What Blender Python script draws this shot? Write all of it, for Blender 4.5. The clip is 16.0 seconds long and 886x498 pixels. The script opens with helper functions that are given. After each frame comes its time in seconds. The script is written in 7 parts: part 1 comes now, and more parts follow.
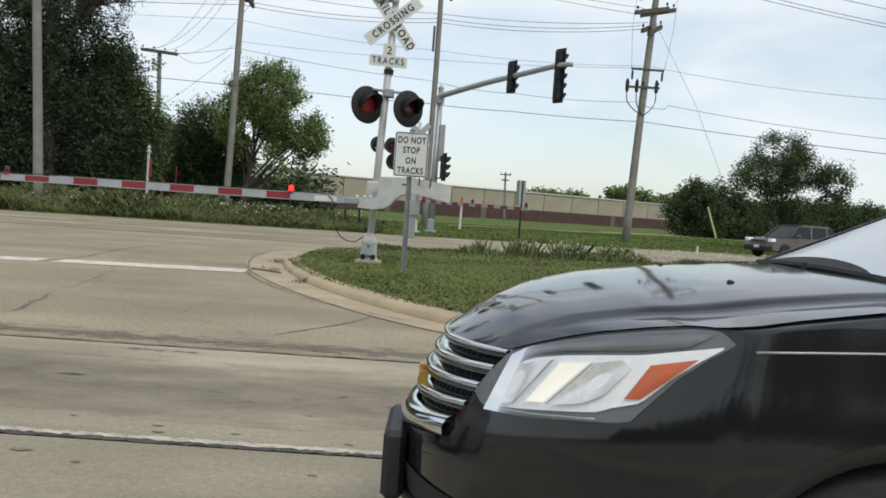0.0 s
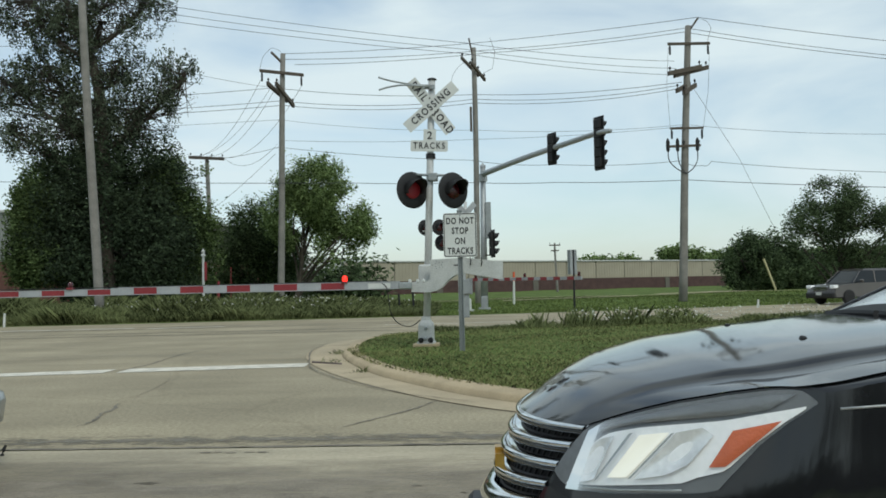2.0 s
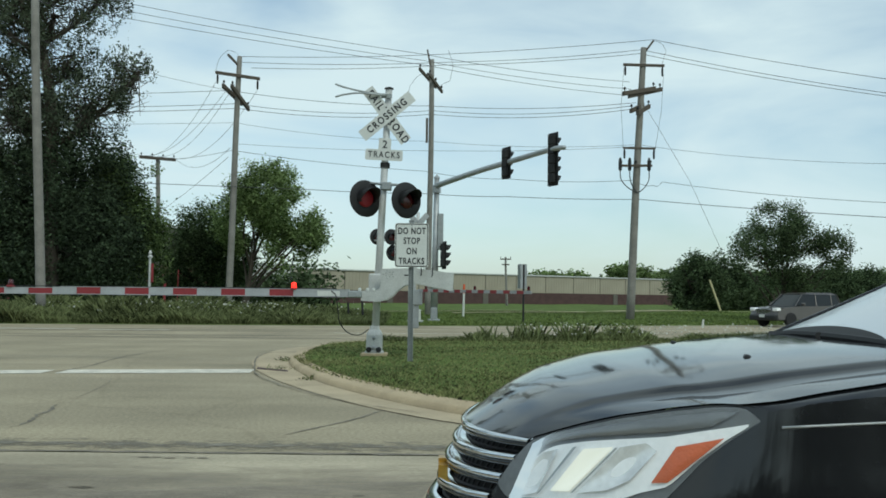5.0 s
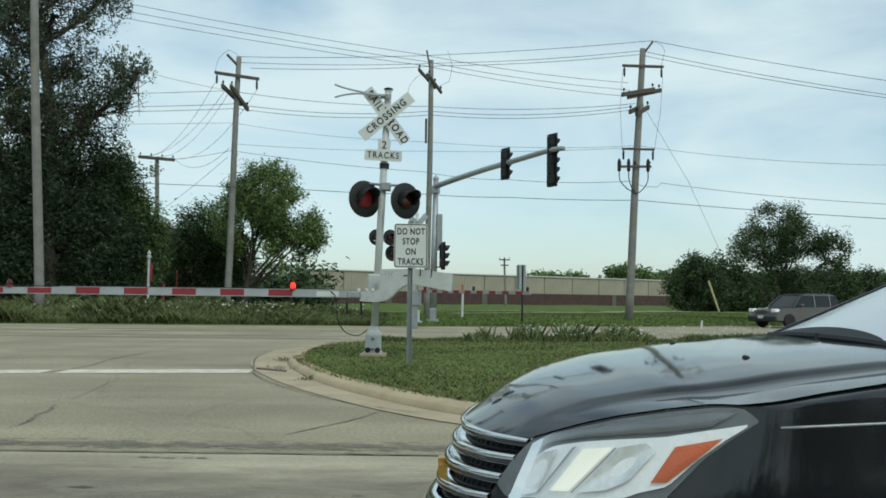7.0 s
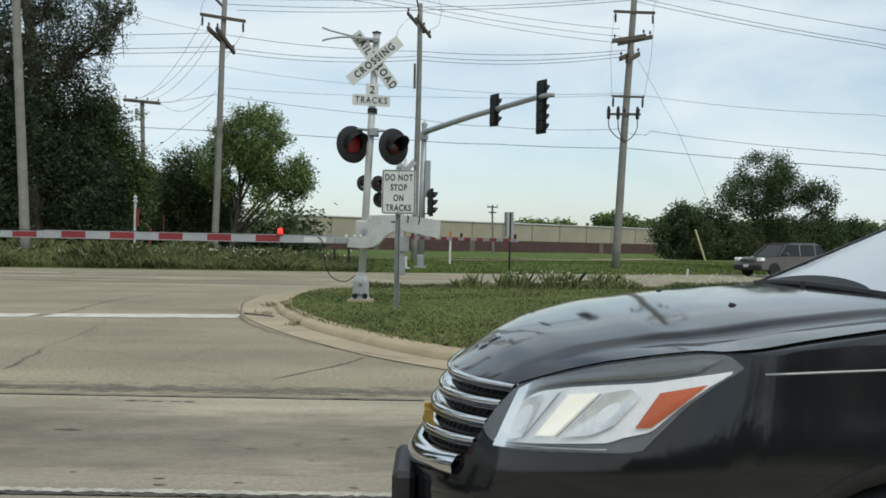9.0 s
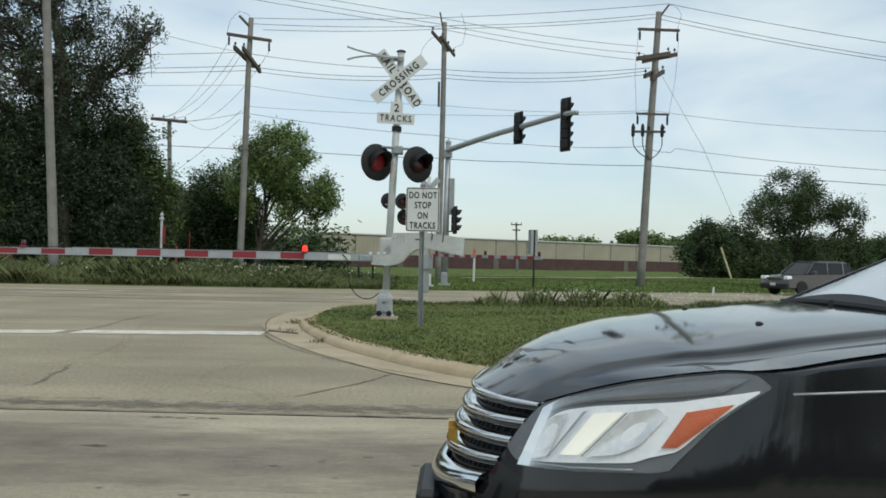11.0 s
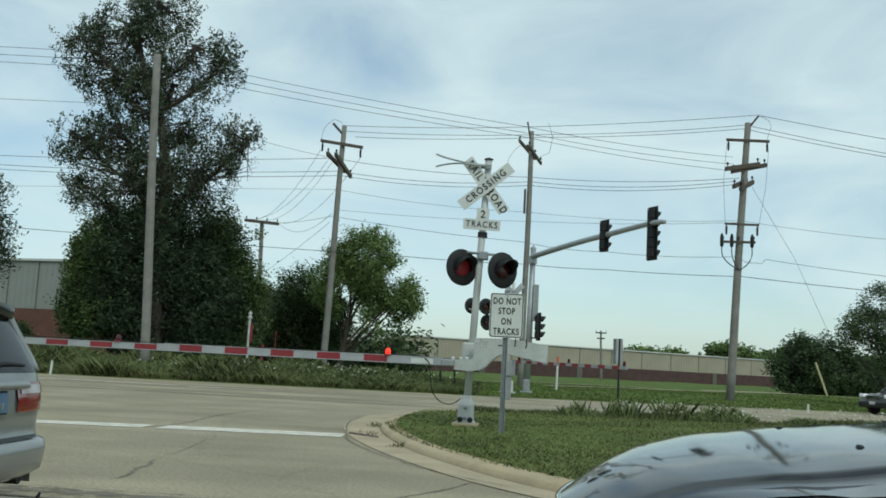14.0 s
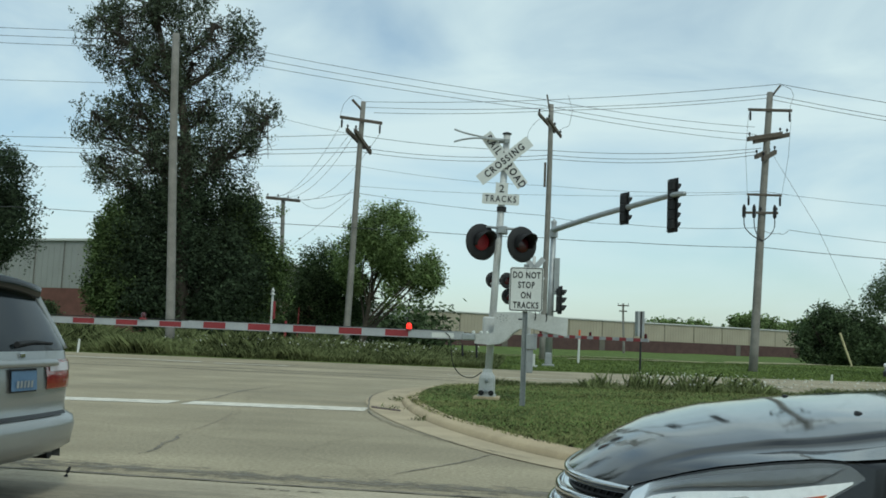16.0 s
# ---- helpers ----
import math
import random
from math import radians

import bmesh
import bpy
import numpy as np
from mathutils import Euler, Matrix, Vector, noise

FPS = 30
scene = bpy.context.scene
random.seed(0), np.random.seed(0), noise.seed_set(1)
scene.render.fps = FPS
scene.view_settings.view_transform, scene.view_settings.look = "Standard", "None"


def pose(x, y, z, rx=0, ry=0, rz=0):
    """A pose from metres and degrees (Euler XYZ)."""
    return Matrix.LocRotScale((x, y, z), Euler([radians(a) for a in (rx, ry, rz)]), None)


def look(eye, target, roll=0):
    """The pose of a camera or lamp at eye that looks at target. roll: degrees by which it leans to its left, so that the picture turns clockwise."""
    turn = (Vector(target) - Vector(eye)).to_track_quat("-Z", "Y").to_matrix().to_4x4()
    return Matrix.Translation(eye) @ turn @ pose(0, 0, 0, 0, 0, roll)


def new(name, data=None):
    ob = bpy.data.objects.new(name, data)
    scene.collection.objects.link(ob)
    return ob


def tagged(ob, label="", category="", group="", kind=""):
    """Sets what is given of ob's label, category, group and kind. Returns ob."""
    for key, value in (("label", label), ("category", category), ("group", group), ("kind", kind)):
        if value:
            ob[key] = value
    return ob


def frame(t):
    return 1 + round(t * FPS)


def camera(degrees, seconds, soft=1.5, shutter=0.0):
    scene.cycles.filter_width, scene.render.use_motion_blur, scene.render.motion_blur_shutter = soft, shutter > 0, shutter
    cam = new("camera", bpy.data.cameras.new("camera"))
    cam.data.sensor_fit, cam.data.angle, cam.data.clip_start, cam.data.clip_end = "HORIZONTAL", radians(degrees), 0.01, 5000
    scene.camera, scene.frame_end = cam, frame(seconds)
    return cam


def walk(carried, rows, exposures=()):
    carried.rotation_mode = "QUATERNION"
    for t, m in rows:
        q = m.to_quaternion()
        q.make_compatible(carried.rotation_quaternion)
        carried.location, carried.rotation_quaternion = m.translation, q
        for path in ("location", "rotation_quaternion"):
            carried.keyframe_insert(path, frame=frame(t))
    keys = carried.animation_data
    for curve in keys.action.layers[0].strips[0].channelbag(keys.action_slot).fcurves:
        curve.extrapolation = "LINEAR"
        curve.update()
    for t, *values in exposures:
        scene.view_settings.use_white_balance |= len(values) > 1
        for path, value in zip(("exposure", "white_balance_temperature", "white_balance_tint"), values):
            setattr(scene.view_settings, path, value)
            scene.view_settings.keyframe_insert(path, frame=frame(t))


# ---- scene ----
cam = camera(51.0, 16.0, 1.7)
PATH = [
    (0, (0.027, 0.013, 1.173), (0.035, 2.011, 1.09), 3.9),
    (0.5, (0.026, 0.012, 1.173), (0.007, 2.011, 1.119), 4.0),
    (1, (0.008, 0.014, 1.176), (-0.061, 2.011, 1.102), 2.1),
    (1.5, (0.009, 0.005, 1.186), (-0.149, 1.999, 1.139), -0.9),
    (2, (0.002, -0.011, 1.187), (-0.106, 1.985, 1.27), -1.3),
    (2.5, (0.003, 0.002, 1.182), (-0.027, 1.996, 1.329), -0.1),
    (3, (0.001, -0.002, 1.182), (-0.023, 1.993, 1.321), 0.2),
    (3.5, (0.001, 0.0, 1.181), (-0.018, 1.996, 1.301), 0.4),
    (6, (0.005, 0.012, 1.18), (0.006, 2.01, 1.284), 0.6),
    (6.5, (-0.001, 0.002, 1.18), (-0.002, 1.999, 1.283), 0.7),
    (7, (0.0, 0.0, 1.18), (-0.001, 1.997, 1.287), 0.7),
    (7.5, (-0.003, -0.005, 1.18), (-0.001, 1.993, 1.275), 0.8),
    (8, (-0.001, 0.006, 1.179), (0.014, 2.006, 1.22), 1.0),
    (8.5, (-0.005, 0.007, 1.179), (0.02, 2.006, 1.159), 1.1),
    (9, (0.001, 0.018, 1.177), (0.028, 2.018, 1.17), 1.1),
    (9.2, (0.005, 0.022, 1.18), (0.028, 2.022, 1.192), 0.9),
    (11.5, (-0.001, 0.011, 1.177), (-0.048, 2.01, 1.219), 1.8),
    (12, (0.0, 0.0, 1.177), (-0.088, 1.996, 1.257), 1.7),
    (12.5, (0.015, -0.004, 1.189), (-0.11, 1.986, 1.354), -1.3),
    (13, (0.002, 0.005, 1.189), (-0.126, 1.988, 1.419), -0.3),
    (13.5, (-0.003, 0.005, 1.185), (-0.222, 1.976, 1.445), 2.4),
    (14, (-0.01, -0.001, 1.184), (-0.221, 1.972, 1.432), 3.0),
    (14.5, (0.008, -0.032, 1.184), (-0.278, 1.932, 1.427), 3.0),
    (15, (0.046, -0.098, 1.185), (-0.303, 1.86, 1.397), 2.3),
    (15.5, (0.041, -0.101, 1.185), (-0.246, 1.869, 1.378), 2.5),
    (16, (0.034, -0.073, 1.182), (-0.221, 1.902, 1.374), 2.4),
]
walk(cam, [(t, look(eye, target, lean)) for t, eye, target, lean in PATH], [(0, 0.32, 6650, 10), (1.5, 0.24, 6700, 11), (2.0, 0.14, 6350, 1), (2.5, 0.0, 6200, -5), (3.5, 0.08, 6150, -5), (7.5, 0.14, 6200, -4), (8.5, 0.18, 6400, 4), (9.0, 0.2, 6450, 5), (11.5, 0.15, 6350, 3), (12.5, 0.10, 6200, -3), (13.0, 0.02, 6170, -5), (13.5, 0.05, 6150, -6), (16, 0.08, 6150, -7)])

# ---- light ----
world = bpy.data.worlds.new("sky")
scene.world = world
world.use_nodes = True
wn, wl = world.node_tree.nodes, world.node_tree.links
wn.clear()
w_out = wn.new("ShaderNodeOutputWorld")
w_bg = wn.new("ShaderNodeBackground")
w_sky = wn.new("ShaderNodeTexSky")
w_sky.sky_type, w_sky.sun_disc = "NISHITA", False
w_sky.sun_elevation, w_sky.sun_rotation = radians(48), radians(150)
w_sky.air_density, w_sky.dust_density = 1.0, 1.2
w_co = wn.new("ShaderNodeTexCoord")
w_map = wn.new("ShaderNodeMapping")
w_map.inputs["Scale"].default_value = (1.0, 1.0, 3.2)
w_noise = wn.new("ShaderNodeTexNoise")
w_noise.inputs["Scale"].default_value, w_noise.inputs["Detail"].default_value = 2.3, 6.0
w_noise.inputs["Roughness"].default_value, w_noise.inputs["Distortion"].default_value = 0.52, 0.5
w_ramp = wn.new("ShaderNodeValToRGB")
w_ramp.color_ramp.elements[0].position, w_ramp.color_ramp.elements[0].color = 0.36, (0.30, 0.30, 0.30, 1)
w_ramp.color_ramp.elements[1].position, w_ramp.color_ramp.elements[1].color = 0.62, (0.95, 0.95, 0.95, 1)
w_dim = wn.new("ShaderNodeVectorMath")
w_dim.operation = "SCALE"
w_dim.inputs["Scale"].default_value = 0.12
w_mix = wn.new("ShaderNodeMix")
w_mix.data_type = "RGBA"
wl.new(w_co.outputs["Generated"], w_map.inputs["Vector"])
wl.new(w_map.outputs["Vector"], w_noise.inputs["Vector"])
wl.new(w_noise.outputs["Fac"], w_ramp.inputs["Fac"])
wl.new(w_sky.outputs["Color"], w_dim.inputs[0])
wl.new(w_ramp.outputs["Color"], w_mix.inputs["Factor"])
wl.new(w_dim.outputs["Vector"], w_mix.inputs[6])
w_mix.inputs[7].default_value = (0.70, 0.76, 0.81, 1)
wl.new(w_mix.outputs[2], w_bg.inputs["Color"])
w_bg.inputs["Strength"].default_value = 1.0
wl.new(w_bg.outputs["Background"], w_out.inputs["Surface"])

sun = new("sun", bpy.data.lights.new("sun", "SUN"))
sun.data.energy, sun.data.angle, sun.data.color = 1.1, radians(14), (1.0, 0.95, 0.87)
sun.matrix_world = look((8, -14, 18), (0, 0, 0))
scene.view_settings.exposure = 0.0


# ---- materials ----
def mat(name, color, rough=0.6, metal=0.0, vary=0.12, scale=3.0, fine=60.0, bump=0.15, coat=0.0, islands=False, tint=None, objects=0.0):
    """A surface with two scales of variation and fine relief, in metres of the object."""
    m = bpy.data.materials.new(name)
    m.use_nodes = True
    n, l = m.node_tree.nodes, m.node_tree.links
    b = n["Principled BSDF"]
    co = n.new("ShaderNodeTexCoord")
    big, small = n.new("ShaderNodeTexNoise"), n.new("ShaderNodeTexNoise")
    big.inputs["Scale"].default_value, big.inputs["Detail"].default_value = scale, 5.0
    small.inputs["Scale"].default_value, small.inputs["Detail"].default_value = fine, 3.0
    for q in (big, small):
        l.new(co.outputs["Object"], q.inputs["Vector"])
    add = n.new("ShaderNodeMath")
    add.operation = "ADD"
    l.new(big.outputs["Fac"], add.inputs[0])
    l.new(small.outputs["Fac"], add.inputs[1])
    last = add
    if islands or objects:
        src = n.new("ShaderNodeNewGeometry") if islands else n.new("ShaderNodeObjectInfo")
        sc = n.new("ShaderNodeMath")
        sc.operation = "MULTIPLY_ADD"
        l.new(src.outputs["Random Per Island" if islands else "Random"], sc.inputs[0])
        sc.inputs[1].default_value, sc.inputs[2].default_value = (objects or 1.0), -0.5 * (objects or 1.0)
        last = n.new("ShaderNodeMath")
        last.operation = "ADD"
        l.new(add.outputs[0], last.inputs[0])
        l.new(sc.outputs[0], last.inputs[1])
    ramp = n.new("ShaderNodeValToRGB")
    lo = [c * (1 - 2.2 * vary) for c in color]
    hi = [min(1, c * (1 + 2.2 * vary)) for c in (tint or color)]
    ramp.color_ramp.elements[0].position, ramp.color_ramp.elements[0].color = 0.0, (*lo, 1)
    ramp.color_ramp.elements[1].position, ramp.color_ramp.elements[1].color = 1.0, (*hi, 1)
    half = n.new("ShaderNodeMath")
    half.operation = "MULTIPLY_ADD"
    half.inputs[1].default_value, half.inputs[2].default_value = 1.1, -0.6
    l.new(last.outputs[0], half.inputs[0])
    l.new(half.outputs[0], ramp.inputs["Fac"])
    l.new(ramp.outputs["Color"], b.inputs["Base Color"])
    b.inputs["Roughness"].default_value, b.inputs["Metallic"].default_value = rough, metal
    if coat:
        b.inputs["Coat Weight"].default_value, b.inputs["Coat Roughness"].default_value = coat, 0.03
    if bump:
        bp = n.new("ShaderNodeBump")
        bp.inputs["Strength"].default_value, bp.inputs["Distance"].default_value = bump, 0.01
        l.new(small.outputs["Fac"], bp.inputs["Height"])
        l.new(bp.outputs["Normal"], b.inputs["Normal"])
    return m


def leafy(m, amount=0.35):
    """Lets light through thin leaves."""
    n, l = m.node_tree.nodes, m.node_tree.links
    b = n["Principled BSDF"]
    b.inputs["Specular IOR Level"].default_value = 0.15
    tr, mx = n.new("ShaderNodeBsdfTranslucent"), n.new("ShaderNodeMixShader")
    l.new(b.inputs["Base Color"].links[0].from_socket, tr.inputs["Color"])
    mx.inputs["Fac"].default_value = amount
    l.new(b.outputs["BSDF"], mx.inputs[1])
    l.new(tr.outputs["BSDF"], mx.inputs[2])
    l.new(mx.outputs["Shader"], n["Material Output"].inputs["Surface"])
    return m


def pane(name, color, ior=1.5, rough=0.01):
    """Thin glass: clear through, glossy by its angle."""
    m = bpy.data.materials.new(name)
    m.use_nodes = True
    n, l = m.node_tree.nodes, m.node_tree.links
    n.remove(n["Principled BSDF"])
    tp, gl, fr, mx = n.new("ShaderNodeBsdfTransparent"), n.new("ShaderNodeBsdfGlossy"), n.new("ShaderNodeFresnel"), n.new("ShaderNodeMixShader")
    tp.inputs["Color"].default_value = (*color, 1)
    gl.inputs["Roughness"].default_value = rough
    fr.inputs["IOR"].default_value = ior
    l.new(fr.outputs["Fac"], mx.inputs["Fac"])
    l.new(tp.outputs["BSDF"], mx.inputs[1])
    l.new(gl.outputs["BSDF"], mx.inputs[2])
    l.new(mx.outputs["Shader"], n["Material Output"].inputs["Surface"])
    return m


def glow(name, color, strength):
    m = bpy.data.materials.new(name)
    m.use_nodes = True
    b = m.node_tree.nodes["Principled BSDF"]
    b.inputs["Base Color"].default_value = (*color, 1)
    b.inputs["Emission Color"].default_value = (*color, 1)
    b.inputs["Emission Strength"].default_value = strength
    return m


def glass(name, color, rough=0.02, alpha=1.0):
    m = bpy.data.materials.new(name)
    m.use_nodes = True
    b = m.node_tree.nodes["Principled BSDF"]
    b.inputs["Base Color"].default_value = (*color, 1)
    b.inputs["Roughness"].default_value = rough
    b.inputs["Transmission Weight"].default_value = alpha
    b.inputs["IOR"].default_value = 1.45
    return m


def pavement_mat(name, color, tint, track, cracks, grit):
    """Worn road: mottled tone, long tyre-darkened bands, fine aggregate and thin dark cracks."""
    m = mat(name, color, 0.9, 0, 0.14, 0.45, 95.0, 0.35, tint=tint)
    n, l = m.node_tree.nodes, m.node_tree.links
    b = n["Principled BSDF"]
    base = b.inputs["Base Color"].links[0].from_socket
    co = n.new("ShaderNodeTexCoord")
    mp = n.new("ShaderNodeMapping")
    mp.inputs["Scale"].default_value = (0.17, 0.9, 1.0)
    band = n.new("ShaderNodeTexNoise")
    band.inputs["Scale"].default_value, band.inputs["Detail"].default_value = 1.0, 4.0
    l.new(co.outputs["Object"], mp.inputs["Vector"])
    l.new(mp.outputs["Vector"], band.inputs["Vector"])
    r1 = n.new("ShaderNodeValToRGB")
    r1.color_ramp.elements[0].position, r1.color_ramp.elements[0].color = 0.38, (track, track, track, 1)
    r1.color_ramp.elements[1].position, r1.color_ramp.elements[1].color = 0.6, (1, 1, 1, 1)
    l.new(band.outputs["Fac"], r1.inputs["Fac"])
    mul = n.new("ShaderNodeMix")
    mul.data_type, mul.blend_type = "RGBA", "MULTIPLY"
    mul.inputs["Factor"].default_value = 1.0
    l.new(base, mul.inputs[6])
    l.new(r1.outputs["Color"], mul.inputs[7])
    sp = n.new("ShaderNodeTexNoise")
    sp.inputs["Scale"].default_value, sp.inputs["Detail"].default_value = 26.0, 9.0
    sp.inputs["Roughness"].default_value = 0.75
    l.new(co.outputs["Object"], sp.inputs["Vector"])
    r2 = n.new("ShaderNodeValToRGB")
    r2.color_ramp.elements[0].position, r2.color_ramp.elements[0].color = 0.36, (0.64, 0.62, 0.59, 1)
    r2.color_ramp.elements[1].position, r2.color_ramp.elements[1].color = 0.62, (1.24, 1.24, 1.23, 1)
    l.new(sp.outputs["Fac"], r2.inputs["Fac"])
    mul2 = n.new("ShaderNodeMix")
    mul2.data_type, mul2.blend_type = "RGBA", "MULTIPLY"
    mul2.inputs["Factor"].default_value = grit
    l.new(mul.outputs[2], mul2.inputs[6])
    l.new(r2.outputs["Color"], mul2.inputs[7])
    out = mul2.outputs[2]
    if cracks:
        vo = n.new("ShaderNodeTexVoronoi")
        vo.feature = "DISTANCE_TO_EDGE"
        vo.inputs["Scale"].default_value = cracks
        warp = n.new("ShaderNodeTexNoise")
        warp.inputs["Scale"].default_value, warp.inputs["Detail"].default_value = 2.0, 6.0
        wm = n.new("ShaderNodeMix")
        wm.data_type = "VECTOR"
        wm.inputs["Factor"].default_value = 0.35
        l.new(co.outputs["Object"], warp.inputs["Vector"])
        l.new(co.outputs["Object"], wm.inputs[4])
        l.new(warp.outputs["Color"], wm.inputs[5])
        l.new(wm.outputs[1], vo.inputs["Vector"])
        r3 = n.new("ShaderNodeValToRGB")
        r3.color_ramp.elements[0].position, r3.color_ramp.elements[0].color = 0.0, (0.62, 0.6, 0.57, 1)
        r3.color_ramp.elements[1].position, r3.color_ramp.elements[1].color = 0.006, (1, 1, 1, 1)
        l.new(vo.outputs["Distance"], r3.inputs["Fac"])
        mul3 = n.new("ShaderNodeMix")
        mul3.data_type, mul3.blend_type = "RGBA", "MULTIPLY"
        mul3.inputs["Factor"].default_value = 0.35
        l.new(out, mul3.inputs[6])
        l.new(r3.outputs["Color"], mul3.inputs[7])
        out = mul3.outputs[2]
    l.new(out, b.inputs["Base Color"])
    return m


M_ASPHALT = pavement_mat("weathered_asphalt", (0.306, 0.261, 0.173), (0.370, 0.318, 0.220), 0.84, 0.22, 0.95)
M_CONCRETE = pavement_mat("road_concrete", (0.384, 0.332, 0.236), (0.465, 0.406, 0.296), 0.66, 0, 0.5)
M_CURB = mat("curb_concrete", (0.45, 0.355, 0.225), 0.9, 0, 0.14, 2.0, 70, 0.3)
M_GUTTER = mat("gutter_concrete", (0.425, 0.345, 0.228), 0.9, 0, 0.16, 1.5, 70, 0.3)
M_TAR = mat("dark_joint_filler", (0.085, 0.078, 0.068), 0.9, 0, 0.25, 5, 60, 0.3)
M_PATCH = mat("broken_dark_asphalt", (0.20, 0.175, 0.135), 0.95, 0, 0.3, 4, 60, 0.5)
M_LIP = mat("chalky_joint_lip", (0.50, 0.46, 0.38), 0.95, 0, 0.25, 12, 80, 0.5)


def stain_mat(name, color, y0, y1, stretch=(2.6, 6.0), lo=0.42, hi=0.66):
    """A patchy stain that thins out across a strip from y0 to y1."""
    m = mat(name, color, 0.95, 0, 0.25, 3, 70, 0.4)
    n, l = m.node_tree.nodes, m.node_tree.links
    co, sep = n.new("ShaderNodeTexCoord"), n.new("ShaderNodeSeparateXYZ")
    mp, no, rg = n.new("ShaderNodeMapping"), n.new("ShaderNodeTexNoise"), n.new("ShaderNodeMapRange")
    mp.inputs["Scale"].default_value = (*stretch, 1.0)
    no.inputs["Scale"].default_value, no.inputs["Detail"].default_value, no.inputs["Roughness"].default_value = 1.6, 9.0, 0.72
    l.new(co.outputs["Object"], mp.inputs["Vector"])
    l.new(mp.outputs["Vector"], no.inputs["Vector"])
    l.new(co.outputs["Object"], sep.inputs["Vector"])
    rg.inputs["From Min"].default_value, rg.inputs["From Max"].default_value = 0.0, 0.6 * (y1 - y0)
    rg.inputs["To Min"].default_value, rg.inputs["To Max"].default_value = 0.10, -0.32
    off, dist = n.new("ShaderNodeMath"), n.new("ShaderNodeMath")
    off.operation, dist.operation = "SUBTRACT", "ABSOLUTE"
    off.inputs[1].default_value = y0 + 0.38 * (y1 - y0)
    l.new(sep.outputs["Y"], off.inputs[0])
    l.new(off.outputs[0], dist.inputs[0])
    l.new(dist.outputs[0], rg.inputs["Value"])
    add, ramp = n.new("ShaderNodeMath"), n.new("ShaderNodeValToRGB")
    l.new(no.outputs["Fac"], add.inputs[0])
    l.new(rg.outputs["Result"], add.inputs[1])
    ramp.color_ramp.elements[0].position, ramp.color_ramp.elements[1].position = lo, hi
    l.new(add.outputs[0], ramp.inputs["Fac"])
    tp, mx = n.new("ShaderNodeBsdfTransparent"), n.new("ShaderNodeMixShader")
    l.new(ramp.outputs["Color"], mx.inputs["Fac"])
    l.new(tp.outputs["BSDF"], mx.inputs[1])
    l.new(n["Principled BSDF"].outputs["BSDF"], mx.inputs[2])
    l.new(mx.outputs["Shader"], n["Material Output"].inputs["Surface"])
    return m


M_STAIN = stain_mat("dark_road_stain", (0.19, 0.17, 0.135), 7.08, 7.95)
M_STAIN2 = stain_mat("tyre_dark_stain", (0.285, 0.247, 0.195), 4.7, 6.9, (0.7, 2.2), 0.24, 0.84)
M_LINE = mat("worn_white_road_paint", (0.65, 0.605, 0.515), 0.85, 0, 0.24, 4, 40, 0.2)
M_GROUND = mat("mown_grass_ground", (0.062, 0.108, 0.025), 0.95, 0, 0.34, 0.6, 22, 0.6, tint=(0.108, 0.145, 0.042))
M_GROUND.node_tree.nodes["Principled BSDF"].inputs["Specular IOR Level"].default_value = 0.05
M_BLADE = leafy(mat("grass_blades", (0.078, 0.124, 0.030), 0.8, 0, 0.3, 0.8, 5, 0, islands=True, tint=(0.140, 0.176, 0.054)), 0.3)
M_LAWN = leafy(mat("island_lawn_blades", (0.084, 0.114, 0.036), 0.85, 0, 0.42, 0.45, 5, 0, islands=True, tint=(0.165, 0.168, 0.072)), 0.3)
M_WEED = leafy(mat("tall_weeds", (0.078, 0.104, 0.036), 0.85, 0, 0.34, 0.35, 4, 0, islands=True, tint=(0.150, 0.170, 0.074)), 0.25)
M_FLOWER = mat("small_white_flowers", (0.62, 0.62, 0.56), 0.8, 0, 0.1, 3, 9, 0)
M_BARK = mat("grey_brown_bark", (0.06, 0.05, 0.038), 0.95, 0, 0.3, 4, 30, 0.8)
M_LEAF_A = leafy(mat("dark_glossy_leaves", (0.048, 0.064, 0.044), 0.75, 0, 0.26, 0.4, 3, 0, islands=True, tint=(0.10, 0.122, 0.078)), 0.4)
M_LEAF_B = leafy(mat("fresh_green_leaves", (0.095, 0.140, 0.045), 0.8, 0, 0.24, 0.4, 3, 0, islands=True, tint=(0.20, 0.265, 0.105)), 0.4)
M_LEAF_C = leafy(mat("deep_green_leaves", (0.044, 0.068, 0.034), 0.8, 0, 0.26, 0.4, 3, 0, islands=True, tint=(0.088, 0.122, 0.058)), 0.4)
# leaf colour lowered to carry the shade inside the dense crowns
M_LEAF_E = leafy(mat("shaded_dark_leaves", (0.034, 0.050, 0.030), 0.8, 0, 0.22, 0.4, 3, 0, islands=True, tint=(0.060, 0.084, 0.046)), 0.3)
M_LEAF_D = leafy(mat("mid_green_leaves", (0.060, 0.092, 0.034), 0.8, 0, 0.26, 0.4, 3, 0, islands=True, tint=(0.125, 0.172, 0.066)), 0.35)
M_POLE = mat("weathered_pole_wood", (0.205, 0.195, 0.175), 0.9, 0, 0.2, 2.0, 40, 0.5)
M_ARM = mat("dark_crossarm_wood", (0.09, 0.075, 0.06), 0.9, 0, 0.2, 2.0, 40, 0.4)
M_WIRE = mat("dull_black_wire", (0.06, 0.06, 0.065), 0.6, 0, 0.05, 2, 20, 0)
M_STEEL = mat("galvanised_steel", (0.36, 0.375, 0.38), 0.5, 0.55, 0.12, 3, 40, 0.1)
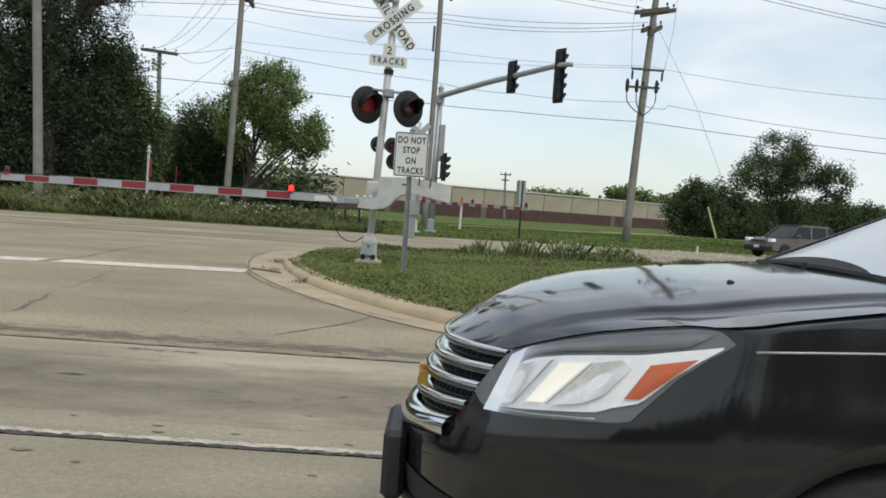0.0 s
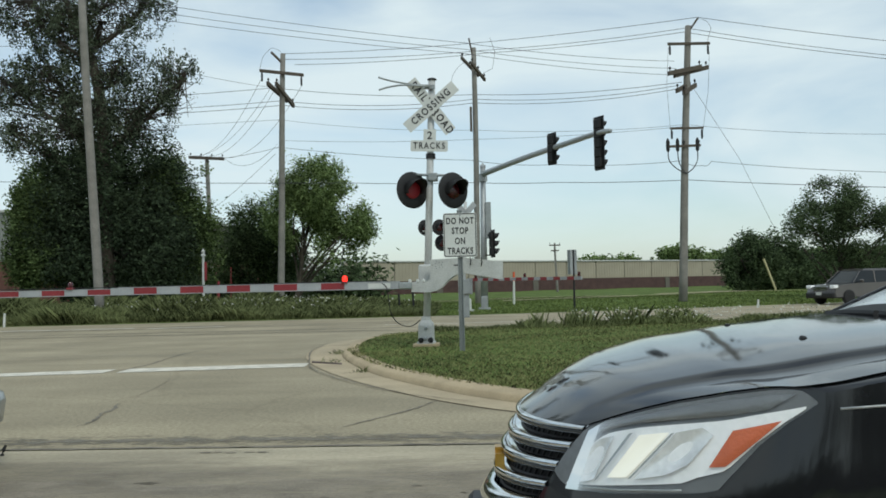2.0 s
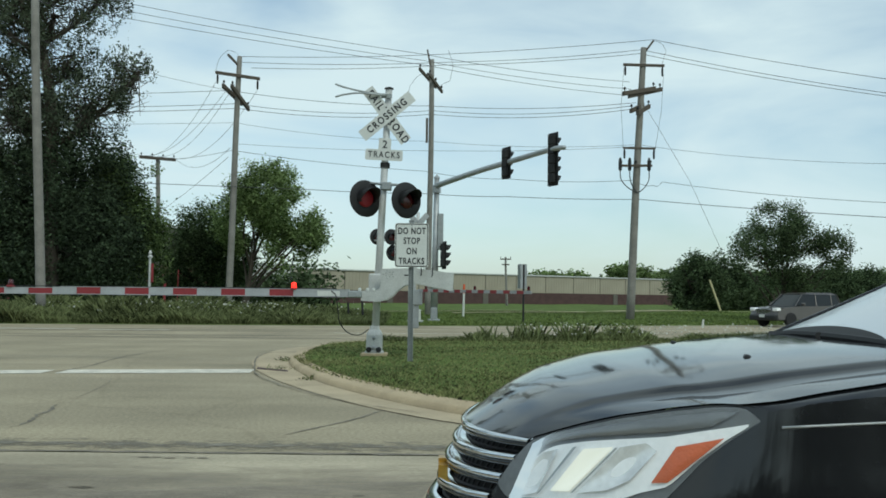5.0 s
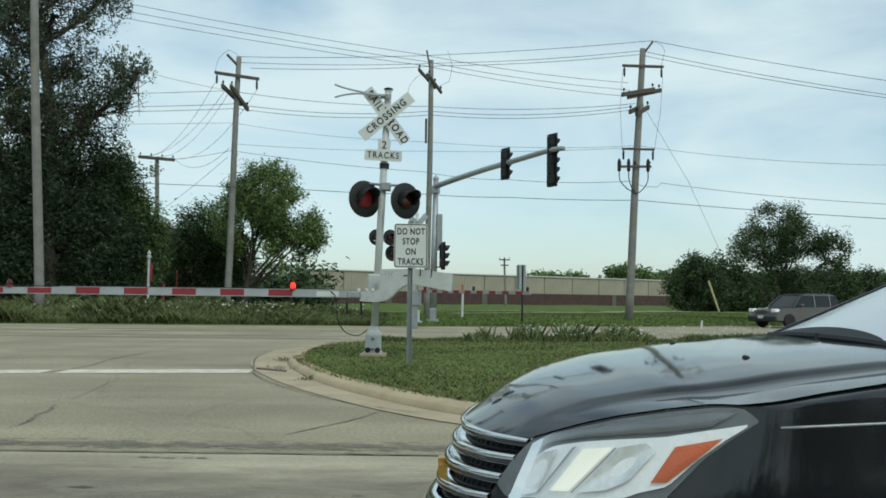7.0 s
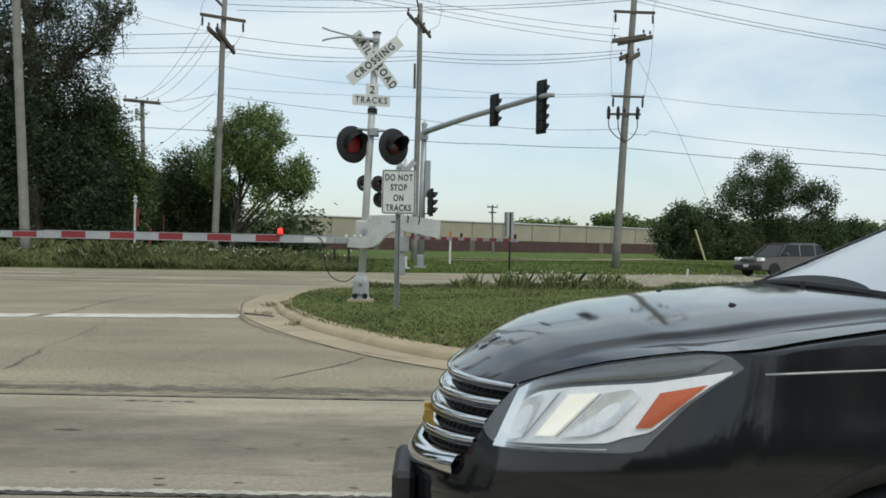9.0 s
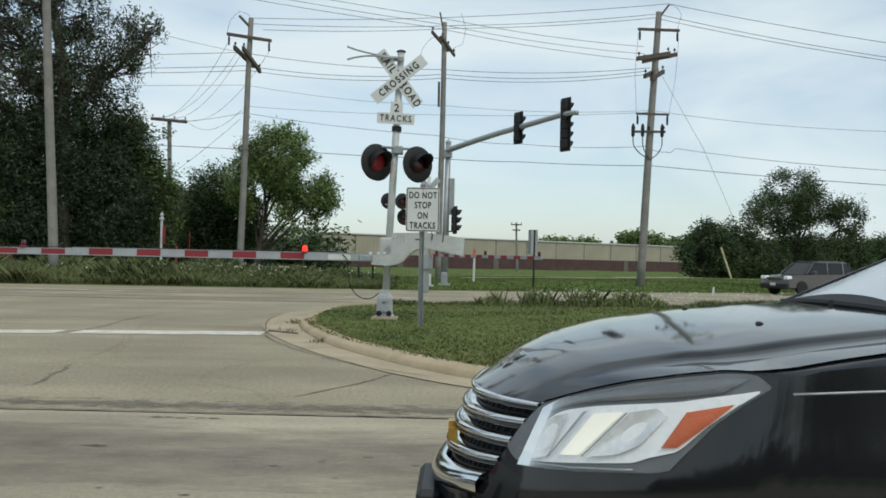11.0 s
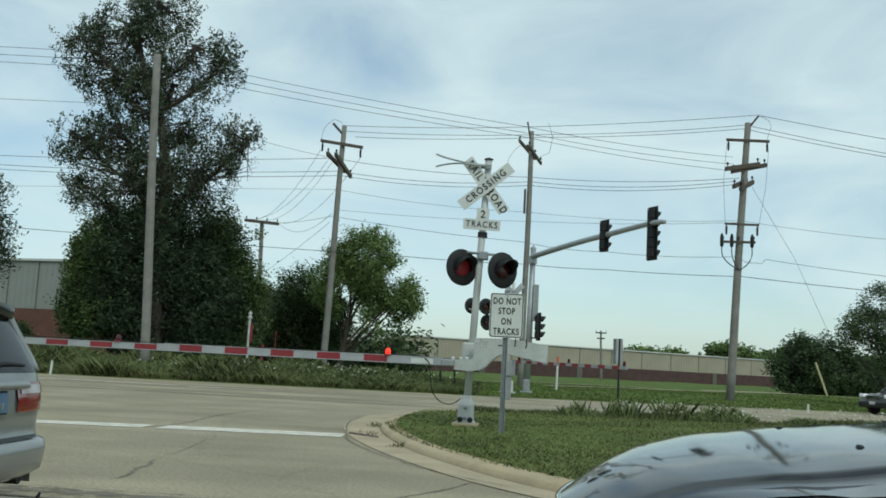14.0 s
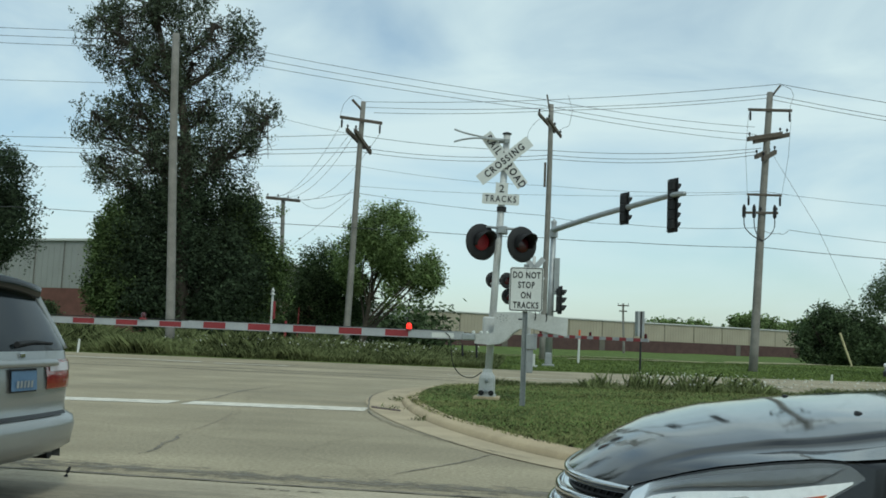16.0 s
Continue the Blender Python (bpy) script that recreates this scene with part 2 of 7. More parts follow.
M_GALV = mat("dull_zinc_post", (0.30, 0.32, 0.32), 0.55, 0.4, 0.12, 3, 40, 0.1)
M_ALU = mat("painted_silver_metal", (0.50, 0.505, 0.49), 0.5, 0.1, 0.1, 4, 40, 0.1)
M_BLACK = mat("matt_black_metal", (0.012, 0.012, 0.013), 0.72, 0, 0.15, 5, 50, 0.1)
M_SIGN = mat("white_reflective_sign", (0.60, 0.61, 0.58), 0.45, 0, 0.05, 3, 30, 0.05)
M_INK = mat("black_sign_ink", (0.02, 0.02, 0.022), 0.5, 0, 0.05, 3, 30, 0)
M_RED = mat("red_reflective_stripe", (0.22, 0.022, 0.028), 0.5, 0, 0.12, 4, 40, 0.05)
M_GREY = mat("silver_reflective_stripe", (0.33, 0.345, 0.355), 0.5, 0, 0.1, 4, 40, 0.05)
M_REDLENS = mat("dark_red_lens", (0.06, 0.006, 0.009), 0.2, 0, 0.05, 3, 30, 0)
M_LIT = glow("lit_red_lamp", (1.0, 0.02, 0.012), 1.9)
M_ORANGE = mat("orange_plastic", (0.65, 0.10, 0.03), 0.6, 0, 0.08, 3, 30, 0)


# ---- mesh helpers ----
def part(name, bm, material, parent=None, label="", smooth=False):
    me = bpy.data.meshes.new(name)
    if not isinstance(bm, bmesh.types.BMesh):
        me.from_pydata(*bm)
    else:
        bmesh.ops.recalc_face_normals(bm, faces=bm.faces)
        bm.to_mesh(me)
        bm.free()
    if smooth:
        me.polygons.foreach_set("use_smooth", [True] * len(me.polygons))
    me.materials.append(material)
    ob = new(name, me)
    if parent is not None:
        ob.parent = parent
    return tagged(ob, label)


def thing(name, at=(0, 0, 0), rz=0, label="", category="", group=""):
    ob = new(name)
    ob.matrix_world = pose(*at, 0, 0, rz)
    ob.empty_display_size = 0.2
    return tagged(ob, label, category, group)


def box(bm, lo, hi, bevel=0.0, m=None):
    vs = [bm.verts.new((x, y, z)) for x in (lo[0], hi[0]) for y in (lo[1], hi[1]) for z in (lo[2], hi[2])]
    fs = [bm.faces.new([vs[i] for i in q]) for q in ((0, 1, 3, 2), (4, 6, 7, 5), (0, 4, 5, 1), (2, 3, 7, 6), (0, 2, 6, 4), (1, 5, 7, 3))]
    made = vs
    if bevel:
        es = list({e for f in fs for e in f.edges})
        made = bmesh.ops.bevel(bm, geom=es, offset=bevel, segments=1, affect="EDGES")["verts"]
    if m is not None:
        bmesh.ops.transform(bm, matrix=m, verts=list({v for v in made}))
    return bm


def ring_axes(d):
    d = Vector(d).normalized()
    a = d.cross(Vector((0, 0, 1)) if abs(d.z) < 0.95 else Vector((1, 0, 0))).normalized()
    return a, d.cross(a)


def tube(bm, pts, radii, seg=8, cap=True):
    """A round bar through pts with a radius at each."""
    pts = [Vector(p) for p in pts]
    if not hasattr(radii, "__len__"):
        radii = [radii] * len(pts)
    radii = [float(r) for r in radii]
    rings = []
    for i, p in enumerate(pts):
        d = pts[min(i + 1, len(pts) - 1)] - pts[max(i - 1, 0)]
        a, b = ring_axes(d)
        rings.append([bm.verts.new(p + radii[i] * (math.cos(t) * a + math.sin(t) * b)) for t in (2 * math.pi * k / seg for k in range(seg))])
    for r, s in zip(rings, rings[1:]):
        for k in range(seg):
            bm.faces.new((r[k], r[(k + 1) % seg], s[(k + 1) % seg], s[k]))
    if cap:
        bm.faces.new(rings[0][::-1])
        bm.faces.new(rings[-1])
    return bm


def lathe(bm, profile, axis=(0, 0, 1), at=(0, 0, 0), seg=20):
    """Turns (distance along axis, radius) rows about an axis through at."""
    d = Vector(axis).normalized()
    a, b = ring_axes(d)
    rings = []
    for h, r in profile:
        c = Vector(at) + d * h
        rings.append([bm.verts.new(c + max(r, 1e-4) * (math.cos(t) * a + math.sin(t) * b)) for t in (2 * math.pi * k / seg for k in range(seg))])
    for r, s in zip(rings, rings[1:]):
        for k in range(seg):
            bm.faces.new((r[k], r[(k + 1) % seg], s[(k + 1) % seg], s[k]))
    bm.faces.new(rings[0][::-1])
    bm.faces.new(rings[-1])
    return bm


def slab(bm, outline, z0, z1):
    """A flat plate over an outline of (x, y)."""
    lo = [bm.verts.new((x, y, z0)) for x, y in outline]
    hi = [bm.verts.new((x, y, z1)) for x, y in outline]
    n = len(outline)
    bm.faces.new(hi)
    bm.faces.new(lo[::-1])
    for i in range(n):
        bm.faces.new((lo[i], lo[(i + 1) % n], hi[(i + 1) % n], hi[i]))
    return bm


def sheet(rows):
    """A sheet of quads from rows of points."""
    n = len(rows[0])
    vs = [tuple(p) for r in rows for p in r]
    fs = [(i * n + j, i * n + j + 1, (i + 1) * n + j + 1, (i + 1) * n + j) for i in range(len(rows) - 1) for j in range(n - 1)]
    return vs, [], fs


def words(text, size, material, parent, m, name="lettering", squeeze=1.0, bold=0.0, spacing=1.1):
    cu = bpy.data.curves.new(name, "FONT")
    cu.body, cu.size, cu.align_x, cu.align_y = text, size, "CENTER", "CENTER"
    cu.extrude, cu.offset, cu.space_character = 0.0015, bold, spacing
    tmp = bpy.data.objects.new(name, cu)
    scene.collection.objects.link(tmp)
    dg = bpy.context.evaluated_depsgraph_get()
    me = bpy.data.meshes.new_from_object(tmp.evaluated_get(dg))
    bpy.data.objects.remove(tmp)
    me.materials.clear()
    me.materials.append(material)
    ob = new(name, me)
    ob.parent = parent
    ob.matrix_basis = m @ Matrix.Diagonal((squeeze, 1, 1, 1))
    return ob


def smooth_path(pts, n=6):
    """Catmull-Rom points through pts."""
    p = [Vector(pts[0])] + [Vector(q) for q in pts] + [Vector(pts[-1])]
    out = []
    for i in range(1, len(p) - 2):
        for k in range(n):
            t = k / n
            out.append(0.5 * (2 * p[i] + (p[i + 1] - p[i - 1]) * t + (2 * p[i - 1] - 5 * p[i] + 4 * p[i + 1] - p[i + 2]) * t * t + (3 * p[i] - p[i - 1] - 3 * p[i + 1] + p[i + 2]) * t ** 3))
    return out + [p[-2]]


# ---- ground and roads ----
FAR_EDGE = [(-400, 20.0), (-60, 32.5), (-17.4, 36.7), (-8.8, 38.0), (-2.4, 39.1), (3.4, 40.7), (8.2, 42.6), (17.1, 47.2), (40, 61), (400, 290)]


def far_edge(x):
    return float(np.interp(x, [p[0] for p in FAR_EDGE], [p[1] for p in FAR_EDGE]))


def rise(x, y):
    """Height of the verge behind the far road."""
    d = y - far_edge(x)
    return -0.05 if d < 0 else 0.02 + 0.30 * min(1.0, d / 7.0) ** 0.7 + 0.05 * math.sin(x * 0.3 + y * 0.21) * min(1, d / 7)


def build_ground():
    xs = sorted({-2600, -1200, -600, -300, -150, -100, *range(-80, 82, 2), 100, 150, 300, 600, 1200, 2600})
    rows = []
    for v in (-2600, -600, -150, -40, -12):
        rows.append([(x, v, -0.05) for x in xs])
    for f in (0.0, 0.5, 0.97):
        rows.append([(x, -11 + (far_edge(x) + 11) * f, -0.05) for x in xs])
    for d in (-0.15, 0.0, 0.3, 1, 2, 3.5, 5, 7, 10, 15, 22, 35, 60, 100, 160, 300, 700, 2200):
        rows.append([(x, far_edge(x) + d, -0.05 if d < 0 else rise(x, far_edge(x) + d)) for x in xs])
    ob = part("ground", sheet(rows), M_GROUND, smooth=True)
    return tagged(ob, "mown green grass verge and flat ground to the horizon", "ground", kind="structure")


build_ground()

# the paved crossing and the road behind the island, one sheet
rows = []
for f in np.linspace(0, 1, 14):
    rows.append([(x, 7.06 + (far_edge(x) - 7.06) * f, 0.0) for x in np.linspace(-75, 75, 76)])
tagged(part("road", sheet(rows), M_ASPHALT), "pale worn asphalt road with fine cracks at the crossing", "road", kind="structure")

# concrete lanes beside it: slabs with open joints
lane_bed = part("road", sheet([[(x, y, -0.03) for x in (-75, 0, 75)] for y in (-9.0, 7.05)]), M_TAR)
tagged(lane_bed, "concrete traffic lanes with dark open joints between the slabs", "road", kind="structure")
for lane, (y0, y1) in enumerate(((-9.0, -3.52), (-3.5, 0.68), (0.70, 4.29), (4.33, 7.03))):
    bm = bmesh.new()
    box(bm, (0, y0, -0.028), (4.592, y1, 0.0), 0.003)
    first = part("slab", bm, M_CONCRETE, lane_bed)
    for k in range(-16, 16):
        ob = first if k == -16 else first.copy()
        if k > -16:
            scene.collection.objects.link(ob)
        ob.location.x = k * 4.6 + (0.6, 1.9, 0.6, 0.3)[lane]

# edge of the concrete: crumbled asphalt lip, and the ragged white line on the lane joint
rng = random.Random(5)


def ragged(name, y, half, z, material, label, x0=-22.0, x1=16.0, gap=0.0, rough=0.5, step=0.12):
    x = x0
    bm = bmesh.new()
    run = []
    while x < x1:
        skip = rng.random() < gap
        if not skip:
            run.append((x, y - half * (1 + rough * rng.uniform(-1, 1)), y + half * (1 + rough * rng.uniform(-1, 1))))
        x += step * rng.uniform(0.6, 1.4)
        if (skip or x >= x1) and len(run) > 1:
            lo = [bm.verts.new((a, b, z)) for a, b, c in run]
            hi = [bm.verts.new((a, c, z)) for a, b, c in run]
            for i in range(len(run) - 1):
                bm.faces.new((lo[i], lo[i + 1], hi[i + 1], hi[i]))
        if skip:
            run = []
    return tagged(part(name, bm, material), label, "road marking", kind="structure")


ragged("joint_filler", 7.06, 0.03, 0.005, M_PATCH, "dark crumbled joint between asphalt and concrete", rough=0.9)
for nm, y0, y1, m_, lb in (("road_stain", 7.08, 7.95, M_STAIN, "dark patchy stain along the worn asphalt edge"), ("road_stain", 4.7, 6.9, M_STAIN2, "dark tyre-worn stain along the concrete lane")):
    tagged(part(nm, sheet([[(x, y, 0.004) for x in (-24, -8, 4, 18)] for y in (y0, (y0 + y1) / 2, y1)]), m_), lb, "stain", kind="structure")
ragged("lane_line", 4.375, 0.030, 0.005, M_LIP, "chalky pale lip along an open lane joint", gap=0.0, rough=0.5, step=0.022)
ragged("joint_filler", 4.318, 0.020, 0.0045, M_TAR, "black ragged lane joint in the concrete", gap=0.0, rough=0.9, step=0.03)

# stop line in two pieces, and faint markings further on
for (x0, x1, ya, yb, w, nm) in ((-24.0, -5.98, 10.2, 14.2, 0.62, "stop_line"), (-5.78, -2.98, 14.25, 14.72, 0.70, "stop_line")):
    bm = bmesh.new()
    lo, hi, n = [], [], int((x1 - x0) / 0.15)
    for i in range(n + 1):
        t = i / n
        x, y = x0 + (x1 - x0) * t, ya + (yb - ya) * t
        lo.append(bm.verts.new((x, y - w / 2 + rng.uniform(-0.02, 0.02), 0.006)))
        hi.append(bm.verts.new((x - 0.05, y + w / 2 + rng.uniform(-0.02, 0.02), 0.006)))
    for i in range(n):
        bm.faces.new((lo[i], lo[i + 1], hi[i + 1], hi[i]))
    tagged(part(nm, bm, M_LINE), "worn white stop line painted across the road", "road marking", kind="structure")
for (x0, x1, ya, yb, w) in ((-26, -12.6, 31.0, 31.7, 0.35), (-11.9, -9.4, 31.2, 31.8, 0.3), (-3.6, 5.0, 30.5, 31.2, 0.16)):
    bm = bmesh.new()
    bm.faces.new([bm.verts.new(p) for p in ((x0, ya, 0.006), (x1, yb, 0.006), (x1, yb + w, 0.006), (x0, ya + w, 0.006))])
    tagged(part("road_marking", bm, M_LINE), "faded white marking on the far pavement", "road marking", kind="structure")


def rail(y_left, y_right):
    bm = bmesh.new()
    for off, mw in ((-0.10, 0.05), (0.06, 0.09)):
        bm.faces.new([bm.verts.new(p) for p in ((-40, y_left + off, 0.005), (-2.9, y_right + off, 0.005), (-2.9, y_right + off + mw, 0.005), (-40, y_left + off + mw, 0.005))])
    return tagged(part("rail", bm, M_TAR), "dark steel rail sunk flush in the paved crossing", "rail", "rails of the crossing", "structure")


for ya, yb in ((24.2, 26.6), (25.6, 28.1), (28.6, 31.6), (30.0, 33.2)):
    rail(ya, yb)

# wandering cracks in the asphalt
def crack(pts, w):
    p = smooth_path([(x, y, 0) for x, y in pts], 5)
    bm = bmesh.new()
    a, b = [], []
    for i, q in enumerate(p):
        d = (p[min(i + 1, len(p) - 1)] - p[max(i - 1, 0)]).normalized()
        s = Vector((-d.y, d.x, 0)) * w * rng.uniform(0.35, 1.3) * (0.3 + min(i, len(p) - 1 - i, 4) / 5)
        q = q + Vector((rng.uniform(-1, 1), rng.uniform(-1, 1), 0)) * w * 1.2
        a.append(bm.verts.new((q.x + s.x, q.y + s.y, 0.005)))
        b.append(bm.verts.new((q.x - s.x, q.y - s.y, 0.005)))
    for i in range(len(p) - 1):
        bm.faces.new((a[i], a[i + 1], b[i + 1], b[i]))
    return tagged(part("crack", bm, M_PATCH), "dark branching crack in the asphalt", "crack", "cracks in the road", "structure")


crack([(-3.80, 8.30), (-3.82, 8.7), (-3.95, 9.1), (-3.98, 9.5), (-4.14, 10.0)], 0.022)
crack([(-4.14, 10.0), (-4.25, 11.2), (-4.5, 12.6), (-4.9, 13.8)], 0.004)
crack([(-1.35, 8.0), (-1.15, 8.4), (-0.88, 9.0), (-0.7, 9.5), (-0.58, 10.0)], 0.012)
crack([(-6.3, 8.6), (-6.0, 9.6), (-6.4, 10.8), (-6.1, 12.4)], 0.012)
crack([(-5.95, 14.2), (-5.85, 14.7), (-5.9, 16.0), (-6.1, 18.0), (-5.9, 21.0)], 0.02)
for x, y, s in ((-2.16, 6.83, 0.05), (-2.08, 6.84, 0.04), (-1.97, 6.82, 0.05), (-1.84, 6.83, 0.04), (-1.74, 6.82, 0.05), (-1.75, 4.05, 0.05), (-3.4, 5.9, 0.06), (-1.32, 4.62, 0.028), (-1.28, 4.50, 0.03), (-0.92, 4.56, 0.022), (-0.35, 4.5, 0.025), (-1.78, 4.72, 0.02), (-2.2, 5.75, 0.07), (-1.0, 5.3, 0.03), (-0.75, 5.45, 0.025), (-0.5, 5.6, 0.035), (-0.2, 5.4, 0.03), (-0.62, 5.05, 0.018), (-1.45, 3.92, 0.025), (-0.45, 3.95, 0.02)):
    bm = bmesh.new()
    bm.faces.new([bm.verts.new((x + s * math.cos(a) * rng.uniform(0.7, 1.4), y + 0.45 * s * math.sin(a) * rng.uniform(0.4, 1.5), 0.004)) for a in np.linspace(0, 5.8, 11)])
    tagged(part("pothole", bm, M_PATCH), "small brown chip in the road surface", "pothole", "chips in the road", "structure")

# ---- the corner island: curb, gutter, grass ----
CURB = smooth_path([(40, 8.3, 0), (14, 8.3, 0), (6, 8.32, 0), (3, 8.4, 0), (1.5, 8.58, 0), (0.8, 8.86, 0), (0.21, 9.40, 0), (-0.5, 10.42, 0), (-1.3, 11.95, 0), (-1.74, 12.98, 0), (-2.16, 14.25, 0), (-2.54, 15.65, 0),
                    (-2.80, 17.0, 0), (-2.96, 18.6, 0), (-3.0, 20.1, 0), (-2.86, 21.4, 0), (-2.35, 22.7, 0), (-1.2, 23.9, 0), (1.7, 24.7, 0), (5, 25.5, 0), (8, 25.9, 0), (20, 29.0, 0), (40, 38, 0)], 5)


def inward(path, i):
    d = (path[min(i + 1, len(path) - 1)] - path[max(i - 1, 0)]).normalized()
    return Vector((d.y, -d.x, 0))


def build_island():
    n = len(CURB)
    prof = ((-0.01, -0.02), (0.0, 0.02), (0.022, 0.074), (0.045, 0.090), (0.075, 0.097), (0.24, 0.118), (0.27, 0.118), (0.29, 0.09))
    rows = [[CURB[i] + inward(CURB, i) * d + Vector((0, 0, z)) for i in range(n)] for d, z in prof]
    island = part("pavement", sheet(rows), M_CURB, smooth=True)
    tagged(island, "tan concrete curb round the grassy corner island", "curb", kind="structure")
    top = [CURB[i] + inward(CURB, i) * 0.275 for i in range(n)]
    m = n // 2
    left, right = top[:m], top[n - m:][::-1]
    rows = []
    for j in range(m):
        a, b = left[j], right[j]
        rows.append([(*(a.lerp(b, t)).to_2d(), 0.108 + 0.012 * math.sin(math.pi * t)) for t in np.linspace(0, 1, 15)])
    tagged(part("ground", sheet(rows), M_GROUND, smooth=True), "short green grass on the corner island", "lawn", kind="structure")
    # gutter pan along the near side
    rows = []
    for d, z in ((-0.01, 0.016), (0.5, 0.012), (1.0, 0.009)):
        rows.append([CURB[i] - inward(CURB, i) * (0.02 + d * float(np.interp(CURB[i].y, [8.0, 12.5, 15.0, 18.0, 21.0, 23.0], [0.40, 0.45, 0.58, 0.68, 0.62, 0.30]))) + Vector((0, 0, z)) for i in range(n - 26)])
    tagged(part("pavement", sheet(rows), M_GUTTER), "tan concrete gutter pan along the curb", "gutter", kind="structure")


build_island()
# the rusty steel strip set in the gutter, in line with the stop line
bm = bmesh.new()
slab(bm, [(-3.0, 15.05), (-2.42, 14.55), (-2.46, 14.80), (-3.04, 15.32)], -0.02, 0.020)
tagged(part("gutter_strip", bm, mat("rusty_brown_steel", (0.085, 0.055, 0.05), 0.8, 0.2, 0.3, 6, 60, 0.4)), "rusty brown steel strip across the gutter pan", "steel strip", kind="structure")
crack_rows = [[(-1.0, 10.39), (-1.31, 10.87), (-1.66, 11.47), (-2.07, 12.22), (-2.31, 12.75), (-2.76, 13.89), (-3.13, 15.54), (-3.45, 17.18), (-3.62, 18.5), (-3.62, 20.0)], [(-2.22, 12.9), (-2.0, 13.1), (-1.84, 13.2)],
              [(-3.38, 17.5), (-3.05, 17.2), (-2.82, 17.0)], [(-0.2, 9.5), (-0.6, 9.93), (-1.0, 10.39)]]
for q in crack_rows:
    crack(q, 0.013 if len(q) > 5 else 0.009).location.z = 0.013


# pale painted edge round the back of the island
back_line = [(i, p) for i, p in enumerate(CURB) if 21.5 < p.y < 26.2 and p.x < 8.2]
rows = [[p - inward(CURB, i) * d + Vector((0, 0, 0.012)) for i, p in back_line] for d in (0.03, 0.16)]
tagged(part("road_marking", sheet(rows), M_LINE), "white painted edge along the back of the island", "road marking", kind="structure")


def blades(n, place, h0, h1, w, lean, seed, tufts=0):
    """Thin pointed grass blades: (verts, edges, faces)."""
    r = np.random.RandomState(seed)
    vs, fs = [], []
    for _ in range(n):
        p = place(r)
        if p is None:
            continue
        x, y, z, k = p
        h = r.uniform(h0, h1) * k
        a = r.uniform(0, 2 * math.pi)
        dx, dy = math.cos(a) * w * 0.5, math.sin(a) * w * 0.5
        lx, ly = r.normal(0, lean * h), r.normal(0, lean * h)
        i = len(vs)
        vs += [(x - dx, y - dy, z), (x + dx, y + dy, z), (x + dx * 0.7 + lx * 0.4, y + dy * 0.7 + ly * 0.4, z + h * 0.6), (x + lx, y + ly, z + h)]
        fs += [(i, i + 1, i + 2), (i, i + 2, i + 3)]
    return vs, [], fs


CPOLY = [(p.x, p.y) for p in CURB]


def on_island(x, y, edge=0.22):
    ys = [a for a in CPOLY if a[1] < 19.9]
    zs = [a for a in CPOLY if a[1] >= 19.9]
    lo = np.interp(x, [a[0] for a in ys[::-1]], [a[1] for a in ys[::-1]]) if x > ys[-1][0] else 99
    hi = np.interp(x, [a[0] for a in zs if a[1] > 20.2], [a[1] for a in zs if a[1] > 20.2])
    return x > -2.66 and lo + edge * 1.6 < y < hi - edge


def lawn(r):
    y = 8.7 + 17 * r.rand() ** 1.25
    x = -2.7 + r.rand() * 12 * (0.35 + y / 26)
    if not on_island(x, y):
        return None
    return x, y, 0.105, 0.55 + 0.9 * noise.noise((x * 0.7, y * 0.7, 0.3)) ** 2 + 0.3 * r.rand()


tagged(part("grass", blades(130000, lawn, 0.02, 0.065, 0.013, 0.8, 3), M_LAWN), "short green and straw grass on the island", "grass", kind="stuff")


def rough_edge(r):
    """Longer tufts along the back of the island and round the posts."""
    x = -1.6 + 20 * r.rand()
    y = float(np.interp(x, [-1.2, 1.7, 5, 8, 20], [23.9, 24.7, 25.5, 25.9, 29.0])) - 0.25 - abs(r.normal(0, 0.3))
    k = 0.35 + 1.1 * max(0, noise.noise((x * 0.9, 3.1, 0)) + 0.35) * (1 if x > 0.6 else 0.3)
    return x, y, 0.10, k


tagged(part("weeds", blades(14000, rough_edge, 0.05, 0.30, 0.012, 0.5, 4), M_WEED), "straggling green weeds along the back of the island", "weeds", kind="stuff")


def verge(r):
    x = -40 + r.rand() * 37.5
    d = 0.05 + 5.0 * r.rand() ** 1.5
    y = far_edge(x) + d
    fade = np.interp(x, [-40, -9, -5, -2.5], [1.0, 1.0, 0.6, 0.25])
    return x, y, rise(x, y), fade * (0.35 + 0.3 * min(d, 1.6) + 0.7 * max(0, noise.noise((x * 0.5, y * 0.5, 1.0)) + 0.2))


tagged(part("weeds", blades(170000, verge, 0.22, 0.85, 0.019, 0.42, 6), M_WEED), "tall rough grass and weeds along the railway verge", "weeds", kind="stuff")


def verge_right(r):
    x = -6 + r.rand() * 42
    d = 0.02 + 24.0 * r.rand() ** 1.7
    y = far_edge(x) + d
    return x, y, rise(x, y), 0.6 + 0.5 * r.rand()


tagged(part("grass", blades(75000, verge_right, 0.03, 0.085, 0.035, 0.6, 7), M_BLADE), "mown grass verge beyond the far road", "grass", kind="stuff")


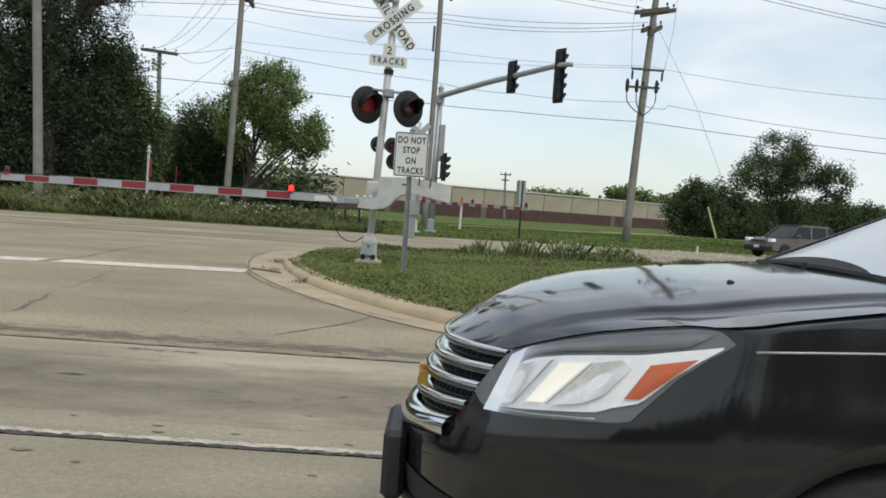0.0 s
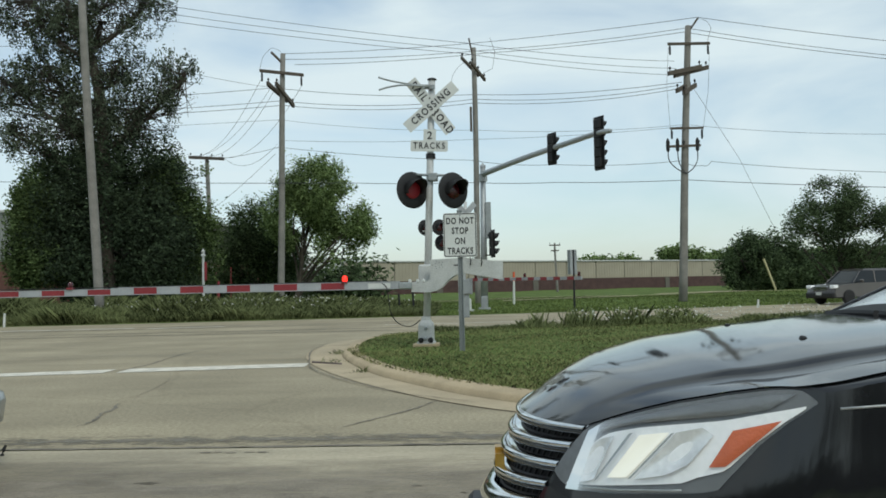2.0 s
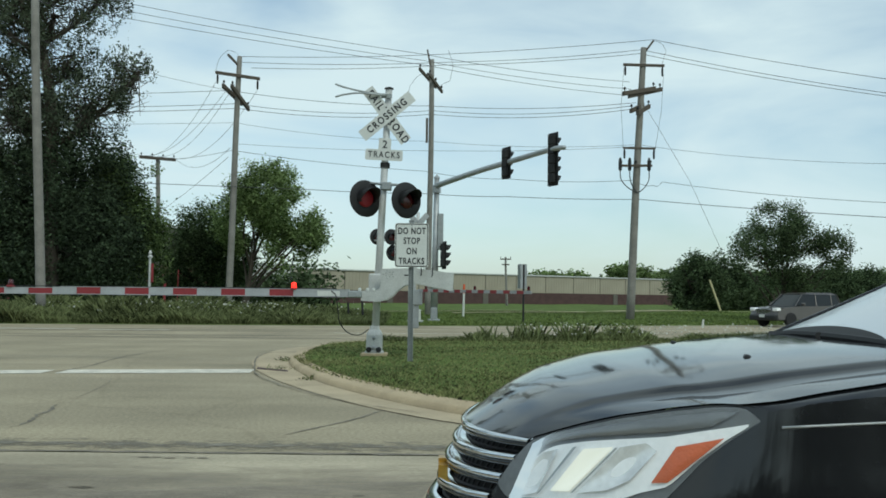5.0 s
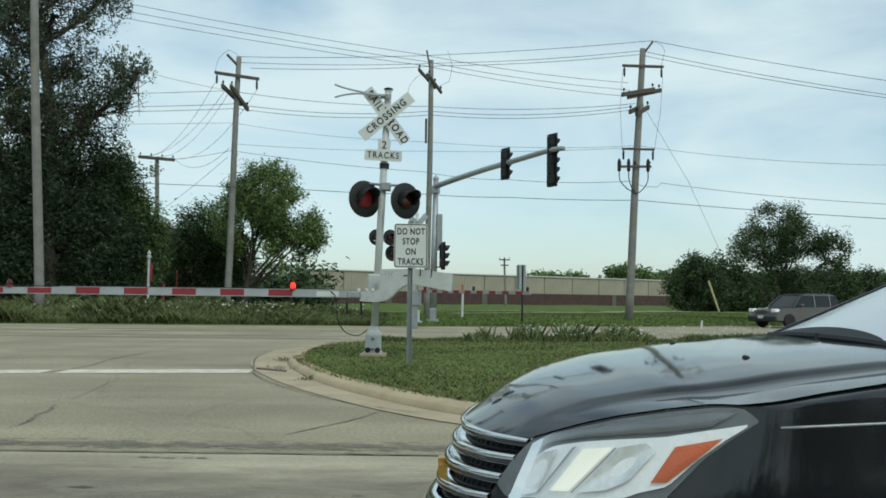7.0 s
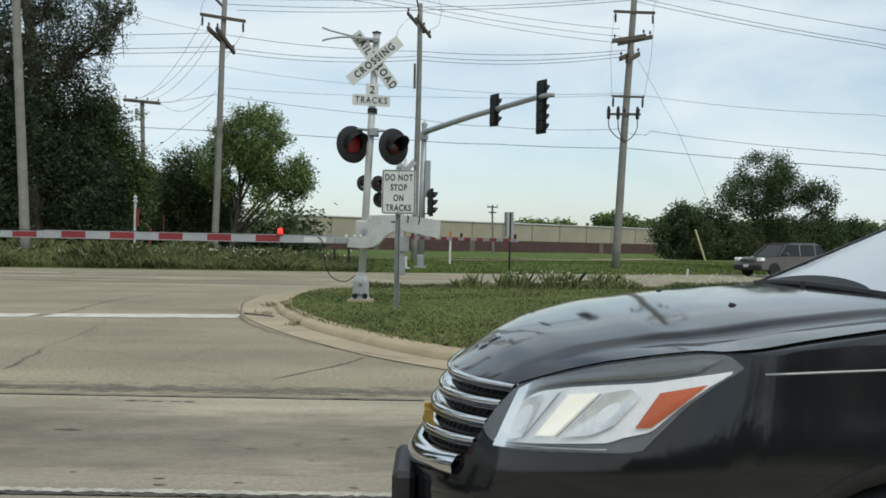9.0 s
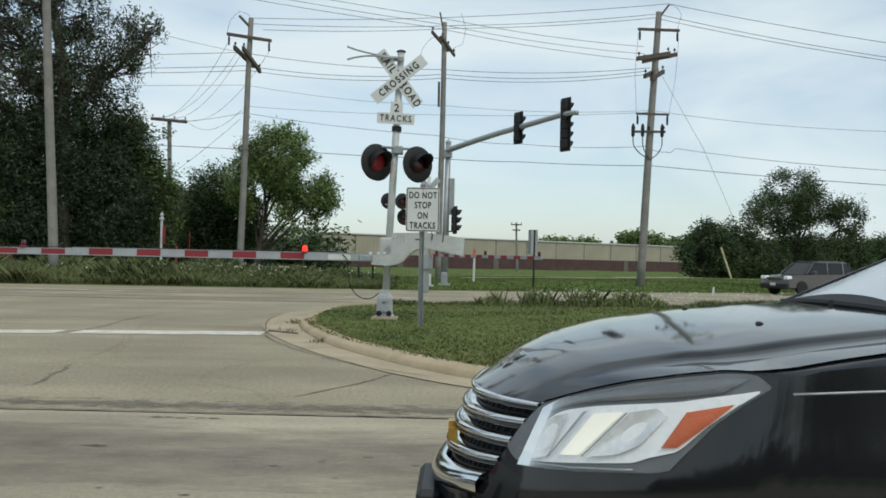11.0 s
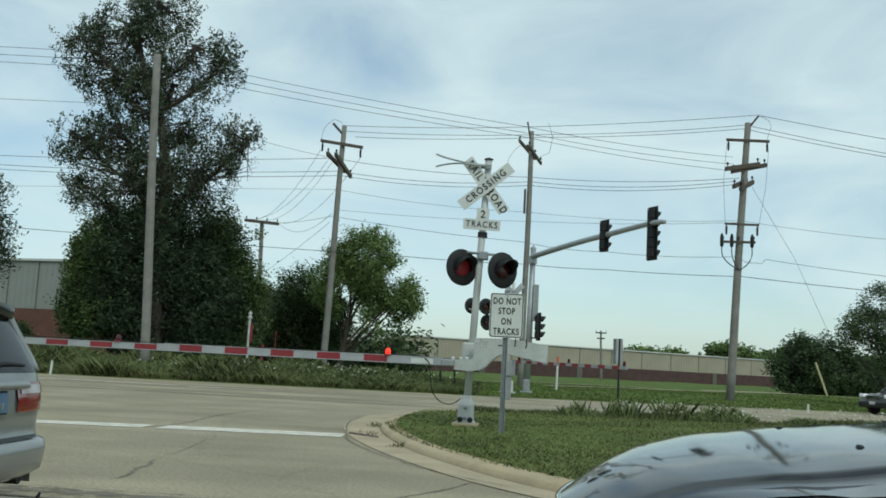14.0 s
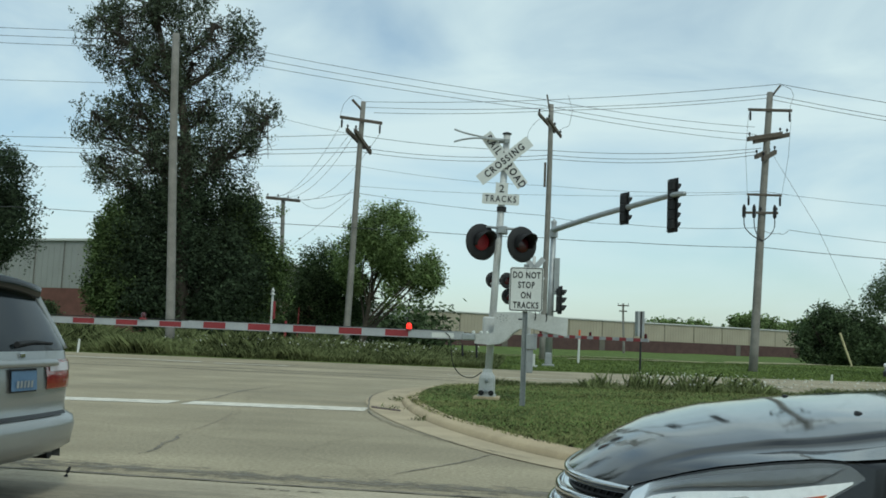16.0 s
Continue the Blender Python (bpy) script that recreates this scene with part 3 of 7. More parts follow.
def flowers(n, place, size, seed):
    r = np.random.RandomState(seed)
    vs, fs = [], []
    for _ in range(n):
        x, y, z, k = place(r)
        s = size * r.uniform(0.5, 1.3)
        i = len(vs)
        t = r.uniform(0, 3)
        zc = z + k * r.uniform(0.3, 0.9)
        vs += [(x + s * math.cos(t + a), y + s * math.sin(t + a) * 0.5, zc + s * 0.8 * math.sin(a)) for a in (0, 1.26, 2.51, 3.77, 5.03)]
        fs.append((i, i + 1, i + 2, i + 3, i + 4))
    return vs, [], fs


def bloom_verge(r):
    x = r.normal(-11.5, 3.0)
    d = 0.6 + 2.4 * r.rand()
    return x, far_edge(x) + d, rise(x, far_edge(x) + d) + 0.15, 0.75


def bloom_island(r):
    x = 2.0 + 12 * r.rand()
    y = float(np.interp(x, [1.7, 5, 8, 20], [24.7, 25.5, 25.9, 29.0])) - 0.3 - 0.5 * r.rand()
    return x, y, 0.12, 0.5


tagged(part("flowers", flowers(420, bloom_verge, 0.032, 8), M_FLOWER), "small white wild flowers in the tall verge", "flowers", kind="stuff")
tagged(part("flowers", flowers(650, bloom_island, 0.020, 9), M_FLOWER), "small white flowers along the island's back edge", "flowers", kind="stuff")


# ---- crossing signal, gate and signs ----
def rel(base):
    b = Vector(base)
    return lambda *p: Vector(p) - b


def rounded_plate(bm, w, h, r, t, seg=4):
    """An upright plate facing -y, centred, with rounded corners."""
    out = []
    for cx, cz, a0 in ((w / 2 - r, h / 2 - r, 0), (-w / 2 + r, h / 2 - r, 90), (-w / 2 + r, -h / 2 + r, 180), (w / 2 - r, -h / 2 + r, 270)):
        for k in range(seg + 1):
            a = radians(a0 + 90 * k / seg)
            out.append((cx + r * math.cos(a), cz + r * math.sin(a)))
    f = [bm.verts.new((x, 0, z)) for x, z in out]
    b = [bm.verts.new((x, t, z)) for x, z in out]
    n = len(out)
    bm.faces.new(f)
    bm.faces.new(b[::-1])
    for i in range(n):
        bm.faces.new((f[i], f[(i + 1) % n], b[(i + 1) % n], b[i]))
    return bm


def flasher(parent, c, aim, s=1.0, lens=None, name="flasher"):
    """A black disc with a hooded red lamp; aim is the level direction it faces."""
    d = Vector(aim).normalized()
    c = Vector(c)
    bm = bmesh.new()
    lathe(bm, [(-0.03 * s, 0.10 * s), (-0.02 * s, 0.33 * s), (0.0, 0.345 * s), (0.012 * s, 0.335 * s), (0.008 * s, 0.19 * s)], d, c, 28)
    disc = part(name, bm, M_BLACK, parent, "round black flasher backing disc", True)
    bm = bmesh.new()
    lathe(bm, [(-0.22 * s, 0.05 * s), (-0.20 * s, 0.12 * s), (-0.05 * s, 0.16 * s), (-0.02 * s, 0.16 * s)], d, c, 18)
    part("housing", bm, M_BLACK, disc)
    bm = bmesh.new()
    lathe(bm, [(0.010 * s, 0.165 * s), (0.03 * s, 0.16 * s), (0.045 * s, 0.10 * s), (0.05 * s, 0.0)], d, c, 22)
    part("lens", bm, lens or M_REDLENS, disc, "dark red lamp lens", True)
    # long hood over the upper half of the lens
    a = Vector((-d.y, d.x, 0))
    up = Vector((0, 0, 1))
    bm = bmesh.new()
    rows = []
    for k in range(15):
        t = radians(-25 + 230 * k / 14)
        r = a * math.cos(t) + up * math.sin(t)
        reach = 0.36 * s * (0.40 + 0.60 * max(0, math.sin(t)) ** 0.6)
        rows.append([c + r * 0.185 * s, c + r * 0.185 * s + d * reach, c + r * 0.175 * s + d * reach, c + r * 0.175 * s])
    vs = [[bm.verts.new(p) for p in q] for q in rows]
    for q, w in zip(vs, vs[1:]):
        for i in range(4):
            bm.faces.new((q[i], q[(i + 1) % 4], w[(i + 1) % 4], w[i]))
    bm.faces.new(vs[0])
    bm.faces.new(vs[-1][::-1])
    part("hood", bm, M_BLACK, disc, "black visor over the lamp", True)
    return disc


def blade_sign(parent, name, centre, angle, length, width, pieces, size):
    bm = bmesh.new()
    rounded_plate(bm, length, width, 0.01, 0.006, 2)
    b = part(name, bm, M_SIGN, parent, "white crossbuck blade with black capitals")
    b.matrix_basis = Matrix.Translation(centre) @ Matrix.Rotation(radians(-angle), 4, "Y")
    for text, off in pieces:
        words(text, size, M_INK, b, pose(off, -0.004, 0, 90, 0, 0), squeeze=0.84, bold=0.0045, spacing=1.32)
    return b


MB = (-1.275, 17.1, 0.13)
mast = thing("crossing_signal", MB, 0, "silver railroad crossing mast with crossbuck and red flashers", "crossing signal")
at = rel(MB)
bm = bmesh.new()
tube(bm, [at(-1.27, 17.1, 0.13), at(-1.17, 17.1, 2.5), at(-1.06, 17.1, 5.06)], [0.068, 0.066, 0.064], 16)
part("post", bm, M_ALU, mast, "round silver post leaning slightly", True)
bm = bmesh.new()
lathe(bm, [(0, 0.085), (0.02, 0.085), (0.03, 0.06), (0.05, 0.0)], (0, 0, 1), at(-1.06, 17.1, 5.05), 14)
part("cap", bm, M_BLACK, mast)
# cast base with bolts and doors
bm = bmesh.new()
box(bm, at(-1.50, 16.88, 0.10), at(-1.03, 17.34, 0.17), 0.01)
part("footing", bm, M_CURB, mast, "small concrete footing")
bm = bmesh.new()
prof = ((0.165, 0.165), (0.20, 0.165), (0.21, 0.142), (0.50, 0.140), (0.545, 0.125), (0.60, 0.085), (0.66, 0.080))
rings = []
for z, w in prof:
    rings.append([bm.verts.new(at(-1.265 + sx * w, 17.1 + sy * w, z)) for sx, sy in ((-1, -0.8), (-0.8, -1), (0.8, -1), (1, -0.8), (1, 0.8), (0.8, 1), (-0.8, 1), (-1, 0.8))])
for r, s in zip(rings, rings[1:]):
    for k in range(8):
        bm.faces.new((r[k], r[(k + 1) % 8], s[(k + 1) % 8], s[k]))
bm.faces.new(rings[0][::-1])
bm.faces.new(rings[-1])
part("junction_base", bm, M_ALU, mast, "cast silver junction box base")
for x, z in ((-1.265, 0.45), (-1.265, 0.27)):
    bm = bmesh.new()
    lathe(bm, [(0, 0.035), (0.03, 0.035), (0.045, 0.02), (0.05, 0)], (0, -1, 0), at(x, 16.965, z), 10)
    part("latch", bm, M_STEEL, mast)
for x in (-1.355, -1.175):
    bm = bmesh.new()
    lathe(bm, [(0, 0.05), (0.05, 0.05), (0.06, 0.03)], (0, -1, 0), at(x, 16.96, 0.235), 10)
    part("foot_bolt", bm, M_BLACK, mast)
# crossbuck, RAILROAD behind CROSSING
blade_sign(mast, "railroad_blade", at(-1.09, 16.985, 4.54), -53, 1.21, 0.225, (("RAIL", -0.35), ("ROAD", 0.36)), 0.19)
blade_sign(mast, "crossing_blade", at(-1.08, 16.955, 4.52), 40, 1.19, 0.225, (("CROSSING", 0.0),), 0.18)
for dx, dz in ((0.0, 0.0), (-0.02, 0.16), (0.03, -0.15)):
    bm = bmesh.new()
    lathe(bm, [(0, 0.016), (0.012, 0.012)], (0, -1, 0), at(-1.08 + dx, 16.953, 4.52 + dz), 8)
    part("bolt", bm, M_BLACK, mast)
# track count plaque, an upside-down T
bm = bmesh.new()
box(bm, (-0.115, 0, -0.02), (0.115, 0.006, 0.21), 0)
plaque = part("number_plaque", bm, M_SIGN, mast, "white plaque with the number of tracks")
plaque.matrix_basis = Matrix.Translation(at(-1.12, 16.985, 3.90)) @ Matrix.Rotation(radians(2.5), 4, "Y")
words("2", 0.20, M_INK, plaque, pose(0, -0.004, 0.09, 90, 0, 0), bold=0.002)
bm = bmesh.new()
rounded_plate(bm, 0.69, 0.205, 0.03, 0.006)
plaque = part("tracks_plaque", bm, M_SIGN, mast, "white plaque lettered TRACKS")
plaque.matrix_basis = Matrix.Translation(at(-1.13, 16.975, 3.80)) @ Matrix.Rotation(radians(2.2), 4, "Y")
words("TRACKS", 0.165, M_INK, plaque, pose(0, -0.004, 0, 90, 0, 0), squeeze=0.80, bold=0.002, spacing=1.3)
bm = bmesh.new()
tube(bm, [at(-1.115, 17.1, 3.58), at(-1.113, 17.1, 3.67)], 0.09, 14)
part("bracket", bm, M_BLACK, mast)
# bracket that holds the crossbuck and the two bent prongs
bm = bmesh.new()
box(bm, at(-1.20, 16.98, 4.86), at(-1.0, 17.02, 4.94), 0.005)
part("bracket", bm, M_GALV, mast)
for pts in (((-1.10, 16.96, 4.92), (-1.3, 16.94, 4.93), (-1.55, 16.9, 4.96), (-1.85, 16.86, 5.02), (-2.03, 16.85, 5.08)),
            ((-1.10, 16.96, 4.90), (-1.3, 16.92, 4.91), (-1.6, 16.86, 4.92), (-1.86, 16.82, 4.88), (-2.02, 16.8, 4.83))):
    bm = bmesh.new()
    tube(bm, smooth_path([at(*p) for p in pts], 4), 0.017, 7)
    part("prong", bm, M_GALV, mast, "bent grey metal prong", True)
# flasher arm and lamps
bm = bmesh.new()
tube(bm, [at(-1.50, 16.95, 3.28), at(-1.10, 17.0, 3.26), at(-0.72, 16.95, 3.24)], 0.024, 8)
part("flasher_arm", bm, M_GALV, mast, "", True)
bm = bmesh.new()
box(bm, at(-1.17, 16.97, 3.16), at(-0.99, 17.19, 3.30), 0.01)
part("bracket", bm, M_GALV, mast)
M_GLIM = glow("faintly_glowing_red_lens", (0.22, 0.012, 0.018), 0.06)
flasher(mast, at(-1.455, 16.9, 2.985), (0.62, -0.80, 0), 0.98, M_GLIM)
flasher(mast, at(-0.705, 16.9, 2.96), (0.62, -0.80, 0), 0.96)
flasher(mast, at(-1.47, 17.32, 2.99), (-0.62, 0.80, 0), 0.9)
flasher(mast, at(-0.72, 17.32, 2.97), (-0.62, 0.80, 0), 0.9)

# gate mechanism: the painted counterweight wing and the arm
GB = (-1.25, 16.8, 0.13)
gate = thing("crossing_gate", GB, 0, "lowered red and white striped crossing gate with silver counterweight", "crossing gate")
at = rel(GB)


def wing(y0, y1):
    bm = bmesh.new()
    curve = [(-1.50, 1.12), (-1.21, 1.105), (-1.06, 1.13), (-0.94, 1.20), (-0.84, 1.31), (-0.72, 1.40), (-0.56, 1.445), (0.16, 1.31), (0.175, 1.63), (-0.52, 1.72), (-1.15, 1.70), (-1.15, 1.35), (-1.20, 1.31), (-1.49, 1.30)]
    f = [bm.verts.new(at(x, y0, z)) for x, z in curve]
    b = [bm.verts.new(at(x, y1, z)) for x, z in curve]
    n = len(curve)
    bm.faces.new(f)
    bm.faces.new(b[::-1])
    for i in range(n):
        bm.faces.new((f[i], f[(i + 1) % n], b[(i + 1) % n], b[i]))
    return bm


part("counterweight_plate", wing(16.78, 16.80), M_ALU, gate, "silver-painted steel counterweight plate")
part("counterweight_plate", wing(17.38, 17.40), M_ALU, gate, "silver-painted steel counterweight plate")
bm = bmesh.new()
box(bm, at(-0.75, 16.81, 1.45), at(0.10, 17.37, 1.58), 0.01)
part("counterweight", bm, M_GALV, gate)
bm = bmesh.new()
box(bm, at(-1.38, 17.0, 1.12), at(-1.05, 17.36, 1.62), 0.03)
part("gearbox", bm, M_ALU, gate, "grey gate motor housing")
for x, z, w in ((-0.42, 1.66, 0.018), (-0.22, 1.64, 0.018)):
    bm = bmesh.new()
    tube(bm, [at(x, 16.77, z - 0.08), at(x + 0.015, 16.755, z), at(x, 16.77, z + 0.08)], w / 2, 6)
    part("pull_handle", bm, M_BLACK, gate)
bm = bmesh.new()
box(bm, at(-0.72, 16.775, 1.578), at(-0.60, 16.78, 1.598))
part("label_bar", bm, M_BLACK, gate)
for k in range(10):
    a = k * 0.63
    bm = bmesh.new()
    r = 0.10 if k % 2 else 0.06
    lathe(bm, [(0, 0.012), (0.008, 0.01)], (0, -1, 0), at(-1.0 + r * math.cos(a), 16.78, 1.60 + r * 0.7 * math.sin(a)), 6)
    part("bolt", bm, M_GALV, gate)
for x in (-1.52, -1.38, -1.27):
    bm = bmesh.new()
    lathe(bm, [(0, 0.03), (0.035, 0.03), (0.05, 0.012)], (0, 0, 1), at(x, 16.79, 1.30), 8)
    part("bolt", bm, M_SIGN, gate)
bm = bmesh.new()
box(bm, at(-1.72, 16.66, 1.17), at(-1.48, 16.90, 1.30), 0.02)
part("arm_clamp", bm, M_GALV, gate, "grey steel arm clamp")
# arm of aluminium channel: two sections with stripes
arm = None
z0, dz = 1.195, 0.118
def channel(x0, x1, h):
    """A channel bar with lips above and below."""
    prof = ((16.695, -0.014), (16.77, -0.014), (16.77, -0.002), (16.76, -0.002), (16.76, h), (16.77, h), (16.77, h + 0.010), (16.695, h + 0.010), (16.695, h), (16.705, h), (16.705, -0.002), (16.695, -0.002))
    bm = bmesh.new()
    e = [[bm.verts.new(at(x, y, z0 + z)) for y, z in prof] for x in (x0, x1)]
    n = len(prof)
    for i in range(n):
        bm.faces.new((e[0][i], e[0][(i + 1) % n], e[1][(i + 1) % n], e[1][i]))
    bm.faces.new(e[0][::-1])
    bm.faces.new(e[1])
    return bm


arm = part("gate_arm", channel(-6.90, -1.70, dz), M_GREY, gate, "long aluminium gate arm")
part("arm_extension", channel(-11.9, -6.90, dz * 0.83), M_GREY, arm, "slimmer outer arm section")
bm = bmesh.new()
box(bm, at(-2.27, 16.698, z0 + 0.002), at(-1.87, 16.705, z0 + dz - 0.02))
part("blank_panel", bm, M_SIGN, arm, "plain white end panel")
x, k = -2.27, 0
while x > -11.8:
    w = 0.433
    h = dz if x > -6.8 else dz * 0.83
    bm = bmesh.new()
    box(bm, at(max(x - w + 0.003, -11.9), 16.700, z0 + 0.001), at(x - 0.003, 16.706, z0 + h - 0.001))
    part("stripe", bm, M_GREY if k % 2 == 0 else M_RED, arm, "silver reflective stripe" if k % 2 == 0 else "red reflective stripe")
    x -= w
    k += 1
for x, lit in ((-2.70, True), (-7.80, False), (-11.8, False)):
    bm = bmesh.new()
    box(bm, at(x - 0.05, 16.66, z0 + dz - 0.01), at(x + 0.05, 16.80, z0 + dz + 0.025), 0.006)
    lamp = part("gate_lamp", bm, M_RED, arm, "red gate warning lamp")
    bm = bmesh.new()
    lathe(bm, [(0, 0.042), (0.02, 0.046), (0.08, 0.044), (0.105, 0.025), (0.11, 0)], (0, 0, 1), at(x, 16.73, z0 + dz + 0.02), 14)
    part("lens", bm, M_LIT if lit else M_REDLENS, lamp, "glowing red lens" if lit else "unlit dark red lens", True)
bm = bmesh.new()
tube(bm, smooth_path([at(-2.02, 16.70, 1.29), at(-1.93, 16.66, 1.20), at(-1.90, 16.7, 0.95), at(-1.86, 16.72, 0.72), at(-1.72, 16.8, 0.54), at(-1.52, 16.9, 0.50), at(-1.37, 17.0, 0.60)], 5), 0.009, 6)
part("cable", bm, M_BLACK, gate, "drooping black lamp cable", True)
bm = bmesh.new()
tube(bm, [at(-11.8, 16.74, z0 + dz + 0.02), at(-7.0, 16.74, z0 + dz + 0.012), at(-2.0, 16.74, z0 + dz + 0.02)], 0.007, 5)
part("cable", bm, M_BLACK, gate)

# DO NOT STOP ON TRACKS
SB = (-0.555, 15.62, 0.11)
sign = thing("road_sign", SB, 0, "white do not stop on tracks sign on a zinc post", "road sign")
at = rel(SB)
bm = bmesh.new()
for x0, x1, y0, y1 in ((-0.030, -0.022, 0, 0.035), (0.022, 0.030, 0, 0.035), (-0.03, 0.03, 0.03, 0.038), (-0.045, -0.022, 0, 0.006), (0.022, 0.045, 0, 0.006)):
    box(bm, (x0, y0, -0.1), (x1, y1, 2.38))
part("post", bm, M_GALV, sign, "zinc U-channel sign post")
bm = bmesh.new()
rounded_plate(bm, 0.565, 0.745, 0.04, 0.004)
face = part("sign_panel", bm, M_INK, sign, "black sign border")
face.location = at(-0.55, 15.60, 2.065)
bm = bmesh.new()
rounded_plate(bm, 0.565, 0.745, 0.04, 0.003)
p2 = part("white_rim", bm, M_SIGN, face)
p2.location = (0, -0.001, 0)
bm = bmesh.new()
out, inn = [], []
for w, h, r, q in ((0.545, 0.725, 0.035, out), (0.518, 0.698, 0.028, inn)):
    for cx, cz, a0 in ((w / 2 - r, h / 2 - r, 0), (-w / 2 + r, h / 2 - r, 90), (-w / 2 + r, -h / 2 + r, 180), (w / 2 - r, -h / 2 + r, 270)):
        for k in range(4):
            a = radians(a0 + 30 * k)
            q.append(bm.verts.new((cx + r * math.cos(a), -0.0035, cz + r * math.sin(a))))
for i in range(16):
    bm.faces.new((out[i], out[(i + 1) % 16], inn[(i + 1) % 16], inn[i]))
part("border_line", bm, M_INK, face, "thin black border line")
for text, z in (("DO NOT", 0.235), ("STOP", 0.068), ("ON", -0.105), ("TRACKS", -0.272)):
    words(text, 0.150, M_INK, face, pose(0, -0.004, z, 90, 0, 0), squeeze=0.70, bold=0.0035, spacing=1.16)
for z in (0.33, -0.345):
    bm = bmesh.new()
    lathe(bm, [(0, 0.013), (0.008, 0.01)], (0, -1, 0), (0, -0.002, z), 8)
    part("bolt", bm, M_GALV, face)

# second signal on the far side of the tracks, seen from behind its neighbour
FB = (-1.22, 36.5, 0.0)
far = thing("crossing_signal", FB, 0, "far crossing mast with flashers behind the near one", "crossing signal")
at = rel(FB)
bm = bmesh.new()
tube(bm, [at(-1.22, 36.5, 0.0), at(-1.05, 36.5, 4.55)], 0.065, 12)
part("post", bm, M_ALU, far, "", True)
for a in (48, -48):
    bm = bmesh.new()
    rounded_plate(bm, 1.15, 0.22, 0.01, 0.006, 2)
    b = part("crossbuck_blade", bm, M_STEEL, far, "grey back of a crossbuck blade")
    b.matrix_basis = Matrix.Translation(at(-1.04, 36.4, 4.05)) @ Matrix.Rotation(radians(20), 4, "Z") @ Matrix.Rotation(radians(a), 4, "Y")
bm = bmesh.new()
tube(bm, [at(-2.75, 36.4, 3.42), at(-1.1, 36.5, 3.45), at(-0.7, 36.5, 3.45)], 0.03, 8)
part("flasher_arm", bm, M_GALV, far)
for x, y, z in ((-2.66, 36.55, 3.57), (-2.08, 36.3, 3.55), (-2.02, 36.7, 2.95), (-1.55, 36.7, 3.2)):
    flasher(far, at(x, y, z), (0.5, -0.86, 0), 0.92)
FG = (-1.0, 36.3, 0.0)
far_gate = thing("crossing_gate", FG, 0, "far lowered gate arm striped red and white", "crossing gate")
at = rel(FG)
bm = bmesh.new()
box(bm, at(-1.35, 36.2, 0.9), at(-0.85, 36.6, 1.5), 0.03)
box(bm, at(-1.22, 36.3, 0.0), at(-0.98, 36.5, 0.95), 0.02)
part("gearbox", bm, M_GALV, far_gate)
p0, p1 = Vector((-1.0, 36.3, 1.42)), Vector((2.78, 29.6, 1.34))
for k in range(19):
    a, b = p0.lerp(p1, k / 19), p0.lerp(p1, (k + 1) / 19)
    bm = bmesh.new()
    h = Vector((0, 0, 0.105))
    s = Vector((0.87, 0.49, 0)) * 0.02
    q = [bm.verts.new(v - Vector(FG)) for v in (a - s, b - s, b - s + h, a - s + h, a + s, b + s, b + s + h, a + s + h)]
    for f in ((0, 1, 2, 3), (5, 4, 7, 6), (4, 0, 3, 7), (1, 5, 6, 2), (3, 2, 6, 7), (4, 5, 1, 0)):
        bm.faces.new([q[i] for i in f])
    part("stripe", bm, M_GREY if k % 2 == 0 else M_RED, far_gate)
for t in (0.08, 0.55, 0.98):
    c = p0.lerp(p1, t) - Vector(FG)
    bm = bmesh.new()
    lathe(bm, [(0, 0.05), (0.12, 0.05), (0.15, 0.02)], (0, 0, 1), c + Vector((0, 0, 0.105)), 10)
    part("gate_lamp", bm, M_REDLENS, far_gate)


# ---- traffic signal on its mast arm ----
def signal_head(parent, c, aim, n, u=0.345, name="signal_head"):
    """A head of n sections, each u metres high: backplate, housings and a tube visor for each."""
    d = Vector(aim).normalized()
    a = Vector((-d.y, d.x, 0))
    mx = Matrix.Translation(c) @ Matrix(((a.x, d.x, 0, 0), (a.y, d.y, 0, 0), (0, 0, 1, 0), (0, 0, 0, 1)))
    w, h = u * 0.78, n * u / 2 + u * 0.30
    bm = bmesh.new()
    box(bm, (-w, -0.006, -h), (w, 0.006, h), 0, mx)
    head = part(name, bm, M_BLACK, parent, "black traffic signal head with backplate")
    bm = bmesh.new()
    box(bm, (w - 0.012, -0.03, -h + 0.02), (w + 0.012, -0.007, h - 0.02), 0, mx)
    part("plate_edge", bm, M_STEEL, head, "bare metal edge of the backplate")
    for k in range(n):
        z = (n - 1) * u / 2 - k * u
        bm = bmesh.new()
        box(bm, (-u * 0.46, -0.42 * u, z - u * 0.485), (u * 0.46, -0.007, z + u * 0.485), 0.018, mx)
        part("housing", bm, M_BLACK, head)
        rows = []
        for j in range(15):
            t = radians(-70 + 320 * j / 14)
            r = Vector((math.cos(t), 0, math.sin(t)))
            reach = u * (0.42 + 0.46 * (0.5 + 0.5 * math.sin(t)))
            rows.append([mx @ (r * q * u + Vector((0, e, z))) for q, e in ((0.385, 0.0), (0.375, reach), (0.355, reach), (0.36, 0.0))])
        part("visor", sheet(rows), M_BLACK, head, "black tube visor")
    return head


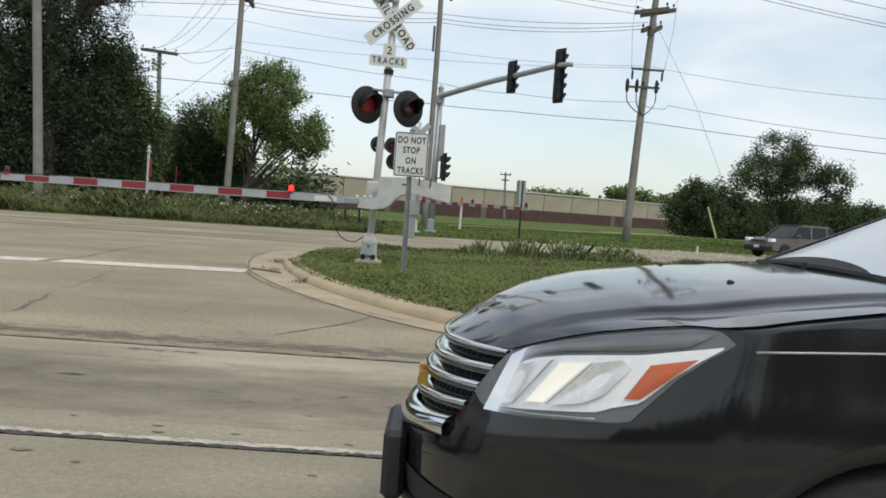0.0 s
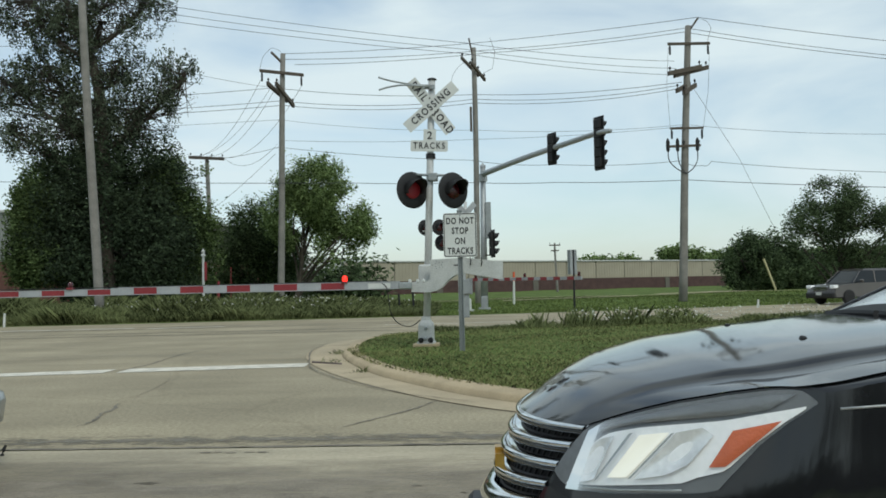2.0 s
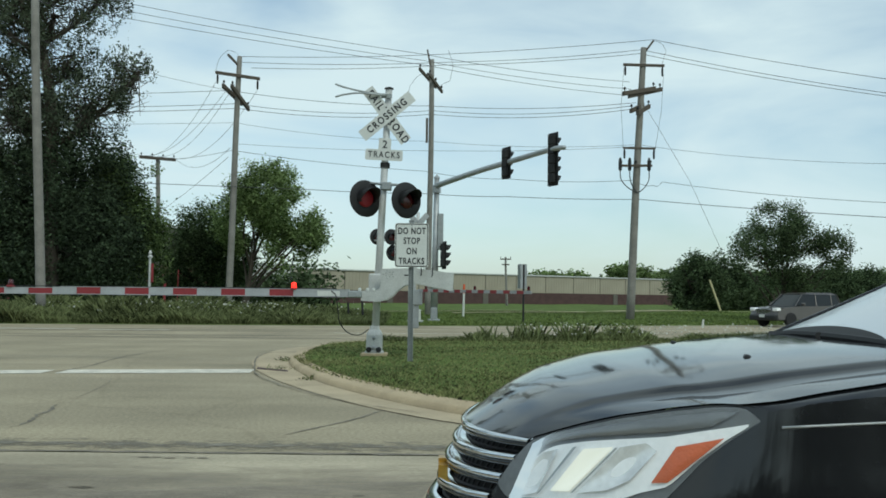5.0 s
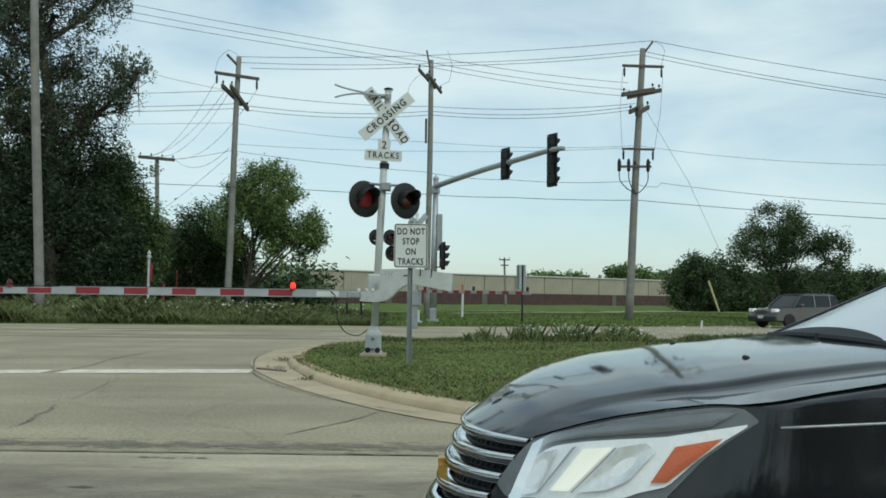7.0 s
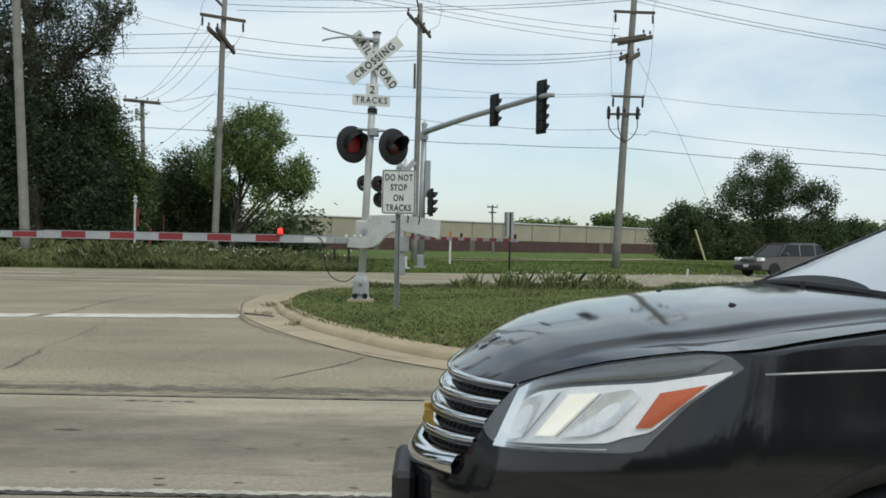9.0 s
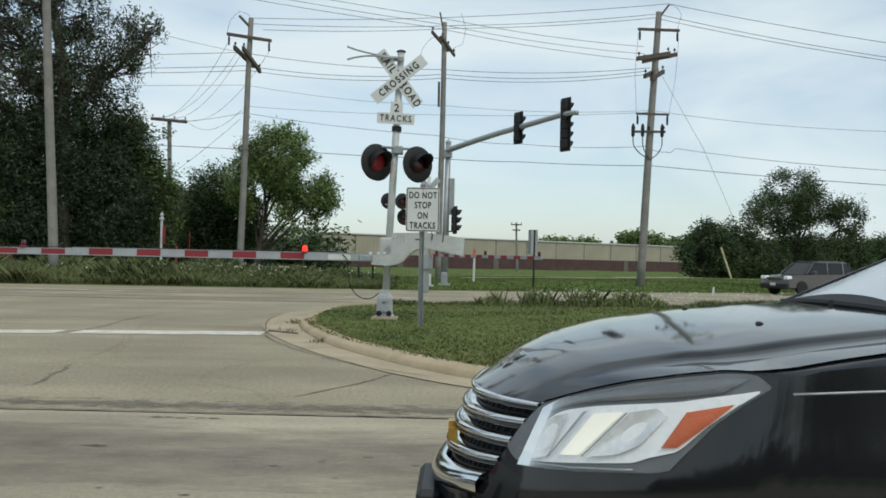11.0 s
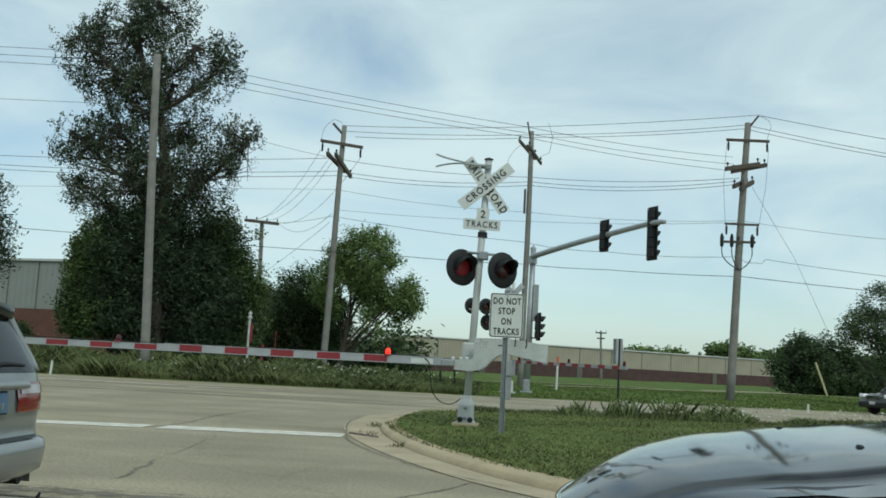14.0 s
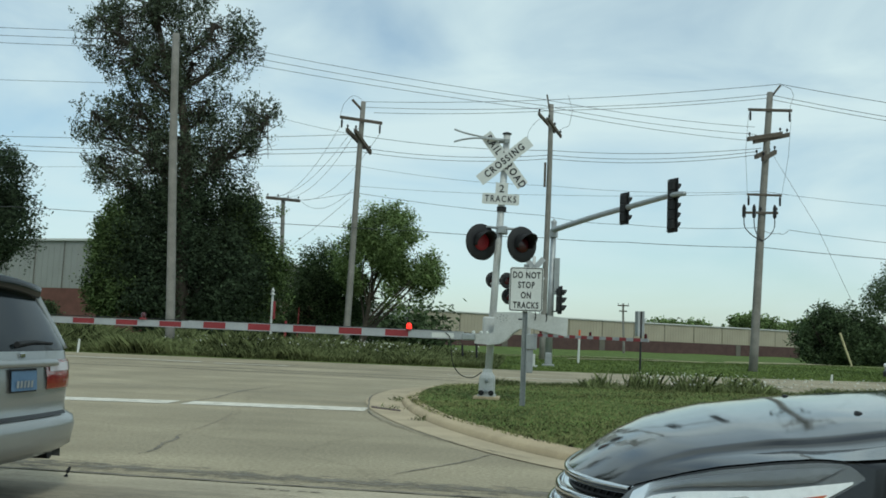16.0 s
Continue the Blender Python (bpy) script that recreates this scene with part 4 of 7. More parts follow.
TB = (-0.45, 42.0, 0.12)
ts = thing("traffic_signal", TB, 0, "grey steel traffic signal mast arm seen from behind", "traffic signal")
at = rel(TB)
bm = bmesh.new()
tube(bm, [at(-0.45, 42, 0.1), at(-0.38, 42, 6.62)], [0.17, 0.12], 14)
part("pole", bm, M_STEEL, ts, "tapered steel pole", True)
bm = bmesh.new()
lathe(bm, [(0, 0.14), (0.08, 0.13), (0.14, 0.05), (0.2, 0.03)], (0, 0, 1), at(-0.38, 42, 6.6), 12)
part("cap", bm, M_STEEL, ts)
bm = bmesh.new()
box(bm, at(-0.72, 41.7, 0.08), at(-0.18, 42.3, 0.24), 0.02)
box(bm, at(-0.6, 41.8, 0.24), at(-0.3, 42.2, 0.75), 0.03)
part("base", bm, M_STEEL, ts, "blue-grey steel base")
bm = bmesh.new()
tube(bm, smooth_path([at(-0.36, 41.9, 6.28), at(0.4, 38.2, 6.1), at(1.25, 33.0, 5.75), at(1.93, 28.0, 5.33), at(2.75, 24.2, 5.10), at(3.06, 23.6, 5.06)], 4), list(np.linspace(0.13, 0.055, 21)), 12)
part("mast_arm", bm, M_STEEL, ts, "curved steel mast arm", True)
bm = bmesh.new()
lathe(bm, [(0, 0.19), (0.35, 0.19)], (0, 0, 1), at(-0.38, 42, 5.95), 12)
part("collar", bm, M_STEEL, ts)
signal_head(ts, at(1.86, 28.05, 5.30), (0.85, 0.53, 0), 3, 0.27)
signal_head(ts, at(2.82, 24.1, 4.83), (0.85, 0.53, 0), 5, 0.25)
signal_head(ts, at(0.0, 41.5, 3.10), (0.9, 0.3, 0), 3, 0.345)
bm = bmesh.new()
box(bm, at(-0.32, 41.8, 3.35), at(-0.06, 41.9, 5.0), 0.02)
part("side_cabinet", bm, M_GALV, ts)
bm = bmesh.new()
tube(bm, [at(-0.4, 42, 3.5), at(0.0, 41.6, 3.5)], 0.03, 6)
tube(bm, [at(-0.4, 42, 2.6), at(0.0, 41.6, 2.6)], 0.03, 6)
part("bracket", bm, M_BLACK, ts)


# ---- utility poles ----
def pole(base, top, r0, r1, label):
    p = thing("utility_pole", base, 0, label, "utility pole", "utility poles")
    d = Vector(top) - Vector(base)
    bm = bmesh.new()
    n = 10
    tube(bm, [d * t + Vector((0.05 * math.sin(3.1 * t + base[0]), 0, 0)) * (t * (1 - t)) * 3 for t in np.linspace(-0.03, 1, n).tolist()], list(np.linspace(r0, r1, n)), 14)
    part("pole", bm, M_POLE, p, "grey weathered wooden pole", True)
    return p


def crossarm(p, a, b, r=0.06, pins=3, material=M_ARM, hang=False):
    base = p.matrix_world.translation
    a, b = Vector(a) - base, Vector(b) - base
    bm = bmesh.new()
    d = (b - a).normalized()
    side = d.cross(Vector((0, 0, 1))).normalized() * r
    up = Vector((0, 0, r * 1.3))
    q = [bm.verts.new(v) for v in (a - side - up, a + side - up, a + side + up, a - side + up, b - side - up, b + side - up, b + side + up, b - side + up)]
    for f in ((0, 1, 2, 3), (7, 6, 5, 4), (0, 4, 5, 1), (1, 5, 6, 2), (2, 6, 7, 3), (3, 7, 4, 0)):
        bm.faces.new([q[i] for i in f])
    arm_ = part("crossarm", bm, material, p, "dark wooden crossarm")
    for k in range(pins):
        c = a.lerp(b, 0.05 + 0.9 * k / max(1, pins - 1))
        bm = bmesh.new()
        if hang:
            lathe(bm, [(0, 0.02), (-0.1, 0.055), (-0.2, 0.055), (-0.45, 0.05), (-0.5, 0.015)], (0, 0, 1), c - up, 8)
        else:
            lathe(bm, [(0, 0.02), (0.08, 0.02), (0.10, 0.06), (0.17, 0.055), (0.22, 0.03)], (0, 0, 1), c + up, 8)
        part("insulator", bm, M_BLACK, arm_)
    return arm_


POLE_R = pole((9.40, 47.0, 0.25), (10.10, 47.0, 14.1), 0.215, 0.15, "tall leaning wooden pole with three tiers of crossarms")
crossarm(POLE_R, (9.02, 46.85, 13.18), (11.12, 46.85, 13.14), 0.05, 2, hang=True)
crossarm(POLE_R, (8.93, 46.4, 11.58), (10.7, 47.1, 12.02), 0.085, 2)
crossarm(POLE_R, (9.25, 46.6, 11.50), (11.1, 47.4, 12.05), 0.085, 2)
crossarm(POLE_R, (9.28, 46.2, 10.66), (10.1, 47.2, 11.18), 0.085, 2)
crossarm(POLE_R, (9.65, 46.4, 10.60), (10.5, 47.6, 11.2), 0.085, 2)
crossarm(POLE_R, (9.0, 46.85, 8.90), (10.66, 46.85, 8.88), 0.04, 2, hang=True)
crossarm(POLE_R, (8.83, 46.8, 7.98), (10.48, 46.8, 8.0), 0.045, 3)
base = Vector((9.40, 47.0, 0.25))
for x in (8.86, 9.34, 10.32):
    bm = bmesh.new()
    lathe(bm, [(-0.28, 0.05), (-0.2, 0.09), (0.2, 0.09), (0.34, 0.06), (0.4, 0.02)], (0, 0, 1), Vector((x, 46.8, 8.0)) - base, 10)
    part("transformer_bushing", bm, M_BLACK, POLE_R)
    bm = bmesh.new()
    m = 9.75
    tube(bm, smooth_path([Vector(v) - base for v in ((x, 46.8, 7.7), (x + 0.05 * (m - x), 46.75, 7.25), (x + 0.45 * (m - x), 46.75, 6.85), (m, 46.8, 6.6))], 4), 0.028, 6)
    part("jumper_cable", bm, M_WIRE, POLE_R)
bm = bmesh.new()
tube(bm, [Vector((10.1, 46.95, 13.8)) - base, Vector((10.58, 46.9, 14.45)) - base], 0.05, 7)
part("top_bracket", bm, M_ARM, POLE_R)

POLE_L = pole((-11.15, 48.0, 0.2), (-10.82, 48.0, 13.7), 0.19, 0.13, "wooden pole with crossarms and service wires")
crossarm(POLE_L, (-12.02, 47.8, 12.80), (-9.70, 47.8, 12.48), 0.06, 2, hang=True)
crossarm(POLE_L, (-11.5, 47.3, 12.0), (-10.75, 48.5, 11.3), 0.08, 2)
crossarm(POLE_L, (-11.05, 47.3, 11.97), (-10.40, 48.5, 11.02), 0.08, 2)
base = Vector((-11.15, 48.0, 0.2))
bm = bmesh.new()
tube(bm, [Vector((-10.85, 47.95, 13.2)) - base, Vector((-11.42, 47.9, 13.78)) - base], 0.07, 7)
part("top_bracket", bm, M_ARM, POLE_L)
POLE_M = pole((-0.85, 49.0, 0.2), (-0.78, 49.0, 13.9), 0.17, 0.13, "wooden pole with wires behind the signal mast")
crossarm(POLE_M, (-1.42, 48.4, 13.25), (-0.55, 49.4, 12.5), 0.06, 3)
crossarm(POLE_M, (-0.9, 48.4, 12.95), (-0.22, 49.4, 12.25), 0.06, 3)
base = Vector((-0.85, 49.0, 0.2))
bm = bmesh.new()
tube(bm, [Vector((-0.85, 48.9, 13.5)) - base, Vector((-1.02, 48.9, 14.4)) - base], 0.045, 7)
part("top_bracket", bm, M_ARM, POLE_M)
bm = bmesh.new()
box(bm, Vector((-1.06, 48.75, 9.4)) - base, Vector((-0.94, 48.9, 10.7)) - base)
part("cable_guard", bm, M_ARM, POLE_M)
POLE_LL = pole((-16.66, 38.5, 0.10), (-17.38, 38.5, 14.25), 0.205, 0.16, "plain grey wooden pole before the tall tree")
POLE_S = pole((-20.0, 65.0, 0.3), (-20.27, 65.0, 10.9), 0.17, 0.14, "shorter wooden pole half hidden by trees")
crossarm(POLE_S, (-21.5, 64.8, 10.88), (-18.95, 64.8, 10.68), 0.08, 4)
DP = pole((8.1, 120.0, 0.3), (7.9, 120.0, 6.6), 0.16, 0.12, "small distant utility pole before the warehouse")
crossarm(DP, (7.2, 119.8, 6.3), (8.6, 119.8, 6.3), 0.06, 2)
crossarm(DP, (7.4, 119.8, 5.6), (8.4, 119.8, 5.6), 0.06, 0)


# ---- overhead wires ----
def wire(pts, sag, r=0.014, n=14):
    """A wire hung through pts, sagging by metres in each span."""
    out = []
    for a, b in zip(pts, pts[1:]):
        a, b = Vector(a), Vector(b)
        for k in range(n):
            t = k / n
            out.append(a.lerp(b, t) - Vector((0, 0, 4 * sag * t * (1 - t))))
    out.append(Vector(pts[-1]))
    bm = bmesh.new()
    tube(bm, out, r, 5)
    return tagged(part("overhead_wire", bm, M_WIRE), "thin dark overhead wire hung between utility poles", "wire", "overhead wires")


LEFT = -75.0
# along the row of poles
wire([(-10.7, 48, 13.7), (-1.0, 49, 14.15), (10.55, 46.9, 14.5), (20.1, 42, 11.4), (31, 36.5, 8.3)], 0.08)
wire([(-10.8, 48, 13.4), (-0.2, 49, 13.75), (10.0, 47, 14.0), (20.1, 42, 10.75), (31, 36.5, 7.4)], 0.12)
wire([(-10.2, 48, 13.1), (-0.2, 49, 13.6), (9.9, 47, 13.8), (20.1, 42, 10.6), (31, 36.5, 7.2)], 0.12)
wire([(LEFT, 45, 11.9), (-33.6, 46, 11.15), (-11.3, 48, 11.9), (-0.8, 49, 11.4), (9.6, 46.5, 11.15)], 0.22)
wire([(LEFT, 45, 11.4), (-33.5, 46, 10.75), (-11.0, 48, 11.2), (-0.8, 49, 11.15), (9.4, 46.3, 10.95)], 0.3)
wire([(LEFT, 45, 11.2), (-33.5, 46, 10.5), (-10.9, 48.2, 11.0), (-0.8, 49, 10.95), (9.3, 46.2, 10.75)], 0.3)
wire([(LEFT, 48, 9.4), (-11.0, 48, 10.2), (-0.8, 49, 9.5), (9.8, 47, 9.1), (20.1, 42, 7.5), (31, 36.5, 5.8)], 0.2, 0.009)
wire([(-10.95, 48, 9.1), (-0.8, 49, 9.0), (9.7, 47, 9.0)], 0.1, 0.009)
wire([(-20.3, 65, 10.7), (-11.1, 48, 8.75), (-1.1, 49, 7.9), (3.4, 48, 7.40), (9.6, 47, 7.28), (10.6, 47, 7.02), (11.02, 47, 7.2), (20.06, 42, 5.72), (31, 36.5, 4.0)], 0.12, 0.012)
wire([(LEFT, 45, 7.2), (-28.7, 46, 7.25), (-7.2, 48, 6.75), (-1.1, 49, 6.71), (3.3, 48, 6.48), (9.87, 47, 6.3), (20.05, 42, 5.05), (31, 36.5, 3.7)], 0.05, 0.016)
# from the plain pole to the tall one
for za, zb, zc, ya, zl in ((13.95, 12.6, 12.26, 46.7, 13.4), (13.6, 12.3, 11.87, 46.6, 13.05), (13.25, 12.1, 11.51, 46.5, 12.8)):
    wire([(-60, 30.0, zl + 0.2), (-17.4, 38.4, za + 0.25), (-1.05, 42.85, zb - 0.05), (9.3, ya, zc)], 0.16, 0.012)
wire([(-60, 31, 11.4), (-17.3, 38.4, 11.9), (-11.3, 48, 11.9)], 0.2, 0.010)
# service wires down to the short pole and beyond
for a, b, s in (((-11.98, 47.8, 12.3), (-20.9, 65, 10.95), 0.9), ((-11.0, 47.8, 12.2), (-20.3, 65, 10.95), 1.1), ((-9.75, 47.8, 12.0), (-19.4, 65, 10.9), 1.3), ((-11.3, 48, 8.4), (-19.3, 62, 6.6), 0.1), ((-11.2, 48, 8.9), (-19.0, 65, 10.75), 0.8), ((-11.4, 47.9, 12.0), (-21.3, 65, 11.0), 1.0)):
    wire([a, b], s, 0.011)
wire([(10.35, 47.2, 10.9), (12.2, 46.2, 7.2), (13.6, 45.5, 3.6)], 0.0, 0.009)
wire([(9.05, 46.85, 13.0), (8.9, 46.8, 11.0), (9.02, 46.85, 8.9)], 0.0, 0.009)
wire([(11.08, 46.85, 12.7), (10.95, 46.8, 10.8), (10.62, 46.85, 8.7)], 0.0, 0.009)
wire([(-1.3, 48.5, 13.0), (-1.9, 48.0, 12.2), (-2.0, 48.0, 11.4), (-3.0, 47.5, 10.4)], -0.1, 0.010)
wire([(-0.3, 48.5, 12.4), (0.2, 48.3, 12.6), (0.35, 48.2, 13.4), (0.1, 48.2, 14.2)], 0.0, 0.010)
wire([(-12.0, 47.8, 12.9), (-11.85, 47.8, 13.5), (-11.4, 47.9, 14.0), (-10.9, 48, 13.8)], -0.05, 0.010)
wire([(11.0, 46.85, 13.2), (11.2, 46.85, 13.9), (11.05, 46.9, 14.25), (10.6, 46.9, 14.45)], -0.03, 0.010)


# ---- small posts along the road ----
def delineator(at_, h, r, body, tip, label):
    p = thing("marker_post", at_, 0, label, "marker post", "marker posts")
    bm = bmesh.new()
    tube(bm, [(0, 0, -0.03), (0.02, 0, h * 0.72)], r, 8)
    part("post", bm, body, p)
    bm = bmesh.new()
    tube(bm, [(0.02, 0, h * 0.72), (0.03, 0, h)], r * 0.9, 8)
    part("tip", bm, tip, p)
    return p


delineator((0.96, 46.0, 0.3), 1.58, 0.055, M_SIGN, M_ORANGE, "white marker post with an orange top on the verge")
delineator((-19.6, 36.2, 0.0), 0.55, 0.05, M_SIGN, M_SIGN, "short white post at the grass edge")
delineator((-21.5, 36.4, 0.0), 0.50, 0.05, M_SIGN, M_SIGN, "short white post at the grass edge")
delineator((11.5, 41.4, 0.0), 0.35, 0.05, M_SIGN, M_SIGN, "short white post beside the far road")
delineator((2.55, 24.6, 0.08), 0.42, 0.035, M_SIGN, M_SIGN, "short white stake in the weeds")
delineator((-13.7, 45.5, 0.25), 1.5, 0.07, M_RED, M_RED, "reddish marker post under the trees")
delineator((-13.2, 46.0, 0.25), 2.2, 0.02, M_RED, M_RED, "thin reddish stake under the trees")
RS = (3.58, 42.0, 0.1)
rs = thing("road_sign", RS, 0, "grey sign seen edge on, on a dark post", "road sign")
bm = bmesh.new()
tube(bm, [(0, 0, -0.05), (0.02, 0, 2.65)], 0.045, 8)
part("post", bm, M_BLACK, rs)
bm = bmesh.new()
box(bm, (-0.14, -0.02, 1.55), (-0.03, 0.5, 2.66), 0.004, Matrix.Rotation(radians(10), 4, "Z"))
box(bm, (0.05, -0.02, 1.55), (0.15, 0.5, 2.66), 0.004, Matrix.Rotation(radians(-6), 4, "Z"))
part("sign_panel", bm, M_STEEL, rs, "grey metal sign back")
XP = (-14.27, 45.0, 0.25)
xp = thing("crossing_post", XP, 0, "white post with a finial and an orange board", "post")
bm = bmesh.new()
tube(bm, [(0, 0, -0.05), (0, 0, 2.75)], 0.06, 10)
lathe(bm, [(2.75, 0.12), (2.82, 0.12), (2.86, 0.06), (2.98, 0.10), (3.05, 0.04), (3.12, 0.03)], (0, 0, 1), (0, 0, 0), 10)
part("post", bm, M_ALU, xp)
bm = bmesh.new()
box(bm, (0.07, -0.06, 1.55), (0.17, 0.06, 2.45), 0.01)
part("board", bm, M_RED, xp, "narrow reddish board")
for x, y, h in ((-3.6, 41.5, 0.9), (-3.1, 41.8, 0.8), (-4.2, 41.2, 0.8)):
    p = thing("marker_post", (x, y, 0.15), 0, "short dark post in the grass by the railway", "marker post", "marker posts")
    bm = bmesh.new()
    tube(bm, [(0, 0, -0.05), (-0.05, 0, h)], 0.05, 7)
    part("post", bm, M_BLACK, p)
HB = (-1.2, 41.0, 0.05)
hb = thing("utility_box", HB, 0, "small white railway box on a stand", "utility box")
bm = bmesh.new()
box(bm, (-0.18, -0.15, 0.15), (0.18, 0.15, 0.62), 0.02)
part("box", bm, M_SIGN, hb)
bm = bmesh.new()
box(bm, (-0.4, -0.2, 0.06), (0.3, 0.2, 0.15), 0.01)
part("stand", bm, M_ALU, hb)
SK = (23.76, 80.0, 0.35)
sk = thing("guy_marker", SK, 0, "leaning pale yellow marker pole by the trees", "marker pole")
bm = bmesh.new()
tube(bm, [(0, 0, 0), (-0.92, 0, 2.65)], 0.09, 7)
part("post", bm, mat("pale_yellow_plastic", (0.45, 0.40, 0.22), 0.6), sk)


# ---- vehicles ----
M_PAINT = mat("black_car_paint", (0.0125, 0.0128, 0.0145), 0.07, 0.0, 0.1, 2, 90, 0.0)
M_PAINT.node_tree.nodes["Principled BSDF"].inputs["Specular IOR Level"].default_value = 0.54
M_SILVER = mat("silver_car_paint", (0.30, 0.305, 0.295), 0.34, 0.5, 0.05, 2, 160, 0.02, coat=0.6)
M_TAUPE = mat("grey_brown_car_paint", (0.095, 0.085, 0.08), 0.3, 0.4, 0.06, 2, 120, 0.0, coat=0.6)
M_WHITE = mat("white_car_paint", (0.62, 0.62, 0.61), 0.35, 0.0, 0.05, 2, 80, 0.0, coat=0.5)
M_CHROME = mat("chrome", (0.72, 0.73, 0.74), 0.09, 1.0, 0.03, 3, 40, 0.0)
M_PLASTIC = mat("black_plastic_trim", (0.014, 0.014, 0.015), 0.5, 0, 0.12, 4, 120, 0.15)
M_DARKGLASS = mat("dark_tinted_glass", (0.012, 0.014, 0.016), 0.05, 0, 0.05, 2, 20, 0.0, coat=1.0)
M_TYRE = mat("tyre_rubber", (0.016, 0.016, 0.017), 0.85, 0, 0.1, 6, 60, 0.3)
M_RIM = mat("alloy_rim", (0.42, 0.43, 0.44), 0.3, 0.8, 0.06, 4, 40, 0.0)
M_LENSCLEAR = pane("clear_lamp_lens", (0.985, 0.99, 0.99), 1.3)
M_SCREEN = pane("green_tinted_windscreen", (0.60, 0.70, 0.69), 1.62, 0.18)
M_FARGLASS = mat("dark_window_glass", (0.012, 0.015, 0.017), 0.12, 0, 0.05, 2, 20, 0.0)
M_FARGLASS.node_tree.nodes["Principled BSDF"].inputs["Specular IOR Level"].default_value = 0.3
M_REFLECTOR = mat("bright_lamp_reflector", (0.90, 0.905, 0.91), 0.3, 0.0, 0.05, 9, 70, 0.0)
M_BOWL = mat("silvered_lamp_bowl", (0.80, 0.81, 0.81), 0.25, 0.3, 0.12, 14, 60, 0.0)
M_BUCKET = mat("smoked_lamp_bucket", (0.16, 0.165, 0.17), 0.35, 0.3, 0.1, 8, 60, 0.0)
M_AMBER = mat("amber_reflector", (0.55, 0.12, 0.04), 0.3, 0, 0.08, 12, 160, 0.2)
M_BULB = glow("warm_headlamp_bulb", (0.90, 0.86, 0.75), 0.28)
M_TAIL = mat("red_tail_lamp", (0.22, 0.012, 0.015), 0.15, 0, 0.1, 8, 80, 0.0, coat=1.0)
M_CLEARTAIL = mat("clear_reverse_lamp", (0.42, 0.36, 0.36), 0.15, 0, 0.1, 8, 80, 0.0, coat=1.0)
M_CABIN = mat("grey_cabin_fabric", (0.06, 0.06, 0.06), 0.9, 0, 0.1, 4, 60, 0.2)
M_GOLD = mat("gold_badge", (0.50, 0.30, 0.06), 0.3, 0.7, 0.05, 4, 40, 0.0)
M_PLATE = mat("pale_blue_plate", (0.09, 0.16, 0.26), 0.5, 0, 0.08, 8, 60, 0.0)


def wheel(parent, c, r, w, side):
    """A tyre and spoked rim, axle along y; side -1 shows towards -y."""
    cx, cy, cz = c
    bm = bmesh.new()
    lathe(bm, [(-w / 2, r * 0.66), (-w / 2, r * 0.90), (-w / 2 + 0.025, r * 0.985), (0, r), (w / 2 - 0.025, r * 0.985), (w / 2, r * 0.90), (w / 2, r * 0.66)], (0, 1, 0), c, 32)
    wh = part("wheel", bm, M_TYRE, parent, "black tyre", True)
    f = cy + side * (w / 2 - 0.02)
    bm = bmesh.new()
    lathe(bm, [(-0.02, r * 0.66), (0.015, r * 0.66), (0.015, r * 0.60), (-0.03, r * 0.56), (-0.03, 0.01)], (0, side, 0), (cx, f, cz), 28)
    part("rim", bm, M_RIM, wh, "alloy rim", True)
    for k in range(5):
        a = 2 * math.pi * k / 5 + 0.3
        bm = bmesh.new()
        u = Vector((math.cos(a), 0, math.sin(a)))
        t = Vector((-math.sin(a), 0, math.cos(a)))
        o = Vector((cx, f + side * 0.012, cz))
        q = [bm.verts.new(v) for v in (o - t * 0.05 + u * 0.02, o + t * 0.05 + u * 0.02, o + t * 0.03 + u * r * 0.62, o - t * 0.03 + u * r * 0.62)]
        bm.faces.new(q)
        part("spoke", bm, M_RIM, wh)
    return wh


# The black SUV. Local: x back from the nose, y to its right, z up.
SUV = thing("suv", (0.0, 2.83, 0.0), 0, "glossy black SUV with chrome grille and lit headlamps", "car")
HW, NOSE = 0.93, 0.75


def plan(s):
    """Plan curve from the nose's middle (s 0) round the corner (s 1) and straight back: x, half width."""
    if s <= 1:
        a = s * math.pi / 2
        return NOSE * (1 - math.cos(a)), HW * math.sin(a) ** 1.11
    return NOSE + (s - 1), HW


def skin(s, z, side=-1, out=0.0):
    """A point of the lower body: front leans back with height, flanks bulge."""
    x, w = plan(s)
    front = max(0.0, 1 - s)
    lean = -0.045 + 0.58 * max(0, z - 0.52) ** 1.35 if z > 0.52 else -0.045 + 0.25 * max(0, 0.42 - z)
    x += lean * front ** 0.6
    bulge = -0.10 * max(0, (z - 0.80)) ** 1.1 - 0.16 * max(0, 0.42 - z)
    bulge += 0.012 * math.exp(-((z - 0.70) / 0.10) ** 2)
    w = max(0.0, w + bulge * min(1, s * 1.4))
    if out:
        e = 0.004
        p0, p1 = plan(max(0, s - e)), plan(s + e)
        d = Vector((p1[0] - p0[0], p1[1] - p0[1]))
        nrm = Vector((-d.y, d.x)).normalized()
        x, w = x + nrm.x * out, w + nrm.y * out
    return Vector((x, side * w, z))


def shoulder(s):
    """Height of the upper edge of the lower body along the plan curve."""
    return float(np.interp(s, [0, 0.25, 0.43, 0.49, 0.55, 0.62, 0.72, 0.80, 0.86, 0.90, 1.01, 1.13, 1.6, 3.0, 4.85], [0.812, 0.822, 0.843, 0.871, 0.897, 0.922, 0.948, 0.963, 0.966, 0.955, 0.974, 0.988, 1.005, 1.03, 1.06]))


